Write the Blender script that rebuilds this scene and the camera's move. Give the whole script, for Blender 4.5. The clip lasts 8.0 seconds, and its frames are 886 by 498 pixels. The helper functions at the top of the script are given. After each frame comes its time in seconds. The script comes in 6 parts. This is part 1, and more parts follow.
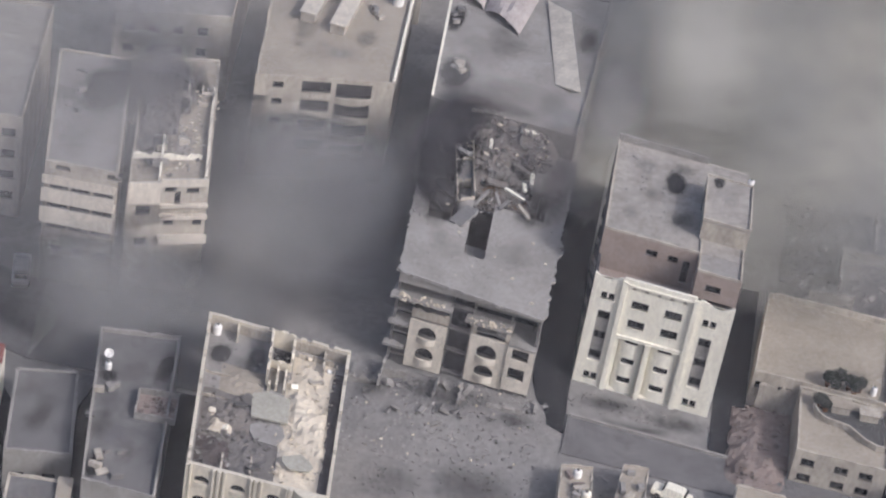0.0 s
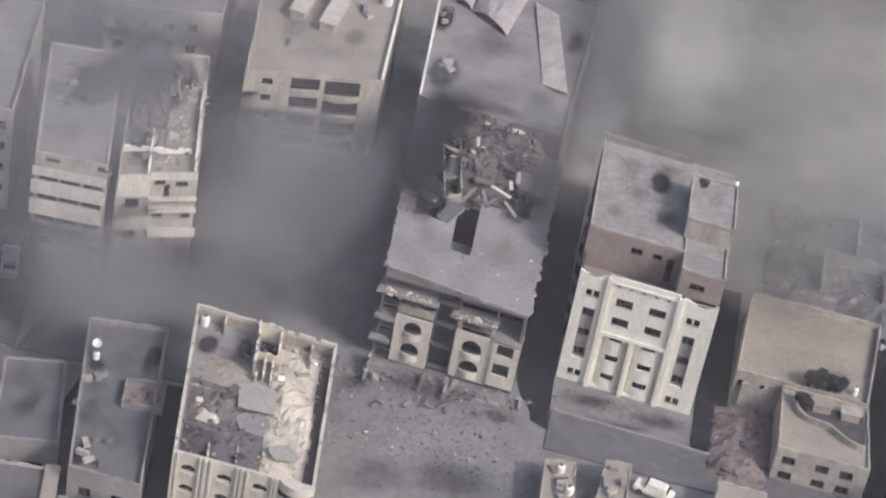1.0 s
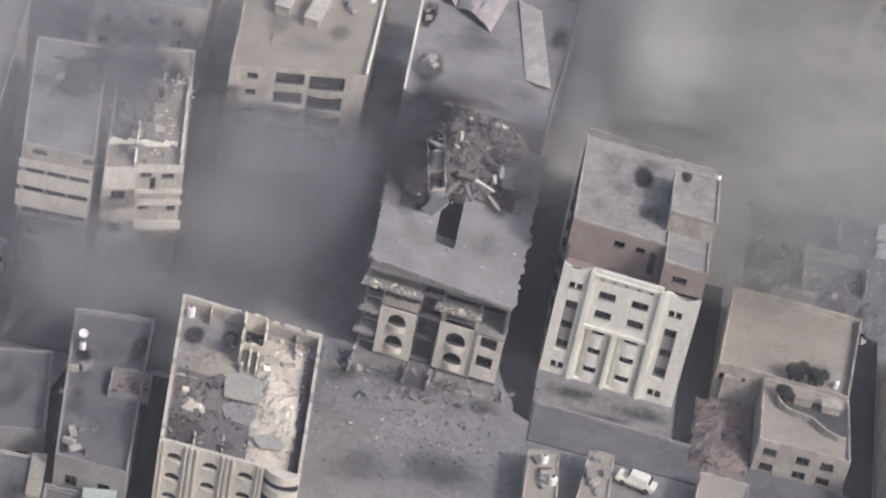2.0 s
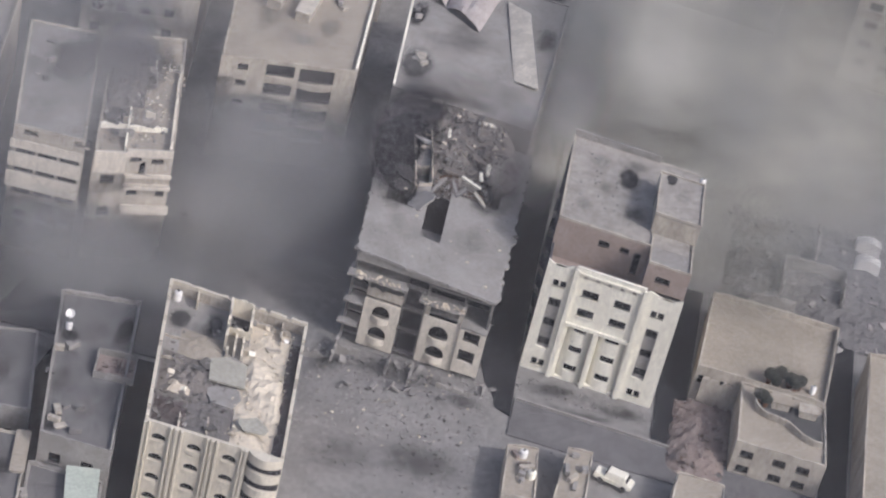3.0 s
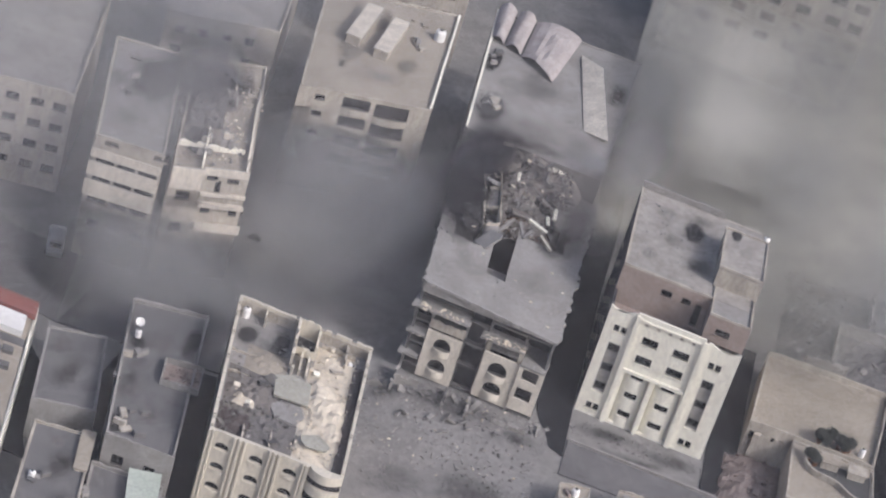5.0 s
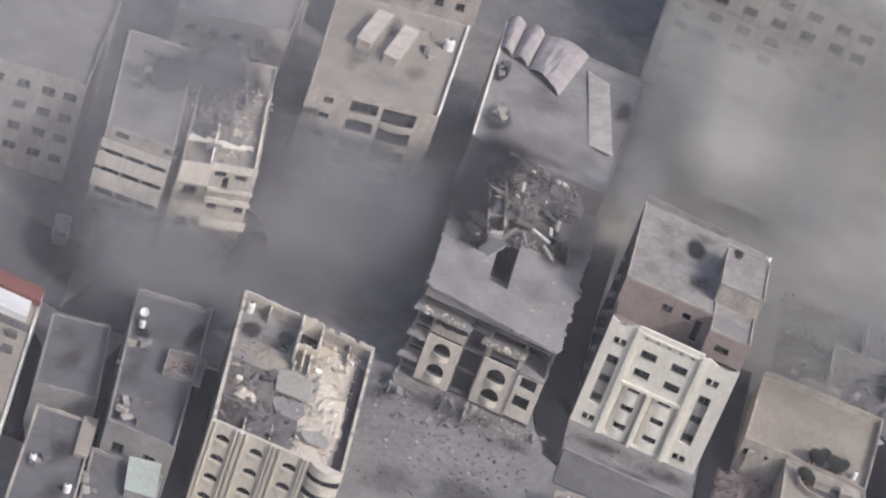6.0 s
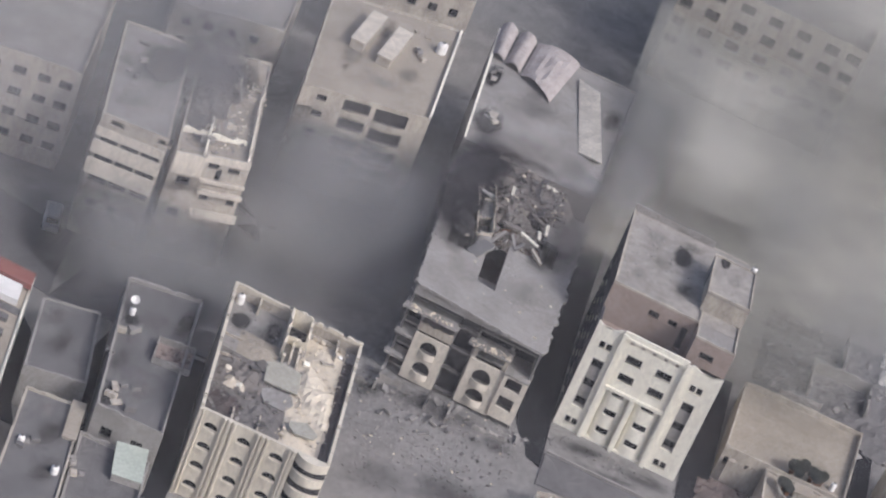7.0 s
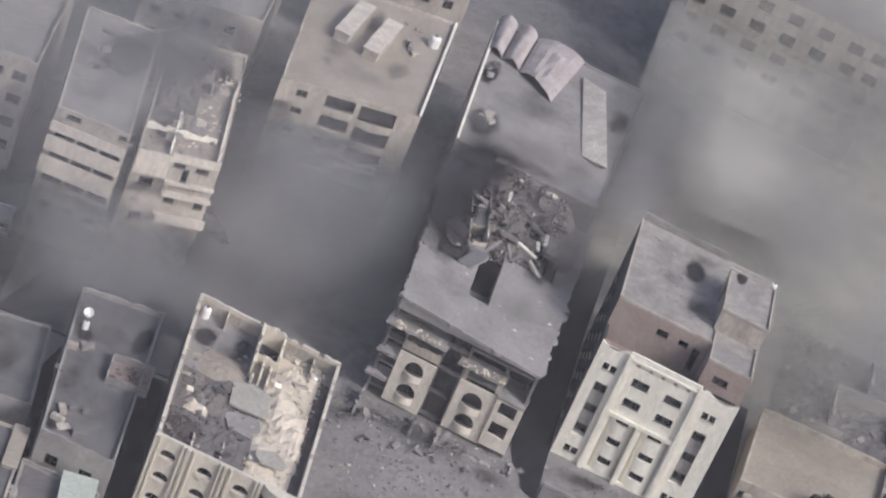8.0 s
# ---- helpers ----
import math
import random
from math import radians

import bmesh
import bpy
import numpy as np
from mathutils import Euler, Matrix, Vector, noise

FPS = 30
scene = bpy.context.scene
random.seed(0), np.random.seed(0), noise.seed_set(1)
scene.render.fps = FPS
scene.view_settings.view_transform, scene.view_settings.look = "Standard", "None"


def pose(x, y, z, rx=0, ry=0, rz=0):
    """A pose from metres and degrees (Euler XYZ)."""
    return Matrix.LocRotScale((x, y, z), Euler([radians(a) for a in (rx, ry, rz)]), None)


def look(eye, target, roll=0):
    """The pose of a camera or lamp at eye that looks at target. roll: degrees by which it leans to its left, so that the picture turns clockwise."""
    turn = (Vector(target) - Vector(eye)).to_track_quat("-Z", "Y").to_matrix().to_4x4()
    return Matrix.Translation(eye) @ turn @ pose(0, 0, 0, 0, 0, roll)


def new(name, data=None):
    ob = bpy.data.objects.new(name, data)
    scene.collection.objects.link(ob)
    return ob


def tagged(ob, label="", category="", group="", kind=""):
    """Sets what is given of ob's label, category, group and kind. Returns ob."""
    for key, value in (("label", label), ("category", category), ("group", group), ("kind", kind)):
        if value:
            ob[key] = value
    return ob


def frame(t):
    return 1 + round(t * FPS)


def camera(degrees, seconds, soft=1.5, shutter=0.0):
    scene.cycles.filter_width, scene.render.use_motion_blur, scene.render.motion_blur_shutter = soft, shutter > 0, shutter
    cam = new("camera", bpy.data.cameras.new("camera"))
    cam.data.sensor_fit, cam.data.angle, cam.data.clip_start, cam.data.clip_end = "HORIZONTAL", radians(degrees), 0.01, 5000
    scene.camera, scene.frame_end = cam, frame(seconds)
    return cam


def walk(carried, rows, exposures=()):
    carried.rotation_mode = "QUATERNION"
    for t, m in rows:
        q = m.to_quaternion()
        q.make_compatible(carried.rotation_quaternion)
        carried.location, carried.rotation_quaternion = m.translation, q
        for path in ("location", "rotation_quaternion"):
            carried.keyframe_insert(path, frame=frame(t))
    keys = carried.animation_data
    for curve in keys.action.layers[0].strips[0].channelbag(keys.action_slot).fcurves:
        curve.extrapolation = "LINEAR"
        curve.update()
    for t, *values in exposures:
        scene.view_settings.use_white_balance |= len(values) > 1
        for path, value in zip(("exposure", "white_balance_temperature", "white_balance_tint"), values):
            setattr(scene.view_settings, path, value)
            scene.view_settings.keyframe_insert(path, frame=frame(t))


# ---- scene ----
cam = camera(20, 8.0, soft=2.2)

PATH = [
    (0.0, pose(-2.511, -222.059, 175.369, 53.5919, -8.2507, 9.7344)),
    (0.5, pose(-2.839, -223.605, 174.761, 53.7945, -8.9745, 9.8890)),
    (1.0, pose(-2.712, -225.192, 174.630, 53.9733, -9.0747, 9.7457)),
    (1.5, pose(-2.719, -226.543, 174.254, 54.1624, -9.0915, 9.4999)),
    (3.0, pose(-5.293, -231.926, 171.770, 54.7801, -11.5942, 9.6676)),
    (3.5, pose(-6.914, -234.287, 169.902, 55.1799, -13.0523, 10.3510)),
    (4.0, pose(-8.126, -236.084, 168.897, 55.4895, -13.8366, 11.1406)),
    (4.5, pose(-8.572, -237.379, 168.965, 55.7460, -14.0367, 11.6312)),
    (5.0, pose(-9.365, -239.304, 167.998, 56.1643, -14.7641, 12.2554)),
    (6.5, pose(-13.182, -244.185, 164.143, 56.7992, -18.3209, 13.2523)),
    (7.0, pose(-13.942, -245.897, 162.919, 57.0567, -19.2623, 13.3885)),
    (7.1, pose(-14.094, -246.239, 162.674, 57.1073, -19.4513, 13.4148)),
    (7.1, pose(-14.094, -246.239, 162.674, 57.1073, -19.4513, 13.4148)),
    (7.2, pose(-14.216, -246.513, 162.478, 57.1477, -19.6026, 13.4355)),
    (7.3, pose(-14.804, -244.682, 160.655, 57.2467, -19.7650, 13.3194)),
    (7.4, pose(-15.391, -242.852, 158.832, 57.3457, -19.9276, 13.2027)),
    (7.5, pose(-15.979, -241.021, 157.008, 57.4446, -20.0905, 13.0854)),
    (7.6, pose(-15.344, -237.410, 155.565, 57.3967, -20.0049, 13.2299)),
    (7.7, pose(-14.708, -233.799, 154.121, 57.3487, -19.9194, 13.3743)),
    (7.8, pose(-14.073, -230.188, 152.677, 57.3008, -19.8340, 13.5185)),
    (7.9, pose(-13.437, -226.577, 151.233, 57.2528, -19.7486, 13.6626)),
    (8, pose(-12.802, -222.966, 149.789, 57.2047, -19.6633, 13.8066)),
]
walk(cam, PATH, [(0.0, -0.12, 5490, 15), (8.0, -0.12, 5490, 15)])

# ---- light ----
SUN_EL, SUN_AZ = radians(39), radians(-29)      # towards the sun: right and front
sun_dir = Vector((math.cos(SUN_EL) * math.cos(SUN_AZ), math.cos(SUN_EL) * math.sin(SUN_AZ), math.sin(SUN_EL)))
world = bpy.data.worlds.new("sky")
scene.world = world
world.use_nodes = True
wn = world.node_tree.nodes
sky = wn.new("ShaderNodeTexSky")
sky.sky_type = "NISHITA"
sky.sun_disc = False
sky.sun_elevation = SUN_EL
sky.sun_rotation = math.pi / 2 - SUN_AZ
sky.dust_density = 9.0
world.node_tree.links.new(sky.outputs[0], wn["Background"].inputs[0])
wn["Background"].inputs[1].default_value = 0.15
sun = new("sun", bpy.data.lights.new("sun", "SUN"))
sun.data.energy, sun.data.angle, sun.data.color = 2.1, radians(4), (1.0, 0.915, 0.79)
sun.matrix_world = look(sun_dir * 300, (0, 0, 0))


# ---- materials ----
def surface(name, dark, light, rough=0.9, big=0.25, fine=6.0, bump=0.3, spots=0.0, spot_colour=(0.05, 0.05, 0.05), vary=0.0, streak=0.0):
    """Worn mineral surface: large stains, fine grain, optional dark spots and differences between pieces."""
    m = bpy.data.materials.new(name)
    m.use_nodes = True
    n, k = m.node_tree.nodes, m.node_tree.links
    b = n["Principled BSDF"]
    b.inputs["Roughness"].default_value = rough
    b.inputs["Specular IOR Level"].default_value = 0.2
    geo = n.new("ShaderNodeNewGeometry")
    mapping = n.new("ShaderNodeMapping")
    k.new(geo.outputs["Position"], mapping.inputs["Vector"])
    if streak:
        mapping.inputs["Scale"].default_value = (1, 1, streak)

    def noise_node(scale, detail, rough_):
        t = n.new("ShaderNodeTexNoise")
        t.inputs["Scale"].default_value, t.inputs["Detail"].default_value, t.inputs["Roughness"].default_value = scale, detail, rough_
        k.new(mapping.outputs[0], t.inputs["Vector"])
        return t.outputs["Fac"]

    def mix(a, c, fac, kind="MIX"):
        x = n.new("ShaderNodeMix")
        x.data_type, x.blend_type = "RGBA", kind
        for sock, val in ((x.inputs[0], fac), (x.inputs[6], a), (x.inputs[7], c)):
            if hasattr(val, "links"):
                k.new(val, sock)
            else:
                sock.default_value = val if isinstance(val, float) else (*val, 1)
        return x.outputs[2]

    def ramp(src, lo, hi):
        r = n.new("ShaderNodeMapRange")
        r.interpolation_type = "SMOOTHSTEP"
        r.inputs[1].default_value, r.inputs[2].default_value = lo, hi
        k.new(src, r.inputs[0])
        return r.outputs[0]

    stains = noise_node(big, 6, 0.65)
    grain = noise_node(fine, 5, 0.7)
    col = mix(dark, light, ramp(stains, 0.32, 0.68))
    half = tuple(0.62 * c for c in light)
    col = mix(col, mix(half, tuple(min(1, 1.25 * c) for c in light), ramp(grain, 0.3, 0.7)), 0.35)
    if spots:
        col = mix(col, spot_colour, ramp(noise_node(big * 3.1, 4, 0.6), 0.72 - spots * 0.25, 0.84 - spots * 0.25))
    if vary:
        info = n.new("ShaderNodeObjectInfo")
        isl = geo.outputs["Random Per Island"]
        add = n.new("ShaderNodeMath")
        add.operation = "ADD"
        k.new(info.outputs["Random"], add.inputs[0])
        k.new(isl, add.inputs[1])
        wrap = n.new("ShaderNodeMath")
        wrap.operation = "FRACT"
        k.new(add.outputs[0], wrap.inputs[0])
        col = mix(col, mix(tuple(c * (1 - vary) for c in dark), tuple(min(1, c * (1 + vary)) for c in light), wrap.outputs[0]), 0.6)
    k.new(col, b.inputs["Base Color"])
    bm_ = n.new("ShaderNodeBump")
    bm_.inputs["Strength"].default_value, bm_.inputs["Distance"].default_value = bump, 0.15
    k.new(grain, bm_.inputs["Height"])
    k.new(bm_.outputs[0], b.inputs["Normal"])
    return m


def plain(name, colour, rough=0.6, metal=0.0):
    m = bpy.data.materials.new(name)
    m.use_nodes = True
    b = m.node_tree.nodes["Principled BSDF"]
    b.inputs["Base Color"].default_value = (*colour, 1)
    b.inputs["Roughness"].default_value, b.inputs["Metallic"].default_value = rough, metal
    return m


def smoke_material(name="smoke", scale=0.06, lo=0.25, hi=0.7, least=0.45, rim=0.88, warp_by=0.3, settle=(0.3, 6.0)):
    """Thin smoke: scatters light both ways and lets the rest through; thins out towards the rim of the puff and over the ground."""
    m = bpy.data.materials.new(name)
    m.use_nodes = True
    n, k = m.node_tree.nodes, m.node_tree.links
    n.remove(n["Principled BSDF"])
    tex = n.new("ShaderNodeTexCoord")
    info = n.new("ShaderNodeObjectInfo")
    length = n.new("ShaderNodeVectorMath")
    length.operation = "LENGTH"
    flat = n.new("ShaderNodeMapping")
    flat.inputs["Scale"].default_value = (1, 1, 0)
    k.new(tex.outputs["Object"], flat.inputs["Vector"])

    geo = n.new("ShaderNodeNewGeometry")
    shift = n.new("ShaderNodeVectorMath")
    shift.operation = "MULTIPLY_ADD"
    shift.inputs[1].default_value = (1, 1, 1)
    k.new(geo.outputs["Position"], shift.inputs[0])
    scaled = n.new("ShaderNodeMath")
    scaled.operation = "MULTIPLY"
    scaled.inputs[1].default_value = 300
    k.new(info.outputs["Random"], scaled.inputs[0])
    k.new(scaled.outputs[0], shift.inputs[2])
    big = n.new("ShaderNodeTexNoise")
    big.inputs["Scale"].default_value, big.inputs["Detail"].default_value, big.inputs["Distortion"].default_value = scale, 3.0, 0.25
    k.new(shift.outputs[0], big.inputs["Vector"])
    warp = n.new("ShaderNodeVectorMath")
    warp.operation = "MULTIPLY_ADD"
    warp.inputs[1].default_value = (warp_by, warp_by, 0)
    k.new(big.outputs["Color"], warp.inputs[0])
    k.new(flat.outputs[0], warp.inputs[2])
    back = n.new("ShaderNodeVectorMath")
    back.operation = "SUBTRACT"
    back.inputs[1].default_value = (warp_by / 2, warp_by / 2, 0)
    k.new(warp.outputs[0], back.inputs[0])
    k.new(back.outputs[0], length.inputs[0])
    fall = n.new("ShaderNodeMapRange")
    fall.interpolation_type = "SMOOTHERSTEP"
    fall.inputs[1].default_value, fall.inputs[2].default_value = rim, 0.0
    k.new(length.outputs["Value"], fall.inputs[0])
    body = n.new("ShaderNodeMapRange")
    body.inputs[1].default_value, body.inputs[2].default_value, body.inputs[3].default_value = lo, hi, least
    k.new(big.outputs["Fac"], body.inputs[0])
    a = n.new("ShaderNodeMath")
    a.operation = "MULTIPLY"
    k.new(fall.outputs[0], a.inputs[0])
    k.new(body.outputs[0], a.inputs[1])
    a2 = n.new("ShaderNodeMath")
    a2.operation = "MULTIPLY"
    a2.use_clamp = True
    level = n.new("ShaderNodeSeparateXYZ")
    k.new(geo.outputs["Position"], level.inputs[0])
    low = n.new("ShaderNodeMapRange")
    low.interpolation_type = "SMOOTHERSTEP"
    low.inputs[1].default_value, low.inputs[2].default_value = settle
    k.new(level.outputs["Z"], low.inputs[0])
    lift = n.new("ShaderNodeMath")
    lift.operation = "MULTIPLY"
    k.new(low.outputs[0], lift.inputs[0])
    k.new(a.outputs[0], lift.inputs[1])
    k.new(lift.outputs[0], a2.inputs[0])
    k.new(info.outputs["Alpha"], a2.inputs[1])
    dif, tra, clear = n.new("ShaderNodeBsdfDiffuse"), n.new("ShaderNodeBsdfTranslucent"), n.new("ShaderNodeBsdfTransparent")
    both, out = n.new("ShaderNodeMixShader"), n.new("ShaderNodeMixShader")
    both.inputs[0].default_value = 0.3
    for s in (dif, tra):
        k.new(info.outputs["Color"], s.inputs["Color"])
    k.new(dif.outputs[0], both.inputs[1])
    k.new(tra.outputs[0], both.inputs[2])
    k.new(a2.outputs[0], out.inputs[0])
    k.new(clear.outputs[0], out.inputs[1])
    k.new(both.outputs[0], out.inputs[2])
    k.new(out.outputs[0], n["Material Output"].inputs["Surface"])
    return m


CREAM = surface("cream_plaster", (0.72, 0.68, 0.56), (0.84, 0.80, 0.68), big=0.35, fine=3, bump=0.12, streak=0.35)
CREAM_AGED = surface("aged_cream_plaster", (0.47, 0.43, 0.345), (0.62, 0.575, 0.47), big=0.35, fine=3, bump=0.12, streak=0.35)
CREAM_DIRTY = surface("dusty_cream_plaster", (0.26, 0.234, 0.196), (0.46, 0.42, 0.35), big=0.5, fine=3, bump=0.2, streak=0.4, spots=0.25, spot_colour=(0.17, 0.155, 0.135))
PANEL = surface("stained_cream_plaster", (0.42, 0.385, 0.32), (0.66, 0.61, 0.51), big=0.45, fine=3, bump=0.2, streak=0.4, spots=0.15, spot_colour=(0.25, 0.23, 0.2))
BROWN = surface("pinkish_plaster", (0.25, 0.20, 0.17), (0.33, 0.27, 0.235), big=0.3, fine=3, bump=0.15)
CONCRETE = surface("grey_concrete", (0.19, 0.18, 0.165), (0.31, 0.295, 0.275), big=0.3, fine=3, bump=0.12, spots=0.11, spot_colour=(0.1, 0.095, 0.09))
ROOF = surface("dusty_concrete_roof", (0.2, 0.188, 0.175), (0.3, 0.284, 0.263), big=0.22, fine=2.5, bump=0.15, spots=0.14, spot_colour=(0.13, 0.12, 0.11))
ROOF_MOTTLED = surface("mottled_concrete_roof", (0.2, 0.186, 0.168), (0.35, 0.324, 0.288), big=0.4, fine=1.2, bump=0.2, spots=0.25, spot_colour=(0.17, 0.157, 0.142))
ROOF_PALE = surface("pale_dusty_roof", (0.26, 0.23, 0.184), (0.36, 0.32, 0.26), big=0.18, fine=2.5, bump=0.12, spots=0.09, spot_colour=(0.24, 0.21, 0.18))
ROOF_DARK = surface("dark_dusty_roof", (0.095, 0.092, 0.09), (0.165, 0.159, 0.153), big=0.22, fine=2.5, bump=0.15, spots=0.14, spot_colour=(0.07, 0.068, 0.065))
RUBBLE = surface("broken_concrete", (0.18, 0.172, 0.164), (0.29, 0.277, 0.26), big=0.5, fine=4, bump=0.4, vary=0.22)
RUBBLE_PALE = surface("pale_plaster_rubble", (0.37, 0.325, 0.255), (0.7, 0.625, 0.49), big=0.55, fine=2, bump=0.3, vary=0.2)
RUBBLE_DUSTY = surface("brown_grey_rubble", (0.12, 0.11, 0.1), (0.215, 0.195, 0.175), big=0.4, fine=3, bump=0.4, vary=0.25)
RUBBLE_BURNT = surface("scorched_rubble", (0.055, 0.052, 0.05), (0.15, 0.14, 0.13), big=0.5, fine=4, bump=0.6, vary=0.4)
RUBBLE_RED = surface("reddish_rubble", (0.13, 0.104, 0.091), (0.235, 0.192, 0.17), big=0.5, fine=3, bump=0.3, vary=0.3)
SCORCHED = surface("scorched_concrete", (0.05, 0.048, 0.048), (0.13, 0.124, 0.117), big=0.3, fine=3, bump=0.3)
GROUND = surface("dusty_ground", (0.155, 0.149, 0.142), (0.24, 0.231, 0.219), big=0.2, fine=1.3, bump=0.5, spots=0.1, spot_colour=(0.09, 0.086, 0.082))
GREEN_GREY = surface("grey_green_screed", (0.3, 0.29, 0.24), (0.4, 0.385, 0.325), big=0.5, fine=3, bump=0.15)
RUSSET = surface("charred_shaded_brown", (0.065, 0.054, 0.052), (0.15, 0.126, 0.115), big=0.6, fine=3, bump=0.35, vary=0.3)
# wall colour with the alley's shade put into it
SHADED_WALL = surface("shaded_wall", (0.035, 0.035, 0.04), (0.07, 0.069, 0.075), big=0.3, fine=3, bump=0.2)
STREET = surface("dust_covered_street", (0.1, 0.097, 0.096), (0.155, 0.15, 0.147), big=0.25, fine=1.6, bump=0.3, spots=0.2, spot_colour=(0.07, 0.068, 0.068))
ASPHALT = surface("shaded_floor", (0.05, 0.05, 0.05), (0.095, 0.093, 0.09), big=0.15, fine=2.0, bump=0.3)
# near-black asphalt: the shade of the alleys is put into the colour
SHADE_ASPHALT = surface("shade_dark_asphalt", (0.008, 0.0085, 0.011), (0.018, 0.019, 0.022), big=0.3, fine=2.0, bump=0.2)
RED = surface("red_roof_sheet", (0.2, 0.085, 0.072), (0.29, 0.13, 0.11), big=0.6, fine=4, bump=0.1)
GREENISH = surface("pale_green_sheet", (0.36, 0.4, 0.34), (0.46, 0.5, 0.43), big=0.4, fine=3, bump=0.1)
WHITE = surface("white_paint", (0.66, 0.64, 0.6), (0.82, 0.8, 0.76), big=0.8, fine=5, bump=0.05)
PINKISH = surface("dusty_pink_slab", (0.3, 0.268, 0.25), (0.41, 0.373, 0.35), big=0.4, fine=3, bump=0.2)
FRAME = plain("dark_metal_frame", (0.09, 0.085, 0.08), 0.5, 0.3)
GLASS = plain("dark_glass", (0.015, 0.016, 0.018), 0.25)
# near-black colour that paints the shade of rooms and recesses
VOID = surface("room_shade", (0.018, 0.0175, 0.019), (0.045, 0.043, 0.045), big=0.5, fine=3)
RUST = surface("rusty_steel", (0.12, 0.06, 0.035), (0.22, 0.12, 0.07), rough=0.7, big=2, fine=12, bump=0.2)
RUBBER = plain("tyre_rubber", (0.02, 0.02, 0.02), 0.8)
BARK = surface("bark", (0.06, 0.045, 0.03), (0.12, 0.09, 0.065), big=2, fine=12)
LEAF = surface("dusty_leaves", (0.022, 0.026, 0.022), (0.05, 0.054, 0.045), big=1.5, fine=8, bump=0.1, vary=0.3)
SOOT = smoke_material("soot", 0.35, 0.3, 0.62, 0.35, 0.92, 0.5, (-2.0, -1.0))


SMOKE = smoke_material()
RAGGED_SMOKE = smoke_material("ragged_smoke", 0.16, 0.3, 0.66, 0.2, 0.9, 0.6)
PALE_SMOKE = plain("pale_smoke", (0.42, 0.405, 0.345), 1.0)
BLACK_SMOKE = plain("black_smoke", (0.016, 0.015, 0.019), 1.0)
BROWN_SMOKE = plain("brown_smoke", (0.135, 0.122, 0.114), 1.0)
GREY_SMOKE = plain("grey_smoke", (0.18, 0.178, 0.17), 1.0)
# colour of the strips that imitate haze over the quarter
DUST = surface("haze_strips", (0.36, 0.35, 0.345), (0.44, 0.43, 0.42), big=0.03, fine=0.4, bump=0.0)


# ---- building blocks ----
def root(name, loc, label, category, group="", kind=""):
    ob = new(name)
    ob.location = loc
    return tagged(ob, label, category, group, kind)


def base_of(ob):
    v = Vector((0, 0, 0))
    while ob is not None:
        v += ob.location
        ob = ob.parent
    return v


def part(name, bm, material, parent=None, label=""):
    """Links a bmesh, given in world metres, as one mesh under a thing or a part."""
    if parent is not None:
        bmesh.ops.translate(bm, verts=bm.verts, vec=-base_of(parent))
    bmesh.ops.remove_doubles(bm, verts=bm.verts, dist=0.0008)
    bmesh.ops.recalc_face_normals(bm, faces=bm.faces)
    me = bpy.data.meshes.new(name)
    bm.to_mesh(me)
    bm.free()
    me.materials.append(material)
    ob = new(name, me)
    ob.parent = parent
    return tagged(ob, label)


def thing(name, bm, material, label, category, group="", kind=""):
    """A thing of one single mesh, with its origin at its base."""
    lo = Vector((min(v.co.x for v in bm.verts), min(v.co.y for v in bm.verts), min(v.co.z for v in bm.verts)))
    bmesh.ops.translate(bm, verts=bm.verts, vec=-lo)
    ob = part(name, bm, material)
    ob.location = lo
    return tagged(ob, label, category, group, kind)


def prism(bm, pts, z0, z1, z1s=None):
    """Upright prism over a polygon of (x, y); z1s gives each corner its own top."""
    lo = [bm.verts.new((p[0], p[1], z0)) for p in pts]
    hi = [bm.verts.new((p[0], p[1], z1 if z1s is None else z1s[i])) for i, p in enumerate(pts)]
    bm.faces.new(lo[::-1])
    bm.faces.new(hi)
    for i in range(len(pts)):
        j = (i + 1) % len(pts)
        bm.faces.new((lo[i], lo[j], hi[j], hi[i]))
    return bm


def box(bm, x0, x1, y0, y1, z0, z1):
    return prism(bm, ((x0, y0), (x1, y0), (x1, y1), (x0, y1)), z0, z1)


class Plot:
    """A four-cornered plot: u metres along the front, v metres to the back."""

    def __init__(self, fl, fr, br, bl):
        self.c = [Vector(p) for p in (fl, fr, br, bl)]
        self.w = (self.c[1] - self.c[0]).length
        self.d = (self.c[3] - self.c[0]).length

    def at(self, u, v):
        s, t = u / self.w, v / self.d
        f, b = self.c[0].lerp(self.c[1], s), self.c[3].lerp(self.c[2], s)
        return f.lerp(b, t)

    def quad(self, u0, u1, v0, v1):
        return [self.at(u0, v0), self.at(u1, v0), self.at(u1, v1), self.at(u0, v1)]

    def block(self, bm, u0, u1, v0, v1, z0, z1):
        return prism(bm, self.quad(u0, u1, v0, v1), z0, z1)


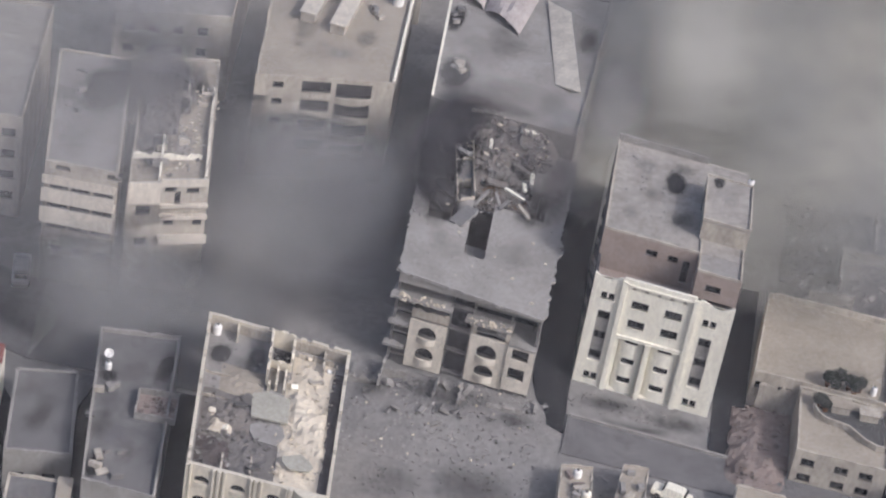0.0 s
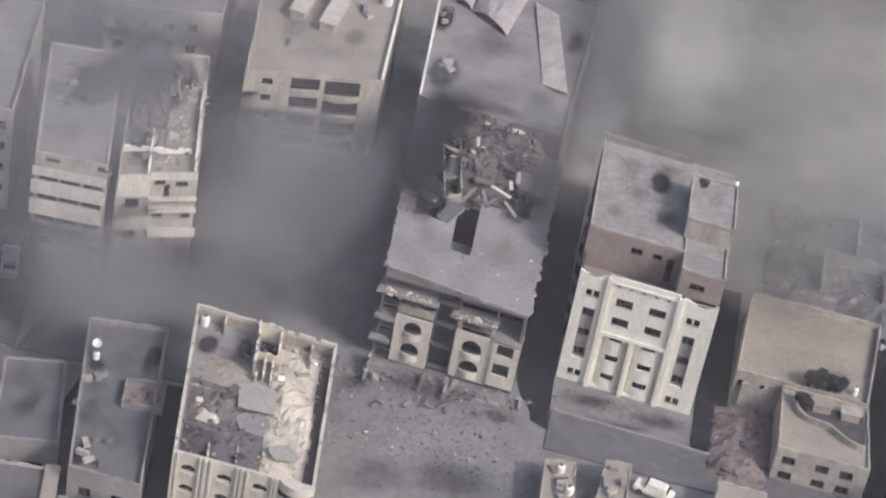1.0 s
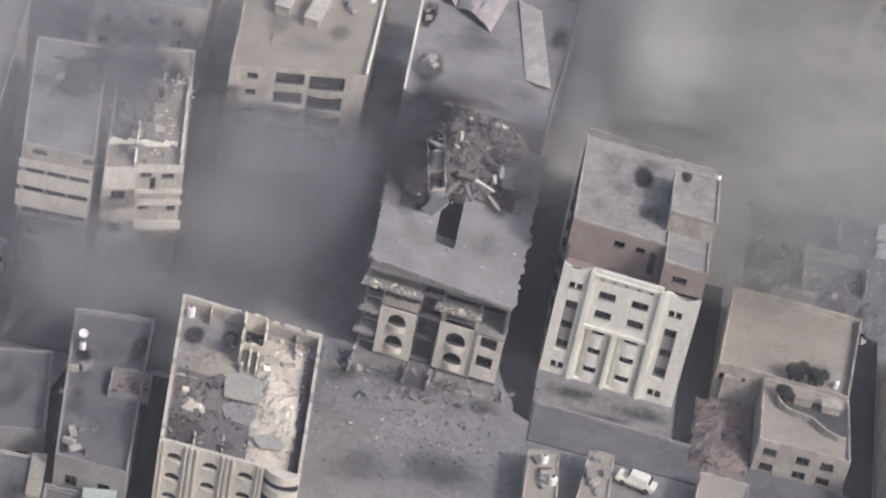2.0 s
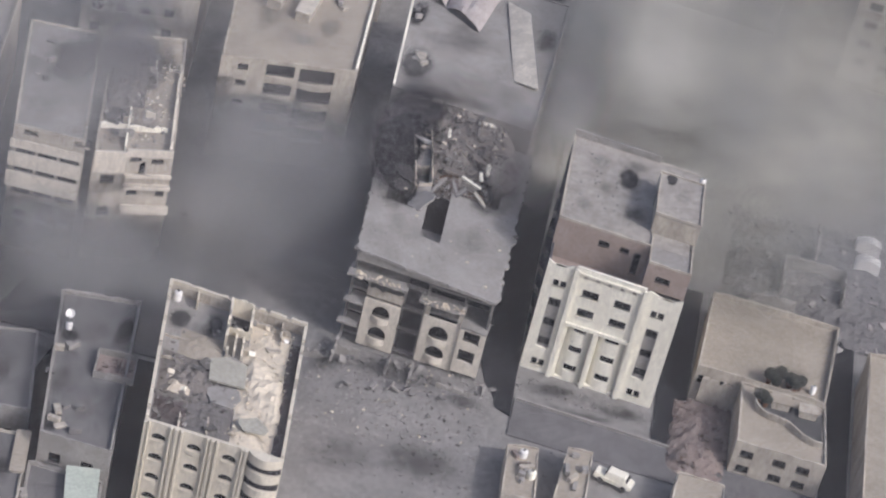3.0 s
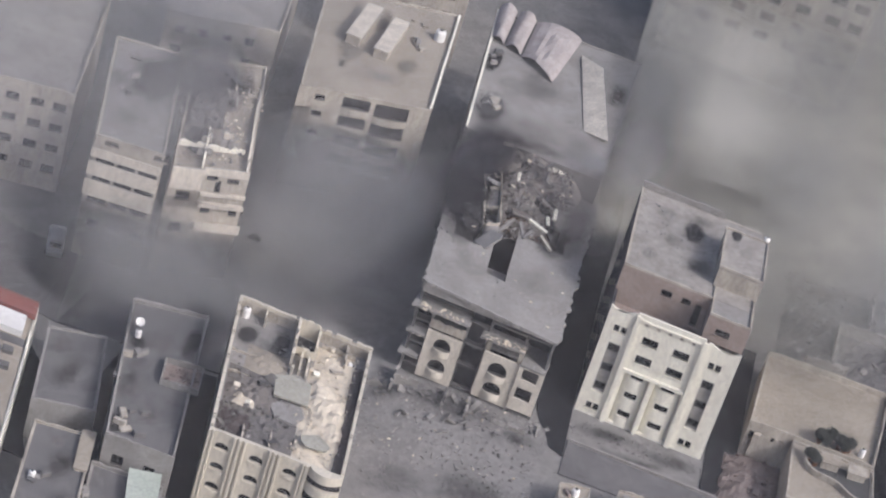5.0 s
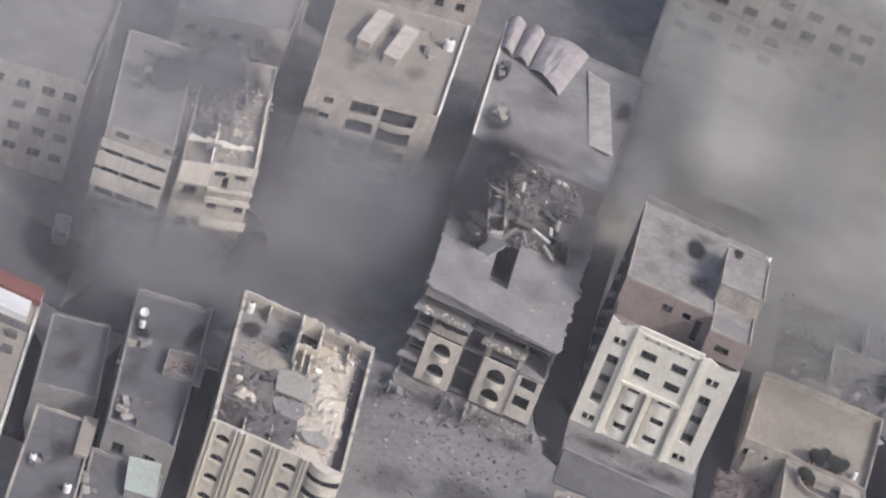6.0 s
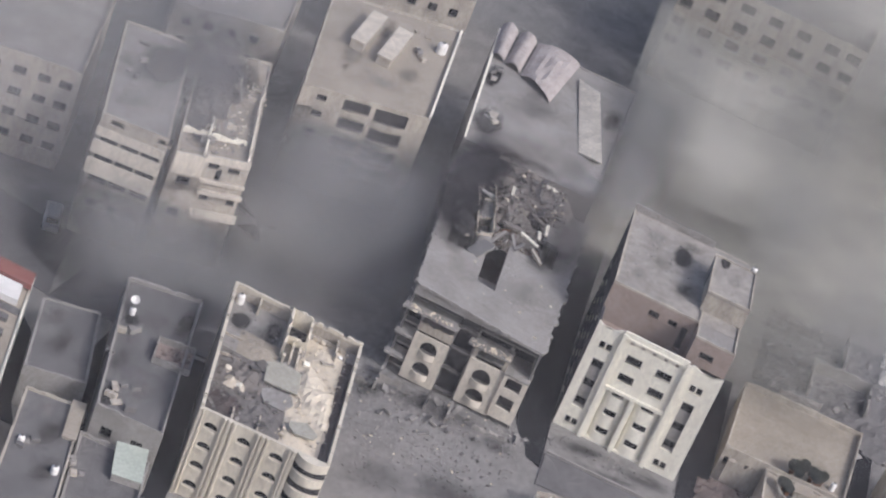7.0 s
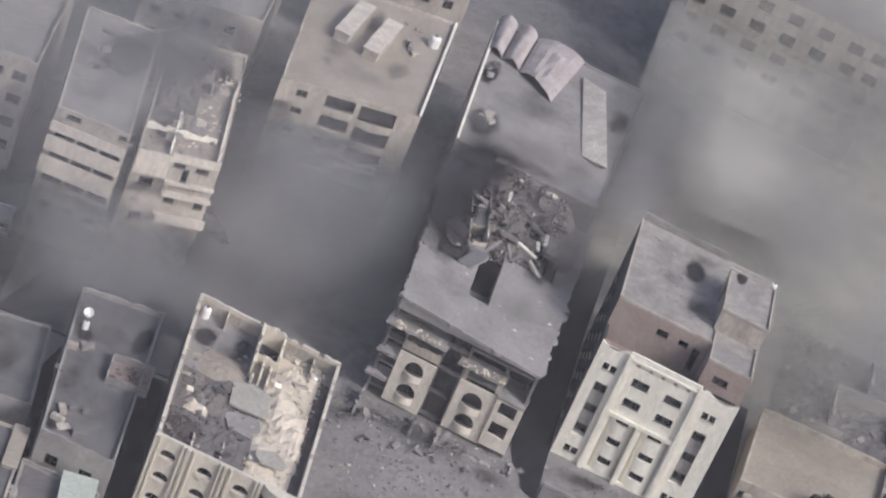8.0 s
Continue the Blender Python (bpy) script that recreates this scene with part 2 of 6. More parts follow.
def wall(bm, a, b, z0, z1, thick, holes=(), out=0.0):
    """A wall from a to b (plan points, the outside to the right of the way), pierced by holes (u0, u1, z0, z1)."""
    a, b = Vector(a), Vector(b)
    d = (b - a).normalized()
    inn = Vector((-d.y, d.x))
    a = a - inn * out
    length = (b - a + -inn * out).length if out else (b - a).length
    us = sorted({0.0, length, *(min(max(h[i], 0), length) for h in holes for i in (0, 1))})
    zs = sorted({z0, z1, *(min(max(h[i], z0), z1) for h in holes for i in (2, 3))})
    for u0, u1 in zip(us, us[1:]):
        for q0, q1 in zip(zs, zs[1:]):
            mu, mz = (u0 + u1) / 2, (q0 + q1) / 2
            if not any(h[0] < mu < h[1] and h[2] < mz < h[3] for h in holes):
                prism(bm, (a + d * u0, a + d * u1, a + d * u1 + inn * thick, a + d * u0 + inn * thick), q0, q1)
    return bm


def bar3(bm, a, d, inn, u0, u1, z0, z1, i0, i1):
    """A block on a wall: u along it, i metres inwards (outwards if negative)."""
    return prism(bm, (a + d * u0 + inn * i0, a + d * u1 + inn * i0, a + d * u1 + inn * i1, a + d * u0 + inn * i1), z0, z1)


def window(parent, a, b, u0, u1, z0, z1, deep=0.2, panes=2, arch=False, sill=True, empty=False):
    """A window set into a wall's opening: frame, panes and a sill."""
    a, b = Vector(a), Vector(b)
    d = (b - a).normalized()
    inn = Vector((-d.y, d.x))
    bm, t = bmesh.new(), 0.06
    for q in ((u0, u1, z0, z0 + t), (u0, u1, z1 - t, z1), (u0, u0 + t, z0 + t, z1 - t), (u1 - t, u1, z0 + t, z1 - t)):
        bar3(bm, a, d, inn, *q, deep, deep + 0.07)
    for i in range(1, panes):
        m = u0 + (u1 - u0) * i / panes
        bar3(bm, a, d, inn, m - t / 2, m + t / 2, z0 + t, z1 - t, deep, deep + 0.06)
    win = part("window", bm, FRAME, parent)
    if empty:
        # dark plate paints the room's shade behind the opening
        part("opening", bar3(bmesh.new(), a, d, inn, u0, u1, z0, z1, deep + 0.5, deep + 0.55), VOID, win, "dark plate painted as the shade inside an empty opening")
    else:
        for i in range(panes):
            m0, m1 = u0 + (u1 - u0) * i / panes, u0 + (u1 - u0) * (i + 1) / panes
            part("pane", bar3(bmesh.new(), a, d, inn, m0 + t / 2, m1 - t / 2, z0 + t, z1 - t, deep + 0.025, deep + 0.04), GLASS, win)
    if sill:
        part("sill", bar3(bmesh.new(), a, d, inn, u0 - 0.1, u1 + 0.1, z0 - 0.1, z0, -0.1, deep), parent_material(parent), win)
    if arch:
        bm = bmesh.new()
        mid, r, h = (u0 + u1) / 2, (u1 - u0) / 2, (z1 - z0) * 0.62
        for side in (-1, 1):
            pts = [(mid + side * r, z1)] + [(mid + side * r * math.cos(f), z1 - h + h * math.sin(f)) for f in np.linspace(0, math.pi / 2, 7)]
            lo = [bm.verts.new((*(a + d * u + inn * -0.004), z)) for u, z in pts]
            hi = [bm.verts.new((*(a + d * u + inn * (deep + 0.02)), z)) for u, z in pts]
            bm.faces.new(lo), bm.faces.new(hi[::-1])
            for i in range(len(pts)):
                j = (i + 1) % len(pts)
                bm.faces.new((lo[i], hi[i], hi[j], lo[j]))
        part("arch", bm, parent_material(parent), win)
    return win


def parent_material(ob):
    return MAIN.get(ob.name, CONCRETE)


MAIN = {}


def house(name, plot, h, label, walls=CREAM_DIRTY, roof=ROOF, parapet=0.8, front=(), right=(), left=(), thick=0.3, group="", panes=2, empty=False, arch=False, sill=True, cut_front=True):
    """A flat-roofed block: four walls, roof slab, parapets, and windows in the front and right walls."""
    c = plot.c
    mid = (c[0] + c[2]) / 2
    r = root(name, (mid.x, mid.y, 0), label, "building", group)
    MAIN[r.name] = walls
    sides = (("front_wall", c[0], c[1], front), ("right_wall", c[1], c[2], right), ("back_wall", c[2], c[3], ()), ("left_wall", c[3], c[0], left))
    for nm, a, b, wins in sides:
        d = (b - a).normalized()
        inn = Vector((-d.y, d.x))
        ends = (0, 0) if nm in ("front_wall", "back_wall") else (thick * 1.02, thick * 1.02)
        w = part(nm, wall(bmesh.new(), a + d * ends[0], b - d * ends[1], 0, h, thick, [(u0 - ends[0], u1 - ends[0], z0, z1) for u0, u1, z0, z1 in wins]), walls, r)
        MAIN[w.name] = walls
        for u0, u1, z0, z1 in wins:
            window(w, a, b, u0, u1, z0, z1, panes=panes, empty=empty, arch=arch, sill=sill)
        if parapet:
            bm = bmesh.new()
            bar3(bm, a, d, inn, ends[0], (b - a).length - ends[1], h + 0.003, h + parapet, 0.0, 0.22)
            chip(bm, h + parapet, min(0.3, parapet * 0.6), len(name))
            part("parapet", bm, walls, r)
    bm = bmesh.new()
    prism(bm, plot.quad(thick * 1.02, plot.w - thick * 1.02, thick * 1.02, plot.d - thick * 1.02), h - 0.3, h)
    part("roof", bm, roof, r)
    return r


def chip(bm, top, amount, seed=3):
    """Worn top edge: cuts the blocks along their length and drops the new top corners unevenly."""
    rng = random.Random(seed + len(bm.verts))
    es = [e for e in bm.edges if e.calc_length() > 1.5 and abs(e.verts[0].co.z - e.verts[1].co.z) < 1e-3]
    bmesh.ops.subdivide_edges(bm, edges=es, cuts=9)
    for v in bm.verts:
        if abs(v.co.z - top) < 1e-3:
            v.co.z -= rng.random() ** 2 * amount


def chunks(name, pts, sizes, seed, flat=0.5):
    """Mesh of many jagged lumps: skewed boxes at the given points."""
    rng = np.random.default_rng(seed)
    n = len(pts)
    cube = np.array([(x, y, z) for z in (-1, 1) for x, y in ((-1, -1), (1, -1), (1, 1), (-1, 1))], float) * 0.5
    v = cube[None] * (1 + rng.uniform(-0.35, 0.35, (n, 8, 3)))
    v *= (np.array(sizes)[:, None] * rng.uniform(0.5, 1.4, (n, 3)) * np.array((1, 1, flat)))[:, None]
    q = rng.normal(size=(n, 4)) * np.array((1.5, 0.35, 0.35, 1.2))
    q /= np.linalg.norm(q, axis=1)[:, None]
    w, x, y, z = q.T
    m = np.stack([1 - 2 * (y * y + z * z), 2 * (x * y - z * w), 2 * (x * z + y * w), 2 * (x * y + z * w), 1 - 2 * (x * x + z * z), 2 * (y * z - x * w),
                  2 * (x * z - y * w), 2 * (y * z + x * w), 1 - 2 * (x * x + y * y)], -1).reshape(n, 3, 3)
    v = np.einsum("nij,nkj->nki", m, v) + np.array(pts)[:, None]
    f0 = np.array(((3, 2, 1, 0), (4, 5, 6, 7), (0, 1, 5, 4), (1, 2, 6, 5), (2, 3, 7, 6), (3, 0, 4, 7)))
    f = (f0[None] + 8 * np.arange(n)[:, None, None]).reshape(-1, 4)
    me = bpy.data.meshes.new(name)
    me.from_pydata(v.reshape(-1, 3).tolist(), [], f.tolist())
    me.update()
    return me


def scatter(name, material, label, region, count, size, seed, height, parent=None, flat=0.55, power=2.5, category="rubble"):
    """Rubble strewn over a region: region(rng) gives (x, y); height(x, y) the ground there."""
    rng = random.Random(seed)
    pts, sizes = [], []
    for _ in range(count):
        x, y = region(rng)
        s = size[0] + (size[1] - size[0]) * rng.random() ** power
        pts.append((x, y, height(x, y) + s * 0.12))
        sizes.append(s)
    me = chunks(name, pts, sizes, seed, flat)
    me.materials.append(material)
    ob = new(name, me)
    if parent is not None:
        ob.parent = parent
        ob.matrix_parent_inverse = Matrix.Translation(-base_of(parent))
        ob["kind"] = "stuff"
        return ob
    return tagged(ob, label, category, "", "stuff")


def mound(bm, x0, x1, y0, y1, z, height, step=0.5, rough=0.35, seed=0.0, skirt=0.0):
    """Uneven heap over a rectangle; height(x, y) in metres above z."""
    nx, ny = max(2, int((x1 - x0) / step)), max(2, int((y1 - y0) / step))
    rows = []
    for j in range(ny + 1):
        row = []
        for i in range(nx + 1):
            x, y = x0 + (x1 - x0) * i / nx, y0 + (y1 - y0) * j / ny
            h = height(x, y)
            h += (noise.fractal(Vector((x * 0.6, y * 0.6, seed)), 0.8, 2.0, 4)) * rough * min(1, max(h, 0) * 2 + 0.15)
            row.append(bm.verts.new((x, y, z + h)))
        rows.append(row)
    for j in range(ny):
        for i in range(nx):
            bm.faces.new((rows[j][i], rows[j][i + 1], rows[j + 1][i + 1], rows[j + 1][i]))
    return bm


def slab_thing(name, centre, size, rot, material, label, category="slab", group="", seed=0, parent=None):
    """A broken concrete slab: a thick plate with a ragged outline."""
    rng = random.Random(seed)
    n = 9
    bm = bmesh.new()
    ring = []
    for i in range(n * 4):
        f = i / (n * 4) * 2 * math.pi
        c, s = math.cos(f), math.sin(f)
        k = 1 / max(abs(c), abs(s)) * (1 - rng.random() * 0.13)
        ring.append((c * k * size[0] / 2, s * k * size[1] / 2))
    prism(bm, ring, -size[2] / 2, size[2] / 2)
    m = pose(*centre, *rot)
    bmesh.ops.transform(bm, matrix=m, verts=bm.verts)
    if parent is not None:
        return part(name, bm, material, parent, label)
    return thing(name, bm, material, label, category, group)


# ---- ground ----
def ground_height(x, y):
    """Rubble swell in front of the bombed block."""
    f = max(0.0, 1 - ((x + 12.5) / 12) ** 2) * max(0.0, 1 - ((y + 11) / 9) ** 2)
    return 0.9 * f


bm = bmesh.new()
xs = [-3000, -600, -200, -110] + list(np.arange(-90, 71, 2.0)) + [110, 200, 600, 3000]
ys = [-3000, -600, -250, -120] + list(np.arange(-80, 141, 2.0)) + [180, 260, 600, 3000]
grid = [[bm.verts.new((x, y, (ground_height(x, y) + (0.12 * noise.fractal(Vector((x * 0.2, y * 0.2, 0)), 0.8, 2, 4) if abs(x) < 95 and abs(y) < 140 else 0)))) for x in xs] for y in ys]
for r0, r1 in zip(grid, grid[1:]):
    for i in range(len(xs) - 1):
        bm.faces.new((r0[i], r0[i + 1], r1[i + 1], r1[i]))
ground = part("ground", bm, GROUND)
tagged(ground, "bare grey dusty ground between the blocks", "ground", "", "structure")

bm = bmesh.new()
prism(bm, ((0.4, -13.1), (40, -15), (40, -10.6), (18.5, -8.0), (0.4, -6.7)), 0.0, 0.2)
tagged(part("pavement", bm, STREET), "dusty grey street before the apartment block", "pavement", "", "structure")
# the two right-hand roads have their shade painted into the asphalt
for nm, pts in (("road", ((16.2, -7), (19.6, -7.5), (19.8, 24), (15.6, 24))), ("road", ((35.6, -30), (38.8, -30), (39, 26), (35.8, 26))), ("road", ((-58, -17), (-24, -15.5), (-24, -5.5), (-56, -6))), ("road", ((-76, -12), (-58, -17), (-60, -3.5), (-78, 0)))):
    tagged(part(nm, prism(bmesh.new(), pts, -0.2, 0.16), STREET if pts[0][0] < 0 else SHADE_ASPHALT), "asphalt street, dusty grey on the left, painted shade-dark on the right", "road", "", "structure")

# alley strip with the shade between the tall blocks painted in
tagged(part("road", prism(bmesh.new(), ((-2.6, -8.7), (0.25, -9.7), (-0.1, -0.25), (-0.75, 24), (-0.9, 62), (-4.85, 62), (-4.7, 24), (-4.4, -0.7)), -0.2, 0.24), SHADE_ASPHALT), "narrow alley between the buildings, its shade painted near-black", "road", "", "structure")

# dark strips paint the shade between the low buildings
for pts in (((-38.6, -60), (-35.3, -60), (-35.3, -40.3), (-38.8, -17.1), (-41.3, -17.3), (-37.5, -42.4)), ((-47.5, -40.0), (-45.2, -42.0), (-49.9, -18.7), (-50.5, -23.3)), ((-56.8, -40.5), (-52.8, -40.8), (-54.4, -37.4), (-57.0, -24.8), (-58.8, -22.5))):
    tagged(part("road", prism(bmesh.new(), pts, -0.2, 0.22), SHADE_ASPHALT), "narrow alley strip painted dark for the shade between low buildings", "road", "", "structure")

# ---- the cream apartment block ----
def apartment_block():
    p = Plot((0, 0), (15.6, -1.5), (14.9, 20.9), (-0.55, 22.4))
    mid = p.at(p.w / 2, p.d / 2)
    r = root("apartment_building", (mid.x, mid.y, 0), "cream six-storey apartment building with white facade and flat roof", "building")
    A, B = p.c[0], p.c[1]
    d = (B - A).normalized()
    inn = Vector((-d.y, d.x))
    holes = []
    wing_l, wing_r, bays = 1.85, 13.3, (5.55, 9.3)
    wins = []          # (u0, u1, z0, z1)
    for wu in (wing_l, wing_r):
        for k in (-0.42, 0.42):
            wins += [(wu + k - 0.34, wu + k + 0.34, 12.1, 13.0), (wu + k - 0.34, wu + k + 0.34, 0.9, 1.8)]
    strips = [(wu - 0.72, wu + 0.72, 3.4, 10.5) for wu in (wing_l, wing_r)]
    tops = [(b - 0.95, b + 0.95, z - 0.5, z + 0.5) for b in bays for z in (12.35, 9.75)]
    vents = [(4.3 + 1.42 * i, 4.3 + 1.42 * i + 0.42, 14.15, 14.6) for i in range(5)]
    lows = [(4.1, 7.05, 0.3, 7.75), (7.75, 10.95, 0.3, 7.75)]
    front = part("facade", wall(bmesh.new(), A, B, 0, 14.9, 0.35, wins + strips + tops + vents + lows), CREAM, r, "white-cream plastered street facade")
    MAIN[front.name] = CREAM
    for q in wins + tops:
        window(front, A, B, *q, deep=0.22, panes=1 if q[1] - q[0] < 1 else 2)
    # little blind openings under the cornice
    for q in vents:
        part("vent", bar3(bmesh.new(), A, d, inn, *q, 0.12, 0.3), CREAM_DIRTY, front)
    # stair strips with grey spandrels
    for s in strips:
        back = part("recess", bar3(bmesh.new(), A, d, inn, *s, 0.36, 0.5), CONCRETE, front, "grey recessed strip between the stair windows")
        MAIN[back.name] = CONCRETE
        for z in (9.75, 7.0, 4.3):
            window(front, A, B, s[0] + 0.06, s[1] - 0.06, z - 0.5, z + 0.45, deep=0.27, panes=2, sill=False)
    # bowed bays under the upper panel
    for (u0, u1, z0, z1) in lows:
        n, bm = 8, bmesh.new()
        mu, hw = (u0 + u1) / 2, (u1 - u0) / 2

        def bow(u):
            return 0.95 - 1.0 * math.sqrt(max(0, 1 - ((u - mu) / hw) ** 2 * 0.8))
        cols = np.linspace(u0, u1, n + 1)
        zcut = [z0, 1.45, 2.35, 4.1, 5.0, 6.9, 7.75]
        for i in range(n):
            for k in range(6):
                if 2 <= i <= 5 and k in (1, 3, 5) and not (k == 5 and False):
                    continue
                pts = [A + d * cols[i] + inn * bow(cols[i]), A + d * cols[i + 1] + inn * bow(cols[i + 1]), A + d * cols[i + 1] + inn * (bow(cols[i + 1]) + 0.25), A + d * cols[i] + inn * (bow(cols[i]) + 0.25)]
                prism(bm, pts, zcut[k], zcut[k + 1])
        bay = part("bay", bm, CREAM, front, "bowed cream bay")
        for k in (1, 3, 5):
            part("window", bar3(bmesh.new(), A, d, inn, cols[2], cols[6], zcut[k], zcut[k + 1], 0.3, 0.36), GLASS, bay)
        part("recess_wall", bar3(bmesh.new(), A, d, inn, u0, u1, z0, z1, 1.25, 1.4), CONCRETE, bay)
    # proud parts: wings, upper panel, pilasters, cornice
    for u0, u1 in ((3.2, 3.75), (11.2, 11.8)):
        part("pilaster", bar3(bmesh.new(), A, d, inn, u0, u1, 0, 15.3, -0.32, -0.003), CREAM, front)
    part("pilaster", bar3(bmesh.new(), A, d, inn, 7.15, 7.6, 0.0, 7.75, -0.45, -0.003), CREAM, front, "bright slender pilaster between the bays")
    part("cornice", bar3(bmesh.new(), A, d, inn, 3.75, 11.2, 7.6, 8.0, -0.3, -0.003), CREAM, front)
    part("cornice", bar3(bmesh.new(), A, d, inn, 3.75, 11.2, 14.75, 15.0, -0.25, -0.003), CREAM, front)
    part("cornice", bar3(bmesh.new(), A, d, inn, 3.3, 11.4, 14.9, 15.6, -0.1, 0.22), CREAM, r, "cream parapet over the middle of the facade")
    for u0, u1, flip in ((0.0, 3.2, 1), (11.8, p.w, -1)):
        n, bm = 10, bmesh.new()
        for i in range(n):
            a0, a1 = i / n, (i + 1) / n
            f0, f1 = (a0, a1) if flip > 0 else (1 - a0, 1 - a1)
            h0, h1 = (15.35 - 0.55 * math.sin(math.pi * min(1, f * 1.1)) for f in (f0, f1))
            w0, w1 = A + d * (u0 + (u1 - u0) * a0), A + d * (u0 + (u1 - u0) * a1)
            prism(bm, (w0, w1, w1 + inn * 0.25, w0 + inn * 0.25), 14.9, 15, [h0, h1, h1, h0])
        part("parapet", bm, CREAM, r, "cream parapet with a curved dip")
    # other walls
    thick = 0.3
    rw = [(3 + 4.2 * i, 4.2 + 4.2 * i, 1.2 + 2.7 * k, 2.3 + 2.7 * k) for i in range(4) for k in range(5)]
    for nm, a, b, z1, wins_ in (("right_wall", p.c[1], p.c[2], 14.9, rw), ("back_wall", p.c[2], p.c[3], 18.3, ()), ("left_wall", p.c[3], p.c[0], 14.9, rw)):
        dd = (b - a).normalized()
        # left wall faces the alley: its shade is painted in
        w = part(nm, wall(bmesh.new(), a + dd * 0.36, b - dd * 0.36, 0, z1, thick, wins_), SHADED_WALL if nm == "left_wall" else CREAM_DIRTY, r)
        MAIN[w.name] = CREAM_DIRTY
        for q in wins_:
            window(w, a + dd * 0.36, b, *q, deep=0.18)
    # terrace behind the parapet and the set-back top storey
    part("terrace", p.block(bmesh.new(), 0.35, p.w - 0.35, 0.37, 21.9, 12.9, 13.2), BROWN, r, "pinkish-brown terrace floor")
    fa, fb = p.at(0.0, 4.1), p.at(10.75, 4.1)
    tw = [(5.0, 6.3, 16.35, 17.15), (7.5, 8.6, 16.35, 17.1), (9.2, 10.0, 14.0, 16.9)]
    top = part("top_storey_wall", wall(bmesh.new(), fa, fb, 13.2, 18.3, 0.25, tw), BROWN, r, "pinkish-brown plastered top storey wall")
    MAIN[top.name] = BROWN
    for q in tw:
        window(top, fa, fb, *q, panes=1 if q[1] - q[0] < 1.2 else 2)
    # side turned from the sun, its shade put into the colour
    part("side_wall", p.block(bmesh.new(), 0.0, 0.25, 4.38, 22.1, 14.9, 18.3), SHADED_WALL, r)
    bm = p.block(bmesh.new(), 0.0, 10.7, 4.12, 4.36, 18.303, 18.62)
    chip(bm, 18.62, 0.25, 6)
    part("parapet", bm, CREAM_DIRTY, r, "chipped pale coping over the top storey wall")
    part("roof", p.block(bmesh.new(), 0.26, p.w - 0.02, 4.38, 22.1, 18.0, 18.32), ROOF_MOTTLED, r, "stained grey concrete roof")
    bm = p.block(bmesh.new(), 0.0, 10.7, 22.11, 22.38, 18.3, 19.25)
    chip(bm, 19.25, 0.15)
    part("parapet", bm, CONCRETE, r)
    bm = p.block(bmesh.new(), 0.0, 0.24, 4.38, 22.1, 18.305, 18.55)
    chip(bm, 18.55, 0.15)
    part("parapet", bm, CREAM_DIRTY, r)
    # right block: room with a window over the facade, and the stair head
    ra, rb = p.at(10.76, 0.95), p.at(p.w, 0.95)
    room = part("corner_room", wall(bmesh.new(), ra, rb, 14.9, 18.3, 0.25, [(1.2, 2.9, 16.1, 16.9)]), BROWN, r, "pinkish corner room over the facade")
    MAIN[room.name] = BROWN
    window(room, ra, rb, 1.2, 2.9, 16.1, 16.9)
    part("side_wall", p.block(bmesh.new(), 10.76, 11.0, 1.22, 7.0, 13.2, 18.3), BROWN, room)
    part("side_wall", p.block(bmesh.new(), p.w - 0.26, p.w, 1.22, 21.0, 14.9, 18.3), BROWN, room)
    part("roof", p.block(bmesh.new(), 11.02, p.w - 0.28, 1.22, 7.0, 18.0, 18.3), ROOF, room)
    for u0, u1, v0, v1 in ((10.76, p.w, 0.95, 1.15), (10.76, 10.95, 1.16, 7.0), (p.w - 0.2, p.w, 1.16, 7.0)):
        bm = p.block(bmesh.new(), u0, u1, v0, v1, 18.305, 18.6)
        chip(bm, 18.6, 0.15)
        part("parapet", bm, CREAM_DIRTY, room)
    head = part("stair_head", p.block(bmesh.new(), 10.5, p.w + 0.1, 7.05, 15.9, 18.33, 20.7), CREAM_DIRTY, r, "pale stair head box on the roof")
    part("slab", p.block(bmesh.new(), 10.45, p.w + 0.2, 7.0, 15.95, 20.7, 20.95), ROOF_MOTTLED, head)
    for u0, u1, v0, v1 in ((10.45, p.w + 0.2, 7.0, 7.2), (10.45, p.w + 0.2, 15.75, 15.95), (10.45, 10.65, 7.21, 15.74), (p.w, p.w + 0.2, 7.21, 15.74)):
        bm = p.block(bmesh.new(), u0, u1, v0, v1, 20.953, 21.2)
        chip(bm, 21.2, 0.15)
        part("rim", bm, CREAM_DIRTY, head)
    door = part("door", p.block(bmesh.new(), 10.44, 10.49, 12.6, 13.5, 18.33, 20.3), FRAME, head)
    return p


APT = apartment_block()


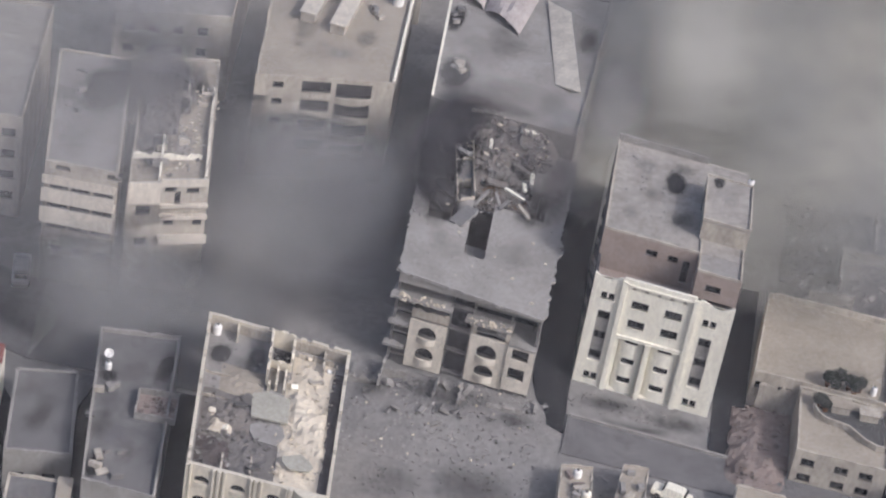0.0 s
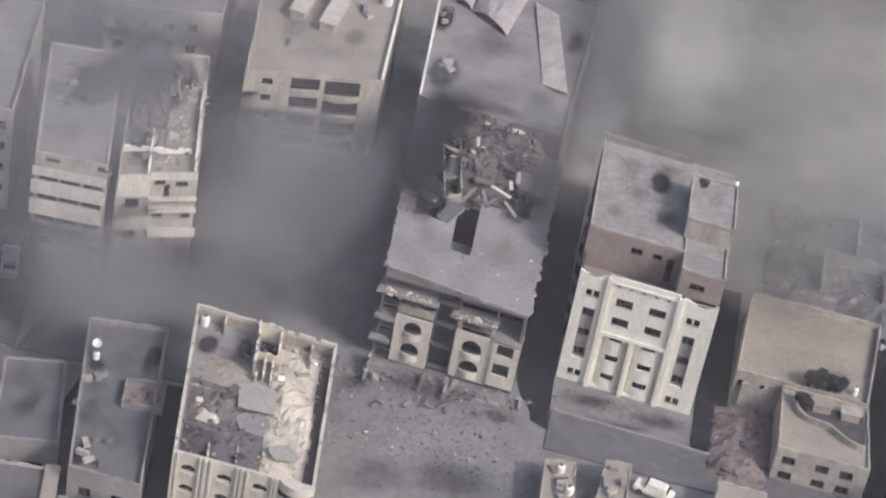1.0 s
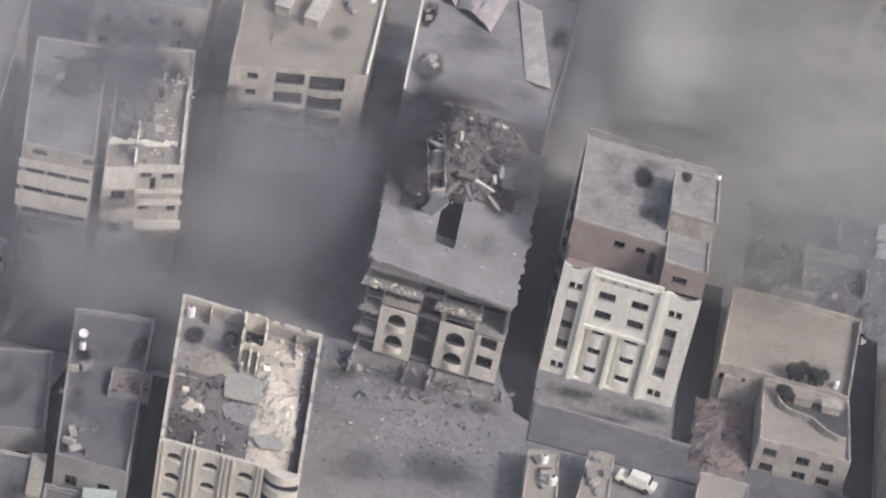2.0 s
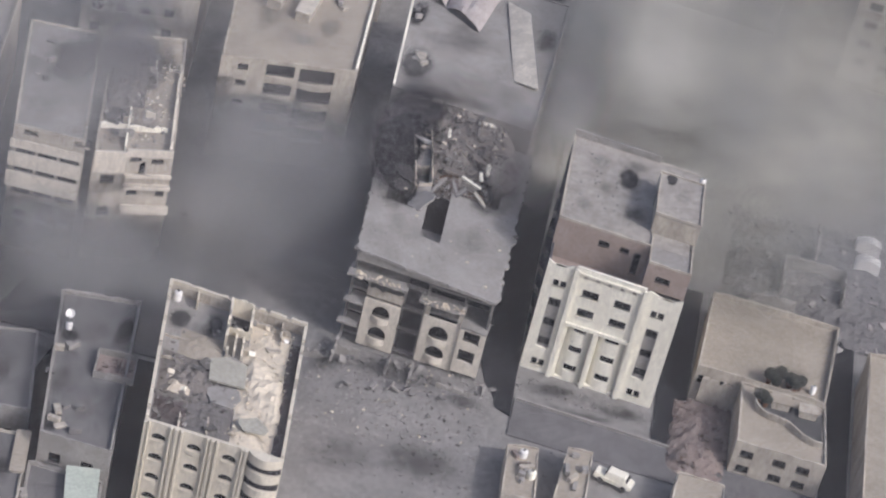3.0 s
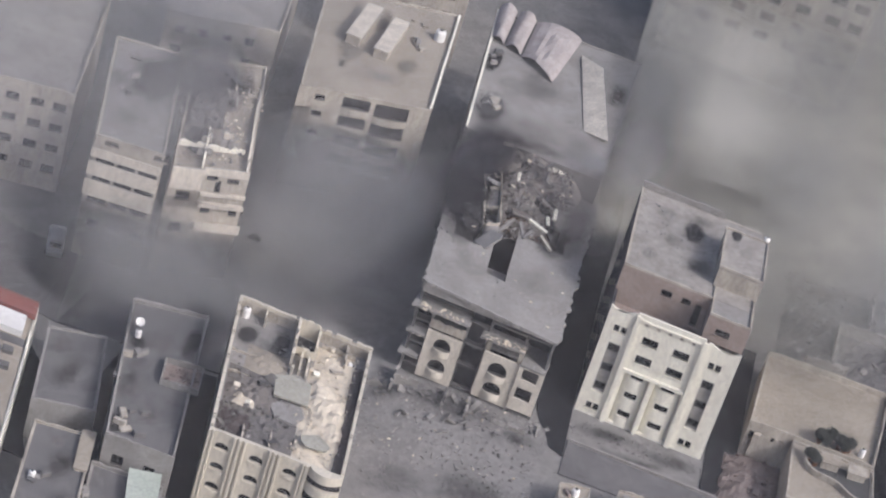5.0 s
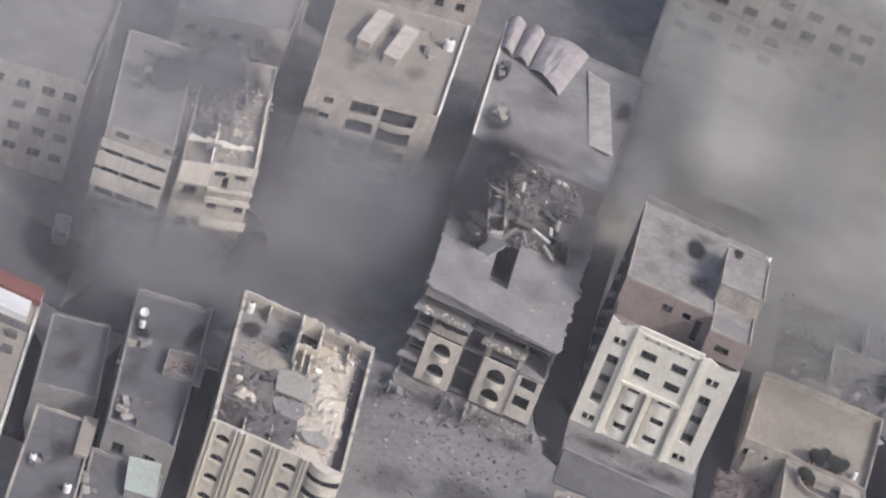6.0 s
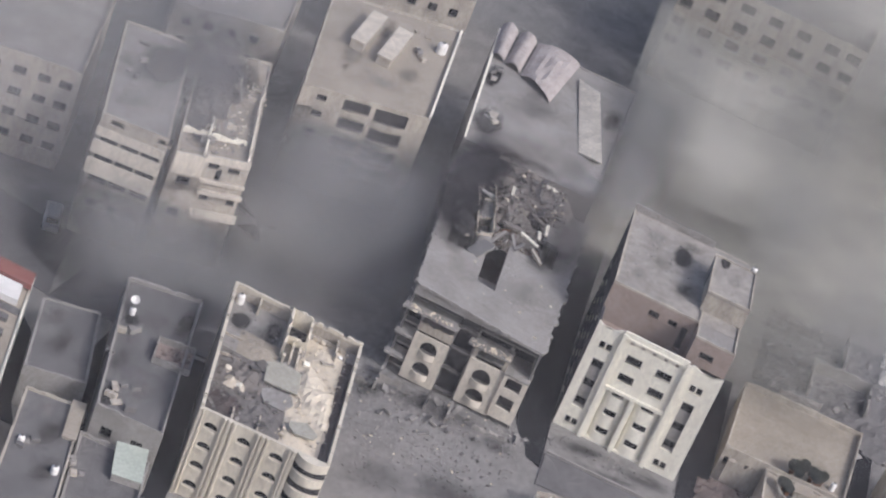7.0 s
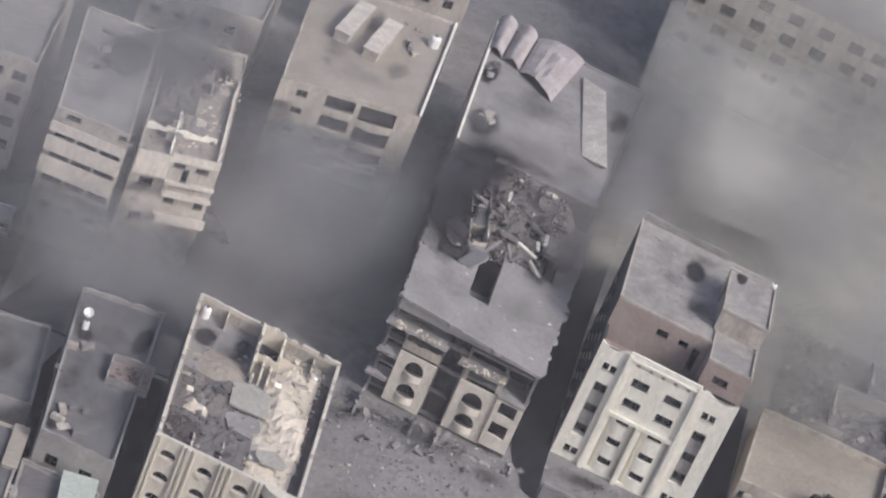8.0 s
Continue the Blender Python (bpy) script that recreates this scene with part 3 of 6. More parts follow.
# ---- the bombed block ----
def bombed_block():
    p = Plot((-20.7, -4.4), (-4.5, -6.0), (-4.9, 25.2), (-22.6, 27.0))
    mid = p.at(p.w / 2, p.d / 2)
    r = root("bombed_building", (mid.x, mid.y, 0), "bombed grey concrete building with torn facade and crater in its roof", "building")
    A, B = p.c[0], p.c[1]
    d = (B - A).normalized()
    inn = Vector((-d.y, d.x))

    def roof_z(u):
        return 13.25 - 1.3 * u / p.w
    # roof plate, cut round the shaft and the crater, with a ragged front edge
    bm = bmesh.new()
    us = [0.0, 1.6, 3.2, 4.8, 6.35, 8.7, 10.6, 12.4, 14.2, p.w]
    vs = [0, 3.0, 6.7, 11.4, 17.5, 20, 23, p.d]
    rng = random.Random(4)
    for i, (u0, u1) in enumerate(zip(us, us[1:])):
        for j, (v0, v1) in enumerate(zip(vs, vs[1:])):
            if i == 4 and j in (2, 3):
                continue                                    # the open shaft
            if 2 <= i <= 7 and 4 <= j <= 5 or (3 <= i <= 6 and j == 6):
                continue                                    # the crater
            if i == 1 and j in (3, 4, 5) or (i == 2 and j == 3):
                continue                                    # the unroofed rooms beside it
            a = p.quad(u0, u1, v0, v1)
            prism(bm, a, 11.6, 12, [roof_z(u0), roof_z(u1), roof_z(u1), roof_z(u0)])
    bmesh.ops.remove_doubles(bm, verts=bm.verts, dist=0.001)
    part("roof", bm, ROOF, r, "dusty grey roof slab with torn edges")
    bm = bmesh.new()                                        # torn lip along the front
    n = 40
    for i in range(n):
        u0, u1 = p.w * i / n, p.w * (i + 1) / n
        o0, o1 = (0.15 + 0.5 * abs(noise.noise(Vector((u * 1.7, 1.0, 0)))) for u in (u0, u1))
        a0, a1 = A + d * u0, A + d * u1
        prism(bm, (a0 - inn * o0, a1 - inn * o1, a1 + inn * 0.0, a0 + inn * 0.0), roof_z(u0) - 0.35, 12, [roof_z(u0), roof_z(u1), roof_z(u1) + 0.004, roof_z(u0) + 0.004])
    part("broken_edge", bm, CONCRETE, r)
    for a, b, za, zb, big in ((p.c[1], p.c[2], roof_z(p.w), roof_z(p.w), 0.8), (p.c[3], p.c[0], roof_z(0), roof_z(0), 0.5)):
        bm, n, dd = bmesh.new(), 60, (b - a).normalized()
        i_ = Vector((-dd.y, dd.x))
        for i in range(n):
            s0, s1 = (a.lerp(b, k / n) for k in (i, i + 1))
            o0, o1 = (0.05 + big * abs(noise.fractal(Vector((k * 0.31, big * 9, 0)), 0.8, 2, 3)) for k in (i, i + 1))
            prism(bm, (s0 - i_ * o0, s1 - i_ * o1, s1 + i_ * 0.0, s0 + i_ * 0.0), za - 0.35, za - 0.002)
        part("broken_edge", bm, CONCRETE, r)
    # side and back walls
    for nm, a, b, h in (("right_wall", p.c[1], p.c[2], 11.6), ("back_wall", p.c[2], p.c[3], 11.6), ("left_wall", p.c[3], p.c[0], 11.6)):
        dd = (b - a).normalized()
        holes = [(3 + 4.6 * i, 4.3 + 4.6 * i, 1.2 + 2.9 * k, 2.5 + 2.9 * k) for i in range(5) for k in range(4)] if nm != "back_wall" else []
        # dark roof colour on these walls paints in the alley's shade
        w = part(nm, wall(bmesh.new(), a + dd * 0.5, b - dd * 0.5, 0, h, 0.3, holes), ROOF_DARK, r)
        MAIN[w.name] = CONCRETE
        for q in holes:
            window(w, a + dd * 0.5, b, *q, empty=True, panes=1)
    # floors behind the facade, and a core painted dark for the rooms' shade
    for z in (1.0, 4.1, 7.2, 10.1):
        bm = p.block(bmesh.new(), 0.32, p.w - 0.32, 1.9 if z > 9 else 1.2, 12, z - 0.25, z)
        part("floor_slab", bm, CONCRETE, r)
    part("inner_wall", p.block(bmesh.new(), 0.4, p.w - 0.4, 4.6, 4.8, 0, 11.5), VOID, r, "inner wall painted dark for the shade of the rooms")
    part("slot_wall", p.block(bmesh.new(), 6.5, 8.7, 1.0, 1.19, 0, 11.5), VOID, r, "back of the torn slot, painted dark for its shade")
    part("slot_wall", p.block(bmesh.new(), 0.3, 1.95, 2.3, 2.45, 0, 11.5), VOID, r, "back of the open bays, painted dark for their shade")
    for z in (1.0, 4.1, 7.2, 10.1):                         # floor edges hanging in the torn slot, darkened with its shade
        bm = p.block(bmesh.new(), 6.22, 8.72, 0.25, 0.98, z - 0.25, z)
        for v in bm.verts:
            v.co.y += 0.25 * noise.noise(v.co * 1.7)
        part("floor_edge", bm, SCORCHED, r)
    # partition walls dividing the rooms behind the facade
    for u in (0.0, 2.0, 6.2, 8.75, 13.0, p.w - 0.3):
        for z in (1.0, 4.1, 7.2):
            part("partition", p.block(bmesh.new(), u, u + 0.25, 1.25, 4.55, z, z + 2.84), CONCRETE, r)
    # cream panels of the lower storeys, with arches
    def panel(u0, u1, z0, z1, arches, label, out=0.0, kind_arch=True):
        holes = [(c - w / 2, c + w / 2, z - h / 2, z + h / 2) for c, z, w, h in arches]
        a, b = A + d * u0 - inn * out, A + d * u1 - inn * out
        pan = part("facade_panel", wall(bmesh.new(), a, b, z0, z1, 0.3, [(q[0] - u0, q[1] - u0, q[2], q[3]) for q in holes]), PANEL, r, label)
        MAIN[pan.name] = PANEL
        for q in holes:
            window(pan, a, b, q[0] - u0, q[1] - u0, q[2], q[3], deep=0.28, panes=1, arch=kind_arch, empty=True, sill=False)
            if kind_arch:                                    # low bowed balcony front in the lower part of the arch
                n, bm = 8, bmesh.new()
                for i in range(n):
                    s0, s1 = q[0] - u0 + (q[1] - q[0]) * i / n, q[0] - u0 + (q[1] - q[0]) * (i + 1) / n
                    e0, e1 = (0.45 * math.sin(math.pi * k / n) for k in (i, i + 1))
                    w0, w1 = a + d * s0 - inn * e0, a + d * s1 - inn * e1
                    prism(bm, (w0, w1, w1 + inn * 0.12, w0 + inn * 0.12), q[2] - 0.55, q[2] + 0.3)
                part("balcony_front", bm, PANEL, pan)
        return pan
    panel(2.0, 6.2, 0.6, 7.0, [(4.1, 5.6, 2.1, 1.7), (4.15, 2.7, 2.1, 1.7)], "cream facade panel with two arches")
    panel(8.9, 13.2, 0.9, 7.2, [(10.95, 5.4, 2.3, 1.9), (11.0, 2.75, 2.2, 1.6)], "cream facade panel with two arches and scorched edges")
    panel(13.25, p.w, 1.3, 7.5, [(14.7, 6.35, 1.9, 1.5), (14.6, 3.7, 1.9, 1.6)], "cream balcony stack", 0.25, False)
    # torn upper storey: hanging slab edges
    for u0, u1, z, o in ((-0.5, 6.5, 10.0, 0.9), (8.0, 13.3, 9.2, 0.5), (-0.4, 1.9, 6.2, 0.4), (-0.6, 1.8, 3.1, 0.5), (13.2, p.w, 7.6, 0.5)):
        n, bm = 14, bmesh.new()
        for i in range(n):
            a0, a1 = u0 + (u1 - u0) * i / n, u0 + (u1 - u0) * (i + 1) / n
            e0, e1 = (o * (0.6 + 0.6 * abs(noise.noise(Vector((a * 1.3, z, 2))))) for a in (a0, a1))
            w0, w1 = A + d * a0, A + d * a1
            prism(bm, (w0 - inn * e0, w1 - inn * e1, w1 + inn * 1.9, w0 + inn * 1.9), z - 0.3, z)
        part("balcony_slab", bm, CONCRETE, r, "torn balcony slab strewn with dust")
    for u0, u1, z0, z1 in ((2.0, 6.2, 7.2, 8.4), (8.9, 9.4, 7.2, 9.0), (12.7, 13.2, 7.2, 9.0)):
        bm = bar3(bmesh.new(), A, d, inn, u0, u1, z0, z1, 0.35, 0.6)
        chip(bm, z1, 0.7, 8)
        part("broken_wall", bm, CREAM_DIRTY, r)
    # scorched floor inside the crater, and a shaft lining painted dark for its shade
    part("crater_floor", p.block(bmesh.new(), 3.2, 14.2, 17.6, 30, 8.2, 8.5), SCORCHED, r, "scorched floor under the crater")
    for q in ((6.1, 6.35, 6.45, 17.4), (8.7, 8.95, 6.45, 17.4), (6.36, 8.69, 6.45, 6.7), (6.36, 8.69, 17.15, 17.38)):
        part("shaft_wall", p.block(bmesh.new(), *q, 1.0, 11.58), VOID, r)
    return p


CB = bombed_block()


# ---- the block with the unroofed top floor ----
GUTTED = 10.2          # floor level of the gutted top storey


def roofless_block():
    p = Plot((-35.2, -40.2), (-20.8, -40.9), (-23.2, -18.4), (-38.7, -17.0))
    mid = p.at(p.w / 2, p.d / 2)
    r = root("roofless_building", (mid.x, mid.y, 0), "cream apartment building with fluted facade and gutted top floor", "building")
    A, B = p.c[0], p.c[1]
    d = (B - A).normalized()
    inn = Vector((-d.y, d.x))
    cols = (1.65, 5.35, 9.0)
    rows = (9.75, 7.15, 4.55, 1.95)
    wins = [(c - 0.75, c + 0.75, z - 0.5, z + 0.35) for c in cols for z in rows]
    front = part("facade", wall(bmesh.new(), A, B, 0, 11.4, 0.35, wins), CREAM_AGED, r, "cream fluted facade with arched windows")
    MAIN[front.name] = CREAM_AGED
    for q in wins:
        window(front, A, B, *q, arch=True, panes=1, sill=False)
    for c in cols:                                          # window bays, slightly bowed
        for z in rows:
            bm, n = bmesh.new(), 6
            for i in range(n):
                s0, s1 = c - 0.85 + 1.7 * i / n, c - 0.85 + 1.7 * (i + 1) / n
                e0, e1 = (0.04 + 0.12 * math.sin(math.pi * k / n) for k in (i, i + 1))
                prism(bm, (A + d * s0 - inn * e0, A + d * s1 - inn * e1, A + d * s1 - inn * 0.003, A + d * s0 - inn * 0.003), z - 1.0, z - 0.55)
            part("balcony_front", bm, CREAM_AGED, front)
    for u, w in ((0.0, 0.28), (0.42, 0.16), (2.75, 0.2), (3.25, 0.3), (3.85, 0.2), (6.55, 0.2), (7.0, 0.3), (7.55, 0.2), (10.15, 0.2), (10.5, 0.3)):
        part("pilaster", bar3(bmesh.new(), A, d, inn, u, u + w, 0, 11.4, -0.3, -0.003), CREAM_AGED, front)
    # rounded corner balconies at the end of the facade; solid dark bands paint their gaps
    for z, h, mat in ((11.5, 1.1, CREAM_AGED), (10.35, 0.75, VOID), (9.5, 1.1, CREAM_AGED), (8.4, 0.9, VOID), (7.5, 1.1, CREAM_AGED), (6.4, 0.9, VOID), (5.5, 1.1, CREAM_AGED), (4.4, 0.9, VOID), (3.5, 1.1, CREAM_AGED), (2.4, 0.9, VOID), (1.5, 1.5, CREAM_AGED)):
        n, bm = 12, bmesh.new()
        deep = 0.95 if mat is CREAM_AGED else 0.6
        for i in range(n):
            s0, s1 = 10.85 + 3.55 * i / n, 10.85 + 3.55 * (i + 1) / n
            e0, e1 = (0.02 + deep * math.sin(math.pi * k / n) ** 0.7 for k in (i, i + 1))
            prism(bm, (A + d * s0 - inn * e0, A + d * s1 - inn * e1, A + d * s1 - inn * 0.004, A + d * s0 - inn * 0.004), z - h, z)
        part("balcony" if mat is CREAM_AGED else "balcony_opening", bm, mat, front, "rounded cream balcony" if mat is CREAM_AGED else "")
    # high outer walls of the open top floor
    for nm, a, b, h in (("right_wall", p.c[1], p.c[2], 11.5), ("back_wall", p.c[2], p.c[3], 11.7), ("left_wall", p.c[3], p.c[0], 11.6)):
        dd = (b - a).normalized()
        e = 0.36 if nm != "back_wall" else 0.0
        bm = wall(bmesh.new(), a + dd * e, b - dd * e, 0, h, 0.28)
        chip(bm, h, 0.45, 11)
        part(nm, bm, CREAM_DIRTY, r, "cream wall with a chipped pale top")
        bm = bmesh.new()
        n = 26
        L = (b - a).length
        for i in range(n):
            worn = random.Random(i * 7 + int(h * 10)).random() < 0.2
            s0, s1 = e + (L - 2 * e) * i / n, e + (L - 2 * e) * (i + 1) / n
            i_ = Vector((-dd.y, dd.x))
            bar3(bm, a, dd, i_, s0, s1, h - 0.3, h - 0.2 if worn else h + 0.1 + 0.12 * random.Random(i).random(), -0.03, 0.31)
        part("wall_cap", bm, CREAM_AGED, r, "pale coping with gaps")
    F = GUTTED
    part("floor_slab", p.block(bmesh.new(), 0.3, p.w - 0.3, 0.36, p.d - 0.3, F - 0.3, F), ROOF, r, "dusty floor of the gutted storey")
    # broken stair tower at the back
    bm = p.block(bmesh.new(), 6.45, 6.72, 16.2, 23.0, F, 12.5)
    chip(bm, 12.5, 0.7, 4)
    tower = part("stair_tower", bm, CREAM_AGED, r, "broken cream stair tower")
    for q, h in (((6.73, 8.7, 22.7, 22.98), 12.5), ((8.71, 8.95, 19.5, 22.98), 12.0), ((6.73, 8.9, 19.2, 19.45), 11.3), ((6.73, 7.0, 15.2, 16.1), 11.4), ((7.5, 7.7, 15.6, 19.1), 11.2), ((8.3, 8.5, 15.4, 19.1), 11.0)):
        bm = p.block(bmesh.new(), *q, F, h)
        chip(bm, h, 0.6, 5)
        part("tower_wall", bm, CREAM_AGED, tower)
    # flat dark plate painted as the depth of the stairwell
    part("stair_void", p.block(bmesh.new(), 6.9, 8.7, 19.6, 22.4, F + 0.01, F + 0.06), VOID, tower, "thin dark plate standing in for the stair opening")
    # partition stubs of the rooms
    for q, h, mat in (((3.0, 3.2, 21.6, 23.1), 11.7, CREAM_AGED), ((0.4, 6.4, 15.6, 15.8), 10.6, CREAM_DIRTY), ((3.3, 3.5, 0.5, 3.4), 11.0, CREAM_DIRTY), ((9.4, 13.0, 22.0, 22.2), 10.9, CREAM_DIRTY),
                      ((11.9, 12.1, 19.5, 23.1), 11.3, CREAM_DIRTY), ((6.2, 6.4, 1.0, 4.2), 10.8, CREAM_DIRTY), ((0.4, 2.8, 11.8, 12.0), 10.7, CREAM_DIRTY), ((9.2, 9.4, 9.8, 14.2), 10.5, CREAM_AGED)):
        bm = p.block(bmesh.new(), *q, F, h)
        chip(bm, h, 0.6, 21)
        part("partition", bm, mat, r, "broken plaster partition")
    bm = prism(bmesh.new(), [p.at(*q) for q in ((5.6, 10.1), (9.3, 10.4), (9.2, 14.2), (7.0, 14.6), (5.4, 13.6))], F + 0.35, F + 0.55)
    part("roof_remnant", bm, GREEN_GREY, r, "tilted grey-green remnant of the roof slab")
    bm = prism(bmesh.new(), [p.at(*q) for q in ((5.4, 8.8), (6.2, 6.9), (8.4, 6.8), (9.2, 8.6), (8.8, 10.0), (6.4, 9.7))], F + 0.1, F + 0.28)
    part("roof_remnant", bm, CONCRETE, r, "fallen grey remnant of the roof slab")
    bm = prism(bmesh.new(), [p.at(10.8 + 1.6 * math.cos(k * 0.7), 4.4 + 1.5 * math.sin(k * 0.7) * (0.8 + 0.2 * math.cos(3 * k))) for k in range(9)], F + 0.75, F + 0.9)
    part("roof_remnant", bm, GREEN_GREY, r, "rounded grey-green slab remnant over the plaster rubble")
    return p


LL = roofless_block()

# ---- plainer blocks round about ----
def grid_windows(us, zs, w=1.3, h=1.2):
    return [(u - w / 2, u + w / 2, z - h / 2, z + h / 2) for u in us for z in zs]


LFT = Plot((-45.1, -42.0), (-37.6, -42.3), (-41.4, -17.2), (-49.8, -18.6))
house("long_low_building", LFT, 7.5, "long low building with dark dusty concrete roof", CONCRETE, ROOF_DARK, 0.55, grid_windows((1.8, 5.2), (2, 5)), group="dusty low buildings")
LFT2 = Plot((-54.3, -37.5), (-47.6, -36.2), (-50.6, -23.4), (-56.9, -24.9))
house("low_building", LFT2, 5.2, "low flat-roofed building grey with dust", CONCRETE, ROOF_DARK, 0.25, grid_windows((1.5, 4.6), (1.8,)), group="dusty low buildings")
LF = Plot((-49.6, -60), (-43.0, -59.0), (-46.4, -40.2), (-52.7, -40.9))
house("low_building", LF, 5.4, "low building with pale dusty roof and small lumber", CREAM_DIRTY, ROOF_DARK, 0.3, group="dusty low buildings")
LF2 = Plot((-42.6, -60), (-35.2, -60.0), (-37.8, -43.2), (-45.6, -43.0))
house("low_building", LF2, 4.4, "low building with brownish roof under a light sheet", CONCRETE, ROOF_DARK, 0.5, group="dusty low buildings")

UL1 = Plot((-61.0, -3.2), (-52.9, -2.8), (-57.6, 20), (-66.0, 19))
b1 = house("terraced_building", UL1, 16.3, "cream building with long balcony bands and flat grey roof", CREAM_DIRTY, ROOF, 0.25, grid_windows((2.0, 7.7), (15.75,), 1.6, 0.6) + grid_windows((1.6, 4.1, 6.6), (13.15, 10.75, 8.1), 2.2, 1.3) + grid_windows((1.7, 4.2, 6.8), (4.6,)), empty=True, panes=1)
UL2 = Plot((-52.0, -1.8), (-43.7, 1.7), (-48.5, 26.3), (-56.8, 23.6))
b2 = house("wrecked_building", UL2, 14.6, "wrecked building with burnt roof and pale dusty terraces", CREAM_DIRTY, ROOF_PALE, 0.3, [(1.1, 2.7, 10.4, 11.6), (4.2, 5.5, 13.5, 14.2), (6.6, 8.0, 13.3, 13.9), (5.3, 6.0, 11.9, 13.5), (7.6, 8.6, 8.9, 10.2), (4.3, 5.4, 9.0, 10.0), (1.2, 2.6, 6.0, 7.2)], empty=True, panes=1)


def bands(plot, r, levels, out, material, u0=0.0, u1=None, heights=(0.8, 0.8, 0.8)):
    """Long balconies across a front: slab, parapet front and dark gap."""
    A, B = plot.c[0], plot.c[1]
    d = (B - A).normalized()
    inn = Vector((-d.y, d.x))
    u1 = u1 or plot.w
    for z, o, h in zip(levels, out, heights):
        bm = bmesh.new()
        bar3(bm, A, d, inn, u0, u1, z - 0.2, z, -o, -0.004)
        bal = part("balcony", bm, material, r, "long dusty cream balcony")
        part("balcony_front", bar3(bmesh.new(), A, d, inn, u0, u1, z + 0.003, z + h, -o, -o + 0.15), material, bal)


bands(UL1, b1, (14.45, 12.15, 9.5), (1.2, 1.4, 1.6), PANEL, 0, None, (0.9, 1.6, 1.9))
bands(UL2, b2, (11.9, 10.5, 7.6), (0.7, 1.0, 1.6), PANEL, 3.7, None, (0.25, 0.3, 1.0))
part("facade_panel", bar3(bmesh.new(), UL2.c[0], (UL2.c[1] - UL2.c[0]).normalized(), (UL2.c[3] - UL2.c[0]).normalized(), 0.15, 3.7, 12.1, 14.9, -0.35, -0.01), PANEL, b2, "blank white panel of the upper storey")
part("facade_panel", bar3(bmesh.new(), UL2.c[0], (UL2.c[1] - UL2.c[0]).normalized(), (UL2.c[3] - UL2.c[0]).normalized(), 3.72, UL2.w - 0.02, 14.3, 15.25, -0.3, -0.01), PANEL, b2, "pale chipped terrace parapet")

UL0 = Plot((-85, 4.5), (-66.6, 7.2), (-70.5, 32), (-89, 29))
house("apartment_house", UL0, 13.5, "dusty cream apartment house with rows of windows", CREAM_DIRTY, ROOF, 0.6, grid_windows((1.8, 5.0, 8.2, 11.4, 14.4, 17.0), (3.0, 5.9, 8.8, 11.7), 1.6, 1.1), group="hazy blocks")

TB = Plot((-43.9, 25.2), (-27.9, 29.6), (-29.6, 56), (-47.2, 52))
tb = house("balcony_building", TB, 14.4, "cream building with deep balconies and pale dusty roof", CREAM_DIRTY, ROOF_PALE, 0.3,
           grid_windows((2.8,), (13.3, 11.0, 8.2), 1.3, 0.9) + [(5.6, 9.1, z - 0.8, z + 0.8) for z in (13.3, 10.6, 7.8, 5.0)] + [(9.7, 14.0, z - 1.0, z + 1.0) for z in (13.0, 10.2, 7.4, 4.5)], empty=True, panes=1, sill=False)


def bowed_fronts(plot, r, spans, levels, material, h=0.75, bow=0.55):
    """Balcony parapets that bow out before a building's deep openings."""
    A, B = plot.c[0], plot.c[1]
    d = (B - A).normalized()
    inn = Vector((-d.y, d.x))
    for u0, u1 in spans:
        for z in levels:
            bm, n = bmesh.new(), 10
            for i in range(n):
                s0, s1 = u0 + (u1 - u0) * i / n, u0 + (u1 - u0) * (i + 1) / n
                e0, e1 = (0.1 + bow * math.sin(math.pi * k / n) for k in (i, i + 1))
                w0, w1 = A + d * s0 - inn * e0, A + d * s1 - inn * e1
                prism(bm, (w0, w1, A + d * s1 - inn * 0.004, A + d * s0 - inn * 0.004), z - 0.18, z)
                prism(bm, (w0, w1, w1 + inn * 0.12, w0 + inn * 0.12), z, z + h)
            part("balcony_front", bm, material, r, "bowed cream balcony front")


bowed_fronts(TB, tb, ((9.7, 14.0),), (11.5, 8.7, 5.9), CREAM_DIRTY)
bowed_fronts(TB, tb, ((5.6, 9.1),), (12.0, 9.3, 6.5), CREAM_DIRTY, 0.6, 0.3)

NB = Plot((-23.2, 27.4), (-5.4, 25.6), (-4.9, 58.5), (-25.4, 60))
nb = house("flat_roofed_building", NB, 15.0, "grey flat-roofed building behind the bombed one", ROOF, ROOF, 0.25, group="")

# added cream rims put the sunlit parapet edges into the colour
for plot, rr, u0, u1, z0 in ((TB, tb, TB.w - 0.3, TB.w + 0.02, 14.71), (NB, nb, -0.02, 0.28, 15.26)):
    bm = plot.block(bmesh.new(), u0, u1, 0.3, plot.d - 0.3, z0, z0 + 0.22)
    chip(bm, z0 + 0.22, 0.12, 17)
    part("coping", bm, CREAM, rr, "added bright rim painted as the sunlit edge along the lane")
RB = Plot((19.7, 2.5), (34.8, 1.5), (35.9, 17.3), (20.4, 17.9))
house("walled_building", RB, 4.3, "beige building with a plain pale roof and high parapet", CREAM_DIRTY, ROOF_PALE, 0.8, grid_windows((1.2, 3.8), (3.1,), 1.6, 1.0), empty=True, panes=1)
RB2 = Plot((25.2, -9.2), (35.4, -9.6), (34.9, 1.3), (25.0, 1.95))
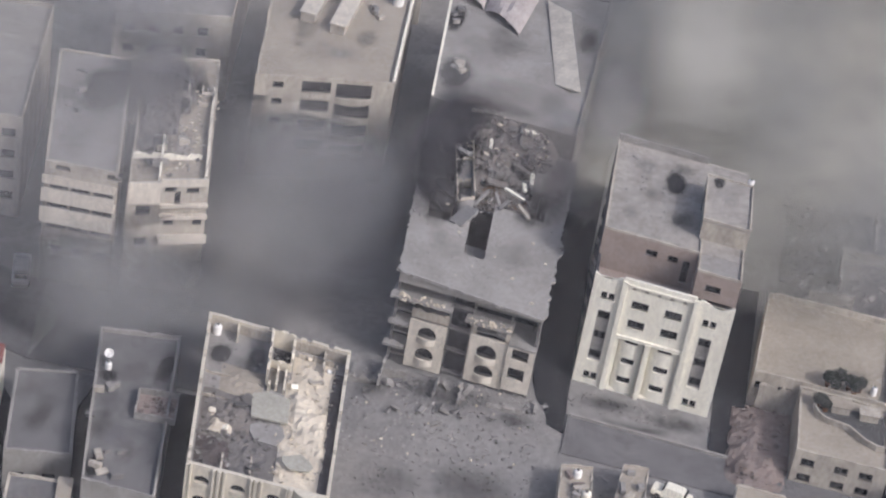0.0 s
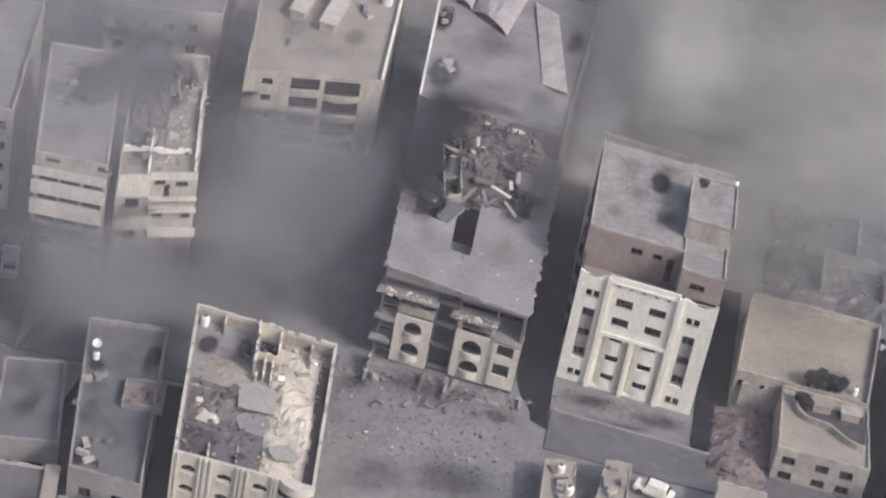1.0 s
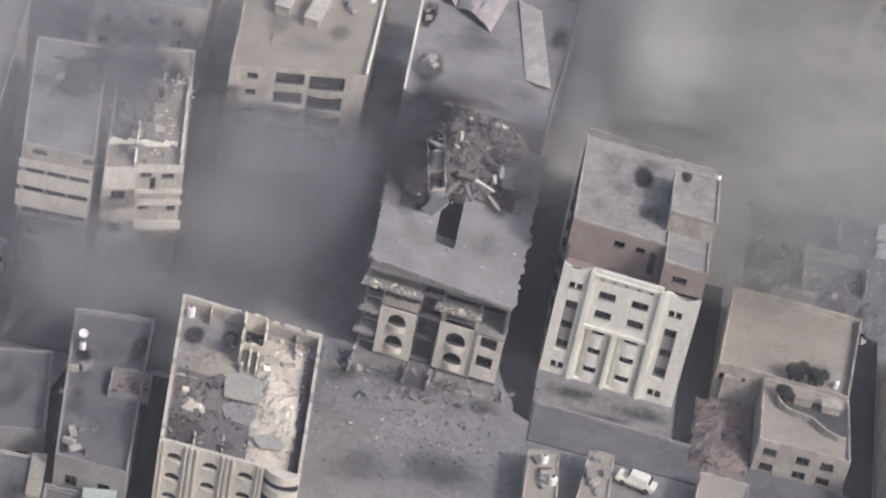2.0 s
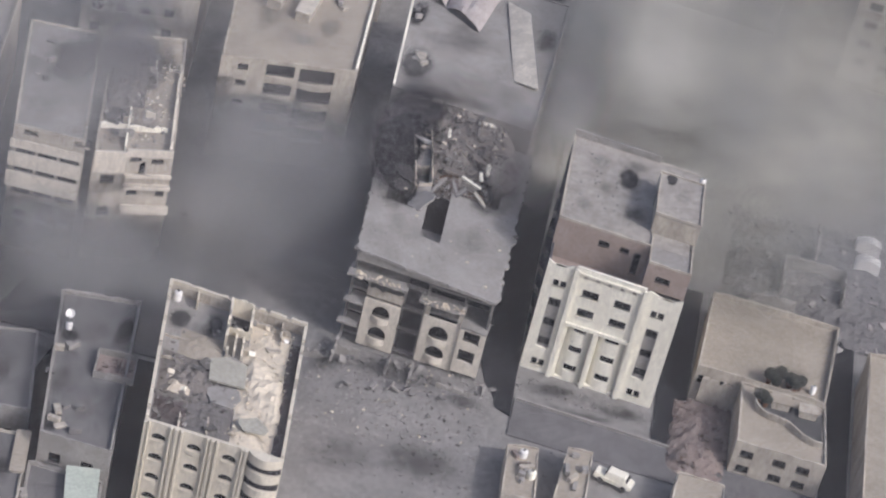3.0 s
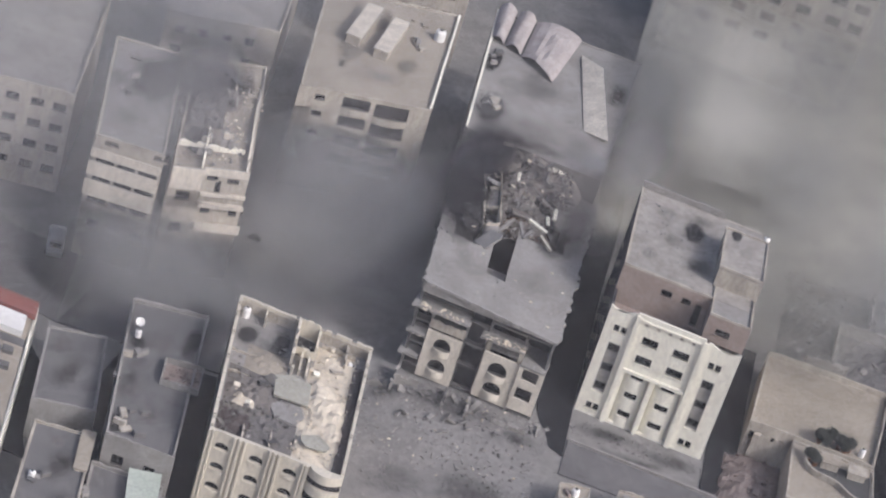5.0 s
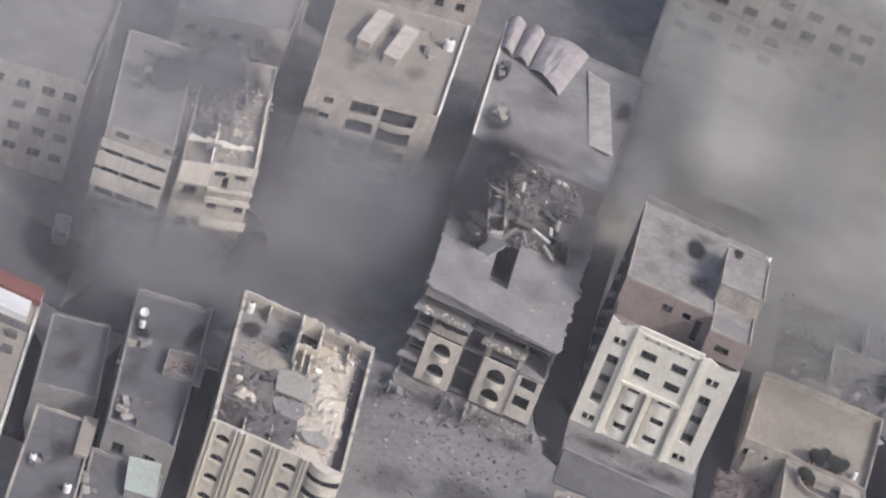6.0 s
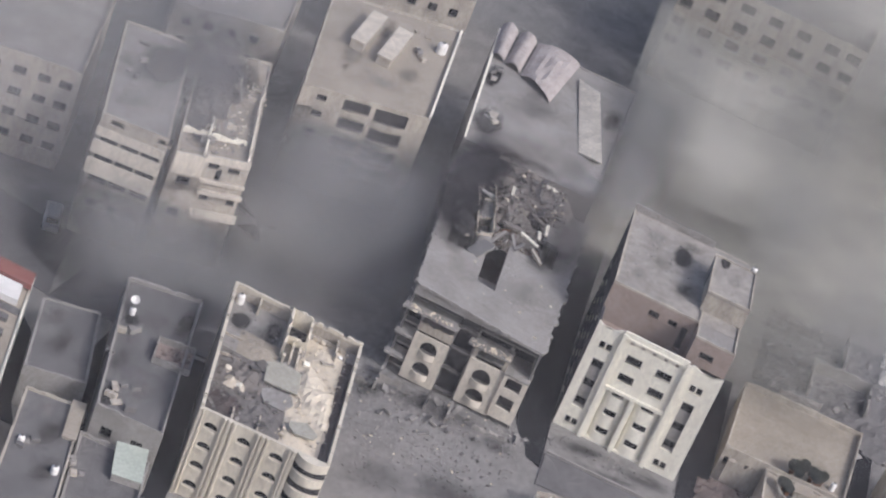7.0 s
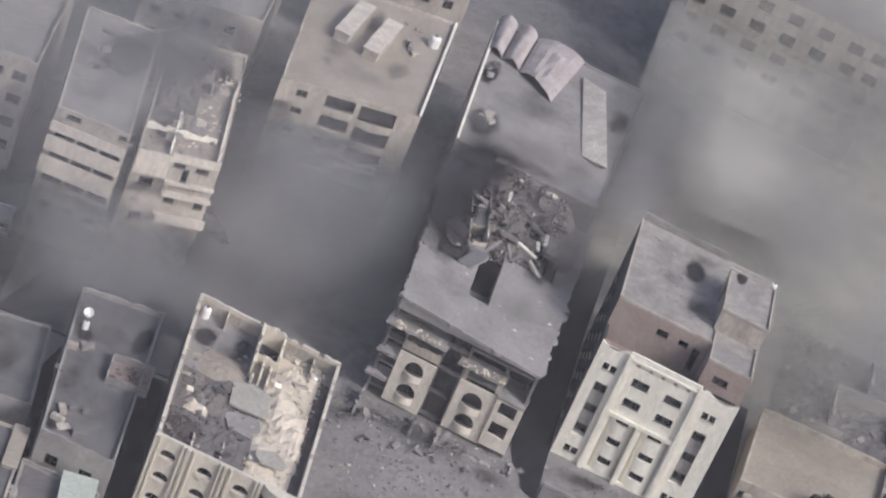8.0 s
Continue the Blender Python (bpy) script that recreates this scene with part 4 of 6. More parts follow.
house("low_house", RB2, 4.4, "beige two-storey house with roof terrace and front windows", CREAM_DIRTY, ROOF_PALE, 0.35, grid_windows((1.5, 5.2, 7.9), (3.1, 1.0), 1.5, 1.0))
RR = Plot((39.2, -28), (56, -28), (56, 13), (39.4, 12.8))
house("roadside_building", RR, 5.4, "pale beige building across the alley", CREAM_DIRTY, ROOF_PALE, 0.5)
FB = Plot((-4, 97), (24.5, 94), (28, 125), (0, 128))
house("apartment_house", FB, 18.0, "grey apartment house seen through smoke, dark window openings", CREAM_DIRTY, ROOF, 0.6, grid_windows((1.2, 5.6, 10.1, 14.6, 19.1, 23.6, 27), (16.4, 13.2, 10.0, 6.8), 2.2, 1.6), empty=True, panes=1, group="hazy blocks")
FB2 = Plot((34, 86), (62, 82), (66, 112), (38, 116))
house("apartment_house", FB2, 15.0, "pale apartment house seen through smoke, rows of windows", CREAM_DIRTY, ROOF, 0.6, grid_windows((2.5, 6.2, 10, 13.8, 17.6, 21.4), (12.6, 9.6, 6.6, 3.6), 1.8, 1.4), empty=True, panes=1, group="hazy blocks")
RED_H = Plot((-67.5, -48), (-54.4, -46.5), (-58.9, -22.3), (-72, -21))
rh = house("red_roofed_building", RED_H, 5.0, "cream building with red roof strip and white parapet band", CREAM, ROOF_PALE, 0.3, grid_windows((3, 7, 11), (3.6, 1.4), 1.4, 1.0))
part("roof_sheet", RED_H.block(bmesh.new(), 0.3, RED_H.w - 0.05, RED_H.d - 2.9, RED_H.d - 0.25, 5.31, 6.0), RED, rh, "red sheet roof strip")
part("parapet_band", RED_H.block(bmesh.new(), 0.3, RED_H.w - 1.0, RED_H.d - 6.6, RED_H.d - 3.3, 5.01, 5.8), WHITE, rh, "white-painted roof housing")
# flat dark strip painted in place of a dark gap
part("roof_gutter", RED_H.block(bmesh.new(), 0.3, RED_H.w - 0.4, RED_H.d - 8.3, RED_H.d - 6.9, 5.01, 5.04), ROOF_DARK, rh, "dark strip standing in for a gap in the roof")
for v in (9.5, 12.5):
    part("roof_hatch", RED_H.block(bmesh.new(), RED_H.w - 2.6, RED_H.w - 1.4, RED_H.d - v - 1.0, RED_H.d - v, 5.01, 5.5), ROOF_DARK, rh)
FBL = Plot((-64, 36), (-50, 40), (-53, 70), (-70, 66))
house("hazy_building", FBL, 12.0, "grey building lost in smoke", CREAM_DIRTY, ROOF, 0.5, grid_windows((2, 5, 8, 11), (10, 7, 4)), group="hazy blocks")
FBT = Plot((-46, 64), (-30, 68), (-32, 90), (-49, 88))
house("hazy_building", FBT, 13.0, "pale building behind haze with small windows", CREAM_DIRTY, ROOF_PALE, 0.6, grid_windows((2, 5, 8, 11, 14), (11, 8, 5)), group="hazy blocks")


# ---- rubble and wreckage ----
def in_rect(x0, x1, y0, y1):
    return lambda g: (g.uniform(x0, x1), g.uniform(y0, y1))


def blob(cx, cy, rx, ry):
    def f(g):
        a, k = g.uniform(0, 2 * math.pi), math.sqrt(g.random())
        return cx + rx * k * math.cos(a), cy + ry * k * math.sin(a)
    return f


def soot(x, y, rx, ry, z, density, tone, parent, seed, lift=0.03):
    """A thin film with a soft, patchy rim: soot, dust and, in places, painted shade."""
    bm, n, rings = bmesh.new(), 24, []
    for j in range(6):
        q = j / 5
        rings.append([bm.verts.new((q * math.cos(2 * math.pi * i / n), q * math.sin(2 * math.pi * i / n), 0)) for i in range(n)] if j else [bm.verts.new((0, 0, 0))])
    for i in range(n):
        bm.faces.new((rings[0][0], rings[1][i], rings[1][(i + 1) % n]))
    for a, b in zip(rings[1:], rings[2:]):
        for i in range(n):
            bm.faces.new((a[i], b[i], b[(i + 1) % n], a[(i + 1) % n]))
    me = bpy.data.meshes.new("soot")
    bm.to_mesh(me)
    bm.free()
    me.materials.append(SOOT)
    ob = new("soot_stain", me)
    ob.parent = parent
    zz = z(x) if callable(z) else z
    ob.location = Vector((x, y, zz + lift)) - base_of(parent)
    ob.scale = (rx, ry, 1)
    if callable(z):
        ob.rotation_euler.y = math.atan(z(0) - z(1))
    ob.color = (tone, tone * 0.97, tone * 0.97, density)
    return tagged(ob, "soft dark film of soot and painted shade")


BOMBED = bpy.data.objects["bombed_building"]
roof_at = lambda x: 13.25 - 1.3 * (x + 21) / 16.2


def heap(name, x0, x1, y0, y1, z, peak, material, label, seed, rough=0.9):
    cx, cy = (x0 + x1) / 2, (y0 + y1) / 2

    def h(x, y):
        f = max(0.0, 1 - ((x - cx) / (x1 - x0) * 2) ** 2) * max(0.0, 1 - ((y - cy) / (y1 - y0) * 2) ** 2)
        return peak * f ** 0.7
    ob = thing(name, mound(bmesh.new(), x0, x1, y0, y1, z, h, 0.4, rough, seed), material, label, "rubble", "", "stuff")
    return lambda x, y: z + h(x, y)


# crater of the bombed block
crater_h = heap("rubble_heap", -18.8, -8.0, 13.2, 28.5, 9.6, 3.2, RUBBLE_DUSTY, "heap of broken dusty concrete in the crater", 1.0, 0.7)
scatter("rubble", RUBBLE, "broken grey concrete lumps filling the crater", in_rect(-17.0, -8.2, 13.8, 27.5), 420, (0.05, 0.5), 11, crater_h)
scatter("rubble", RUBBLE_PALE, "pale plaster lumps on the crater rubble", in_rect(-15.5, -8.8, 14, 26.5), 36, (0.1, 0.5), 12, lambda x, y: crater_h(x, y) + 0.2)
scatter("rubble", RUBBLE_DUSTY, "dusty brown-grey lumps in the crater", in_rect(-17.5, -9, 13.5, 27), 450, (0.1, 0.7), 13, crater_h)
scatter("rubble", RUBBLE_BURNT, "scorched lumps in the crater", in_rect(-17.5, -9, 13.5, 27), 350, (0.1, 0.6), 10, crater_h)
slabs = [  # centre, size, turn, material
    ((-15.7, 8.1, 13.05), (2.2, 3.4, 0.3), (14, -12, -32), RUBBLE), ((-10.85, 25.6, 14.5), (2.3, 0.6, 0.25), (12, 6, 12), CREAM),
    ((-10.8, 14.25, 13.2), (2.8, 0.4, 0.22), (6, 8, -22), CREAM), ((-9.3, 11.5, 13.0), (2.6, 0.4, 0.22), (4, 10, -48), CREAM_DIRTY),
    ((-11.6, 12.2, 12.9), (2.0, 0.4, 0.22), (6, -10, 62), RUBBLE), ((-13.1, 16.6, 12.6), (2.6, 1.6, 0.25), (-14, 8, 10), RUBBLE_DUSTY),
    ((-13.2, 19.6, 12.4), (3.0, 3.0, 0.25), (14, 10, 30), RUBBLE_DUSTY), ((-10.6, 20.6, 12.6), (2.0, 3.0, 0.25), (-24, 20, -12), RUBBLE_DUSTY),
    ((-14.4, 12.4, 12.9), (0.35, 2.8, 0.3), (24, 8, -28), RUBBLE), ((-12.4, 12.9, 12.7), (0.35, 2.6, 0.3), (20, -8, 24), RUBBLE),
    ((-9.3, 18.0, 13.1), (0.5, 2.2, 0.25), (8, 20, 6), CREAM), ((-9.9, 16.0, 13.2), (0.5, 1.4, 0.2), (14, 24, 20), CREAM), ((-14.9, 22.0, 14.2), (0.4, 1.2, 0.2), (50, 0, 8), CREAM), ((-9.2, 23.4, 13.2), (0.4, 2.4, 0.25), (-8, 20, -10), CREAM_DIRTY)]
gs = random.Random(77)
for k in range(22):
    x, y = gs.uniform(-15.5, -8.8), gs.uniform(14.5, 27)
    slabs.append(((x, y, crater_h(x, y) + 0.35), (gs.uniform(0.5, 1.5), gs.uniform(0.2, 0.9), gs.uniform(0.1, 0.25)), (gs.uniform(-35, 35), gs.uniform(-35, 35), gs.uniform(0, 180)), gs.choice((RUBBLE_DUSTY, RUBBLE, RUBBLE_DUSTY, ROOF_DARK, SCORCHED, RUBBLE))))
for i, (c, s, t, m) in enumerate(slabs):
    slab_thing("concrete_slab", c, s, t, m, "tilted broken concrete slab on the crater rubble", "slab", "broken slabs in the crater", 40 + i)
# three small rooms laid open beside the crater
ROOMS = ((-19.0, 21.7), (-16.9, 22.4), (-15.1, 12.2), (-16.9, 10.9))
RA, RB_, RC, RD = (Vector(q) for q in ROOMS)
cuts = (0.0, 0.26, 0.66, 1.0)
for k, (a, b) in enumerate(zip(cuts, cuts[1:])):
    q = [RA.lerp(RD, a), RA.lerp(RD, b), RB_.lerp(RC, b), RB_.lerp(RC, a)]
    rm = root("open_room", ((q[0].x + q[2].x) / 2, (q[0].y + q[2].y) / 2, 8.5), ("small unroofed room with white plaster debris on its floor", "small unroofed room with dusty grey floor and pale walls", "small unroofed room with a dark floor")[k], "room", "unroofed rooms by the crater")
    part("floor", prism(bmesh.new(), q, 8.5, (12.95, 12.9, 11.9)[k]), (RUBBLE_PALE, RUBBLE, SCORCHED)[k], rm)
    for i in (0, 1, 2, 3):
        if i == 3 and k:
            continue                                         # shared with the room before
        u, w = q[i], q[(i + 1) % 4]
        top = 13.9 if i == 2 else 13.3
        bm = wall(bmesh.new(), u, w, 8.6, top, 0.16)
        chip(bm, top, 0.9, 7 * k + i)
        part("room_wall", bm, (CREAM_DIRTY, PANEL, CREAM_DIRTY)[(i + k) % 3], rm)
    if k == 0:
        for n in range(5):
            m = q[0].lerp(q[2], 0.2 + 0.14 * n)
            bm = box(bmesh.new(), m.x - 0.35, m.x + 0.3, m.y - 0.25 + 0.1 * n, m.y + 0.2 + 0.1 * n, 12.95, 13.13 + 0.05 * n)
            chip(bm, 13.13 + 0.05 * n, 0.1, n)
            part("plaster_block", bm, WHITE, rm)
# wreckage piled up against the wall of the next building
back_y = lambda x: 27.3 - (x + 23.2) * 0.1027


def ramp_h(x, y):
    s = min(1.0, max(0.0, (y - 20.5) / (back_y(x) - 20.5)))
    return 12.0 + 3.1 * s ** 1.3 * max(0.0, 1 - ((x + 13.4) / 6.6) ** 4)


bm, rows = bmesh.new(), []
for j in range(19):
    row = []
    for i in range(31):
        x = -20.0 + 13.2 * i / 30
        y = 20.5 + (back_y(x) - 20.5) * j / 18
        row.append(bm.verts.new((x, y, ramp_h(x, y) - 0.15 + 0.5 * noise.fractal(Vector((x * 0.7, y * 0.7, 4.0)), 0.8, 2, 4) * max(0.0, 1 - ((x + 13.4) / 6.6) ** 2))))
    rows.append(row)
for r0, r1 in zip(rows, rows[1:]):
    for i in range(30):
        bm.faces.new((r0[i], r0[i + 1], r1[i + 1], r1[i]))
thing("rubble_heap", bm, RUBBLE_DUSTY, "dusty wreckage piled against the next building", "rubble", "", "stuff")
onto = lambda g: (lambda x, s: (x, 20.8 + (back_y(x) - 20.8) * s))(g.uniform(-19.0, -7.8), g.random())
scatter("rubble", RUBBLE, "broken grey lumps on the piled wreckage", onto, 260, (0.05, 0.4), 18, ramp_h)
scatter("rubble", RUBBLE_BURNT, "scorched lumps on the piled wreckage", onto, 260, (0.1, 0.7), 19, ramp_h)
scatter("rubble", RUBBLE_PALE, "pale lumps on the piled wreckage", onto, 40, (0.08, 0.5), 20, lambda x, y: ramp_h(x, y) + 0.15)
for k in range(13):
    x, y = onto(gs)
    slab_thing("concrete_slab", (x, y, ramp_h(x, y) + 0.3), (gs.uniform(0.9, 2.6), gs.uniform(0.3, 1.3), 0.16), (gs.uniform(-60, 60), gs.uniform(-50, 50), gs.uniform(0, 180)), gs.choice((RUBBLE, RUBBLE_DUSTY, ROOF_DARK, SCORCHED, RUBBLE_DUSTY)), "tilted broken slab on the piled wreckage", "slab", "broken slabs in the crater", 840 + k)
# dark slab added in place of a tall black gap
slab_thing("concrete_slab", (-17.4, 25.8, 14.4), (1.6, 3.2, 0.3), (62, 0, 6), SCORCHED, "dark upright slab standing in for a black gap in the wreckage", "slab", "broken slabs in the crater", 870)
for k in range(5):                                           # wall stubs still standing in the crater
    x, y = gs.uniform(-15.0, -9.5), gs.uniform(15, 26)
    lx, ly = gs.choice(((gs.uniform(1.2, 2.6), 0.22), (0.22, gs.uniform(1.2, 2.6))))
    bm = box(bmesh.new(), x - lx / 2, x + lx / 2, y - ly / 2, y + ly / 2, 9.4, 13.6)
    chip(bm, 13.6, 1.6, 60 + k)
    thing("wall_stub", bm, gs.choice((CONCRETE, RUBBLE, CREAM_DIRTY)), "broken stub of a room wall in the crater", "wall", "wall stubs in the crater")
for i in range(26):                                         # bent reinforcing bars
    g = random.Random(90 + i)
    cu = bpy.data.curves.new("rebar", "CURVE")
    cu.dimensions, cu.bevel_depth, cu.bevel_resolution = "3D", 0.03, 1
    sp = cu.splines.new("POLY")
    x, y = g.uniform(-18, -8.6), g.choice((g.uniform(13.5, 16), g.uniform(22, 26)))
    z = crater_h(x, y) + 0.3
    a = g.uniform(0, 6.3)
    sp.points.add(5)
    for k in range(6):
        sp.points[k].co = (x + math.cos(a) * 0.45 * k, y + math.sin(a) * 0.45 * k, z + 0.5 * math.sin(k * 0.5) * g.uniform(0.5, 1.2), 1)
        a += g.uniform(-0.4, 0.4)
    cu.materials.append(RUST)
    tagged(new("reinforcing_bar", cu), "bent rusty reinforcing bar sticking from the rubble", "rebar", "reinforcing bars")
# scorched stains on the roof round the crater
for i, (x, y, rx, ry, k, tone) in enumerate(((-20.2, 17.5, 4.0, 11.5, 5.0, 0.02), (-18.8, 22.6, 3.6, 5.0, 5.0, 0.02), (-18.4, 11.5, 3.4, 6.5, 1.6, 0.07), (-6.6, 18.5, 3.0, 10.5, 1.1, 0.09))):
    soot(x, y, rx, ry, roof_at, k, tone, BOMBED, 120 + i, 0.03 + 0.02 * i)
scatter("rubble", RUBBLE, "lumps of concrete strewn over the bombed roof", in_rect(-21.5, -5.5, -3.5, 11), 90, (0.06, 0.3), 14, lambda x, y: roof_at(x))
scatter("rubble", RUBBLE_PALE, "pale lumps strewn over the bombed roof", in_rect(-21.5, -5.5, -4.0, 12), 12, (0.1, 0.4), 15, lambda x, y: roof_at(x))
# dust on the torn balconies
scatter("rubble", RUBBLE_PALE, "pale lumps on the torn balconies", in_rect(-20.3, -15.0, -5.6, -4.2), 60, (0.08, 0.4), 16, lambda x, y: 10.0)
scatter("rubble", RUBBLE_PALE, "pale lumps on the torn balconies", in_rect(-12.4, -7.6, -6.0, -4.8), 50, (0.08, 0.5), 17, lambda x, y: 9.2)

# debris field before the bombed block
gh = lambda x, y: ground_height(x, y)
scatter("debris_field", RUBBLE, "field of broken concrete before the bombed building", lambda g: (g.uniform(-23, -2), -5.5 - 20 * g.random() ** 1.5), 2600, (0.04, 0.36), 21, gh, power=5.0)
scatter("debris_field", RUBBLE_PALE, "pale lumps in the debris field", lambda g: (g.uniform(-22, -3), -6 - 16 * g.random() ** 1.5), 70, (0.05, 0.3), 22, gh)
scatter("debris_field", RUBBLE_BURNT, "dark lumps in the debris field", lambda g: (g.uniform(-22, -3), -6 - 12 * g.random()), 70, (0.08, 0.4), 23, gh)
for i in range(16):
    g = random.Random(200 + i)
    x, y = g.uniform(-19.5, -4), -7.2 - 7 * g.random() ** 1.3
    slab_thing("concrete_slab", (x, y, gh(x, y) + 0.35), (g.uniform(0.5, 1.7), g.uniform(0.4, 1.1), 0.2), (g.uniform(-35, 35), g.uniform(-35, 35), g.uniform(0, 180)),
               g.choice((CONCRETE, CONCRETE, RUBBLE, ROOF_DARK)), "broken slab lying in the debris field", "slab", "slabs in the debris field", 300 + i)
scatter("street_grit", RUBBLE, "grit and small lumps over the streets and yards", lambda g: (g.uniform(-24, 20), g.uniform(-34, -6)), 1300, (0.04, 0.25), 24, gh)
# low wall stubs at the foot of the facade
for x0, x1, y0, y1, h in ((-20.8, -20.55, -9.5, -5.2, 1.6), (-20.5, -17.8, -7.4, -7.15, 1.3), (-24.6, -21.0, -9.0, -8.75, 1.2), (-14.6, -14.3, -9.6, -6.4, 1.1), (-11.8, -11.5, -10.2, -6.8, 1.0), (-8.6, -4.6, -9.0, -8.75, 0.8)):
    bm = box(bmesh.new(), x0, x1, y0, y1, gh((x0 + x1) / 2, (y0 + y1) / 2) - 0.3, gh((x0 + x1) / 2, (y0 + y1) / 2) + h)
    chip(bm, gh((x0 + x1) / 2, (y0 + y1) / 2) + h, 0.7, int(abs(x0) * 9))
    thing("wall_stub", bm, CONCRETE, "broken stub of a grey wall in the debris", "wall", "wall stubs")
# alley wall and kerb line before the apartment block
bm = box(bmesh.new(), -3.4, -3.15, -8.2, -6.3, 0.0, 0.9)
chip(bm, 0.9, 0.3)
thing("alley_wall", bm, CONCRETE, "low grey wall along the alley", "wall")
thing("forecourt_wall", prism(bmesh.new(), ((0.5, -6.75), (18.4, -8.1), (18.4, -7.85), (0.5, -6.5)), 0, 0.55), CONCRETE, "low kerb wall before the apartment block", "wall")
scatter("forecourt_dust", RUBBLE, "dark lumps and dust at the foot of the apartment block", lambda g: (g.uniform(0, 17), g.uniform(-5.0, -1.8)), 260, (0.04, 0.3), 25, lambda x, y: 0.02)

# gutted top floor
LLR = bpy.data.objects["roofless_building"]


def ll_spot(u0, u1, v0, v1):
    """A random place on the gutted floor."""
    def f(g):
        w = LL.at(g.uniform(u0, u1), g.uniform(v0, v1))
        return w.x, w.y
    return f


def plot_mound(p, u0, u1, v0, v1, z, h, step, rough, seed):
    """Heap inside a plot: h(s, t) is its height for s, t from 0 to 1."""
    bm, rows = bmesh.new(), []
    nu, nv = int((u1 - u0) / step), int((v1 - v0) / step)
    for j in range(nv + 1):
        row = []
        for i in range(nu + 1):
            w = p.at(u0 + (u1 - u0) * i / nu, v0 + (v1 - v0) * j / nv)
            k = h(i / nu, j / nv)
            row.append(bm.verts.new((w.x, w.y, z + k + rough * min(1, k * 2) * noise.fractal(Vector((w.x * 0.8, w.y * 0.8, seed)), 0.8, 2, 5))))
        rows.append(row)
    for r0, r1 in zip(rows, rows[1:]):
        for i in range(nu):
            bm.faces.new((r0[i], r0[i + 1], r1[i + 1], r1[i]))
    return bm


swell = lambda a, b: math.sin(math.pi * a) * math.sin(math.pi * b)
thing("rubble_heap", plot_mound(LL, 8.6, 13.6, 1.0, 17.6, GUTTED + 0.01, lambda a, b: 0.8 * min(1, 4 * a) * min(1, 5 * (1 - a)) * min(1, 5 * b) * min(1, 6 * (1 - b)) * (0.6 + 0.4 * math.sin(9 * b + 4 * a)), 0.25, 0.3, 7.0), RUBBLE_PALE, "bright cream plaster rubble over the gutted floor", "rubble", "", "stuff")
thing("rubble_heap", plot_mound(LL, 9.0, 13.2, 16.5, 22.0, GUTTED + 0.01, lambda a, b: 0.5 * swell(a, b), 0.25, 0.3, 8.0), RUBBLE_PALE, "cream plaster dust in the corner of the gutted floor", "rubble", "", "stuff")
thing("rubble_heap", plot_mound(LL, 2.0, 6.4, 13.0, 17.8, GUTTED + 0.01, lambda a, b: 0.35 * swell(a, b), 0.25, 0.3, 12.0), ROOF_PALE, "streak of pale dust and plaster on the gutted floor", "rubble", "", "stuff")
thing("rubble_heap", plot_mound(LL, 0.5, 6.3, 5.4, 13.4, GUTTED + 0.01, lambda a, b: 0.55 * swell(a, b), 0.25, 0.6, 9.0), RUBBLE_DUSTY, "brownish burnt rubble on the gutted floor", "rubble", "", "stuff")
thing("rubble_heap", plot_mound(LL, 0.5, 4.2, 0.6, 6.2, GUTTED + 0.01, lambda a, b: 0.4 * swell(a, b), 0.25, 0.4, 10.0), RUSSET, "brown charred rubble on the gutted floor", "rubble", "", "stuff")
thing("rubble_heap", plot_mound(LL, 3.6, 9.0, 1.0, 7.4, GUTTED + 0.01, lambda a, b: 0.35 * swell(a, b), 0.25, 0.5, 11.0), RUBBLE_BURNT, "blackened rubble by the facade of the gutted floor", "rubble", "", "stuff")
# brown strip carries the right wall's shadow in its colour
thing("rubble_heap", plot_mound(LL, 12.9, 14.1, 0.6, 21.0, GUTTED + 0.01, lambda a, b: 0.3 * swell(a, b), 0.25, 0.3, 13.0), RUSSET, "rubble along the wall, whose shadow is put into the brown", "rubble", "", "stuff")
thing("rubble_heap", plot_mound(LL, 1.6, 3.9, 6.6, 9.2, GUTTED + 0.25, lambda a, b: 0.4 * swell(a, b), 0.2, 0.4, 14.0), RUBBLE_PALE, "small heap of pale plaster among the burnt rubble", "rubble", "", "stuff")
gutted = lambda x, y: GUTTED + 0.02
scatter("rubble", RUBBLE_PALE, "bright cream plaster lumps on the gutted floor", ll_spot(8.2, 13.4, 0.8, 22), 420, (0.04, 0.3), 31, lambda x, y: GUTTED + 0.35)
scatter("rubble", RUBBLE, "grey lumps on the gutted floor", ll_spot(0.6, 13.6, 0.8, 22), 320, (0.05, 0.4), 32, gutted)
scatter("rubble", RUBBLE_BURNT, "scorched lumps on the gutted floor", ll_spot(0.6, 7.6, 1.2, 12.5), 600, (0.06, 0.6), 33, gutted)
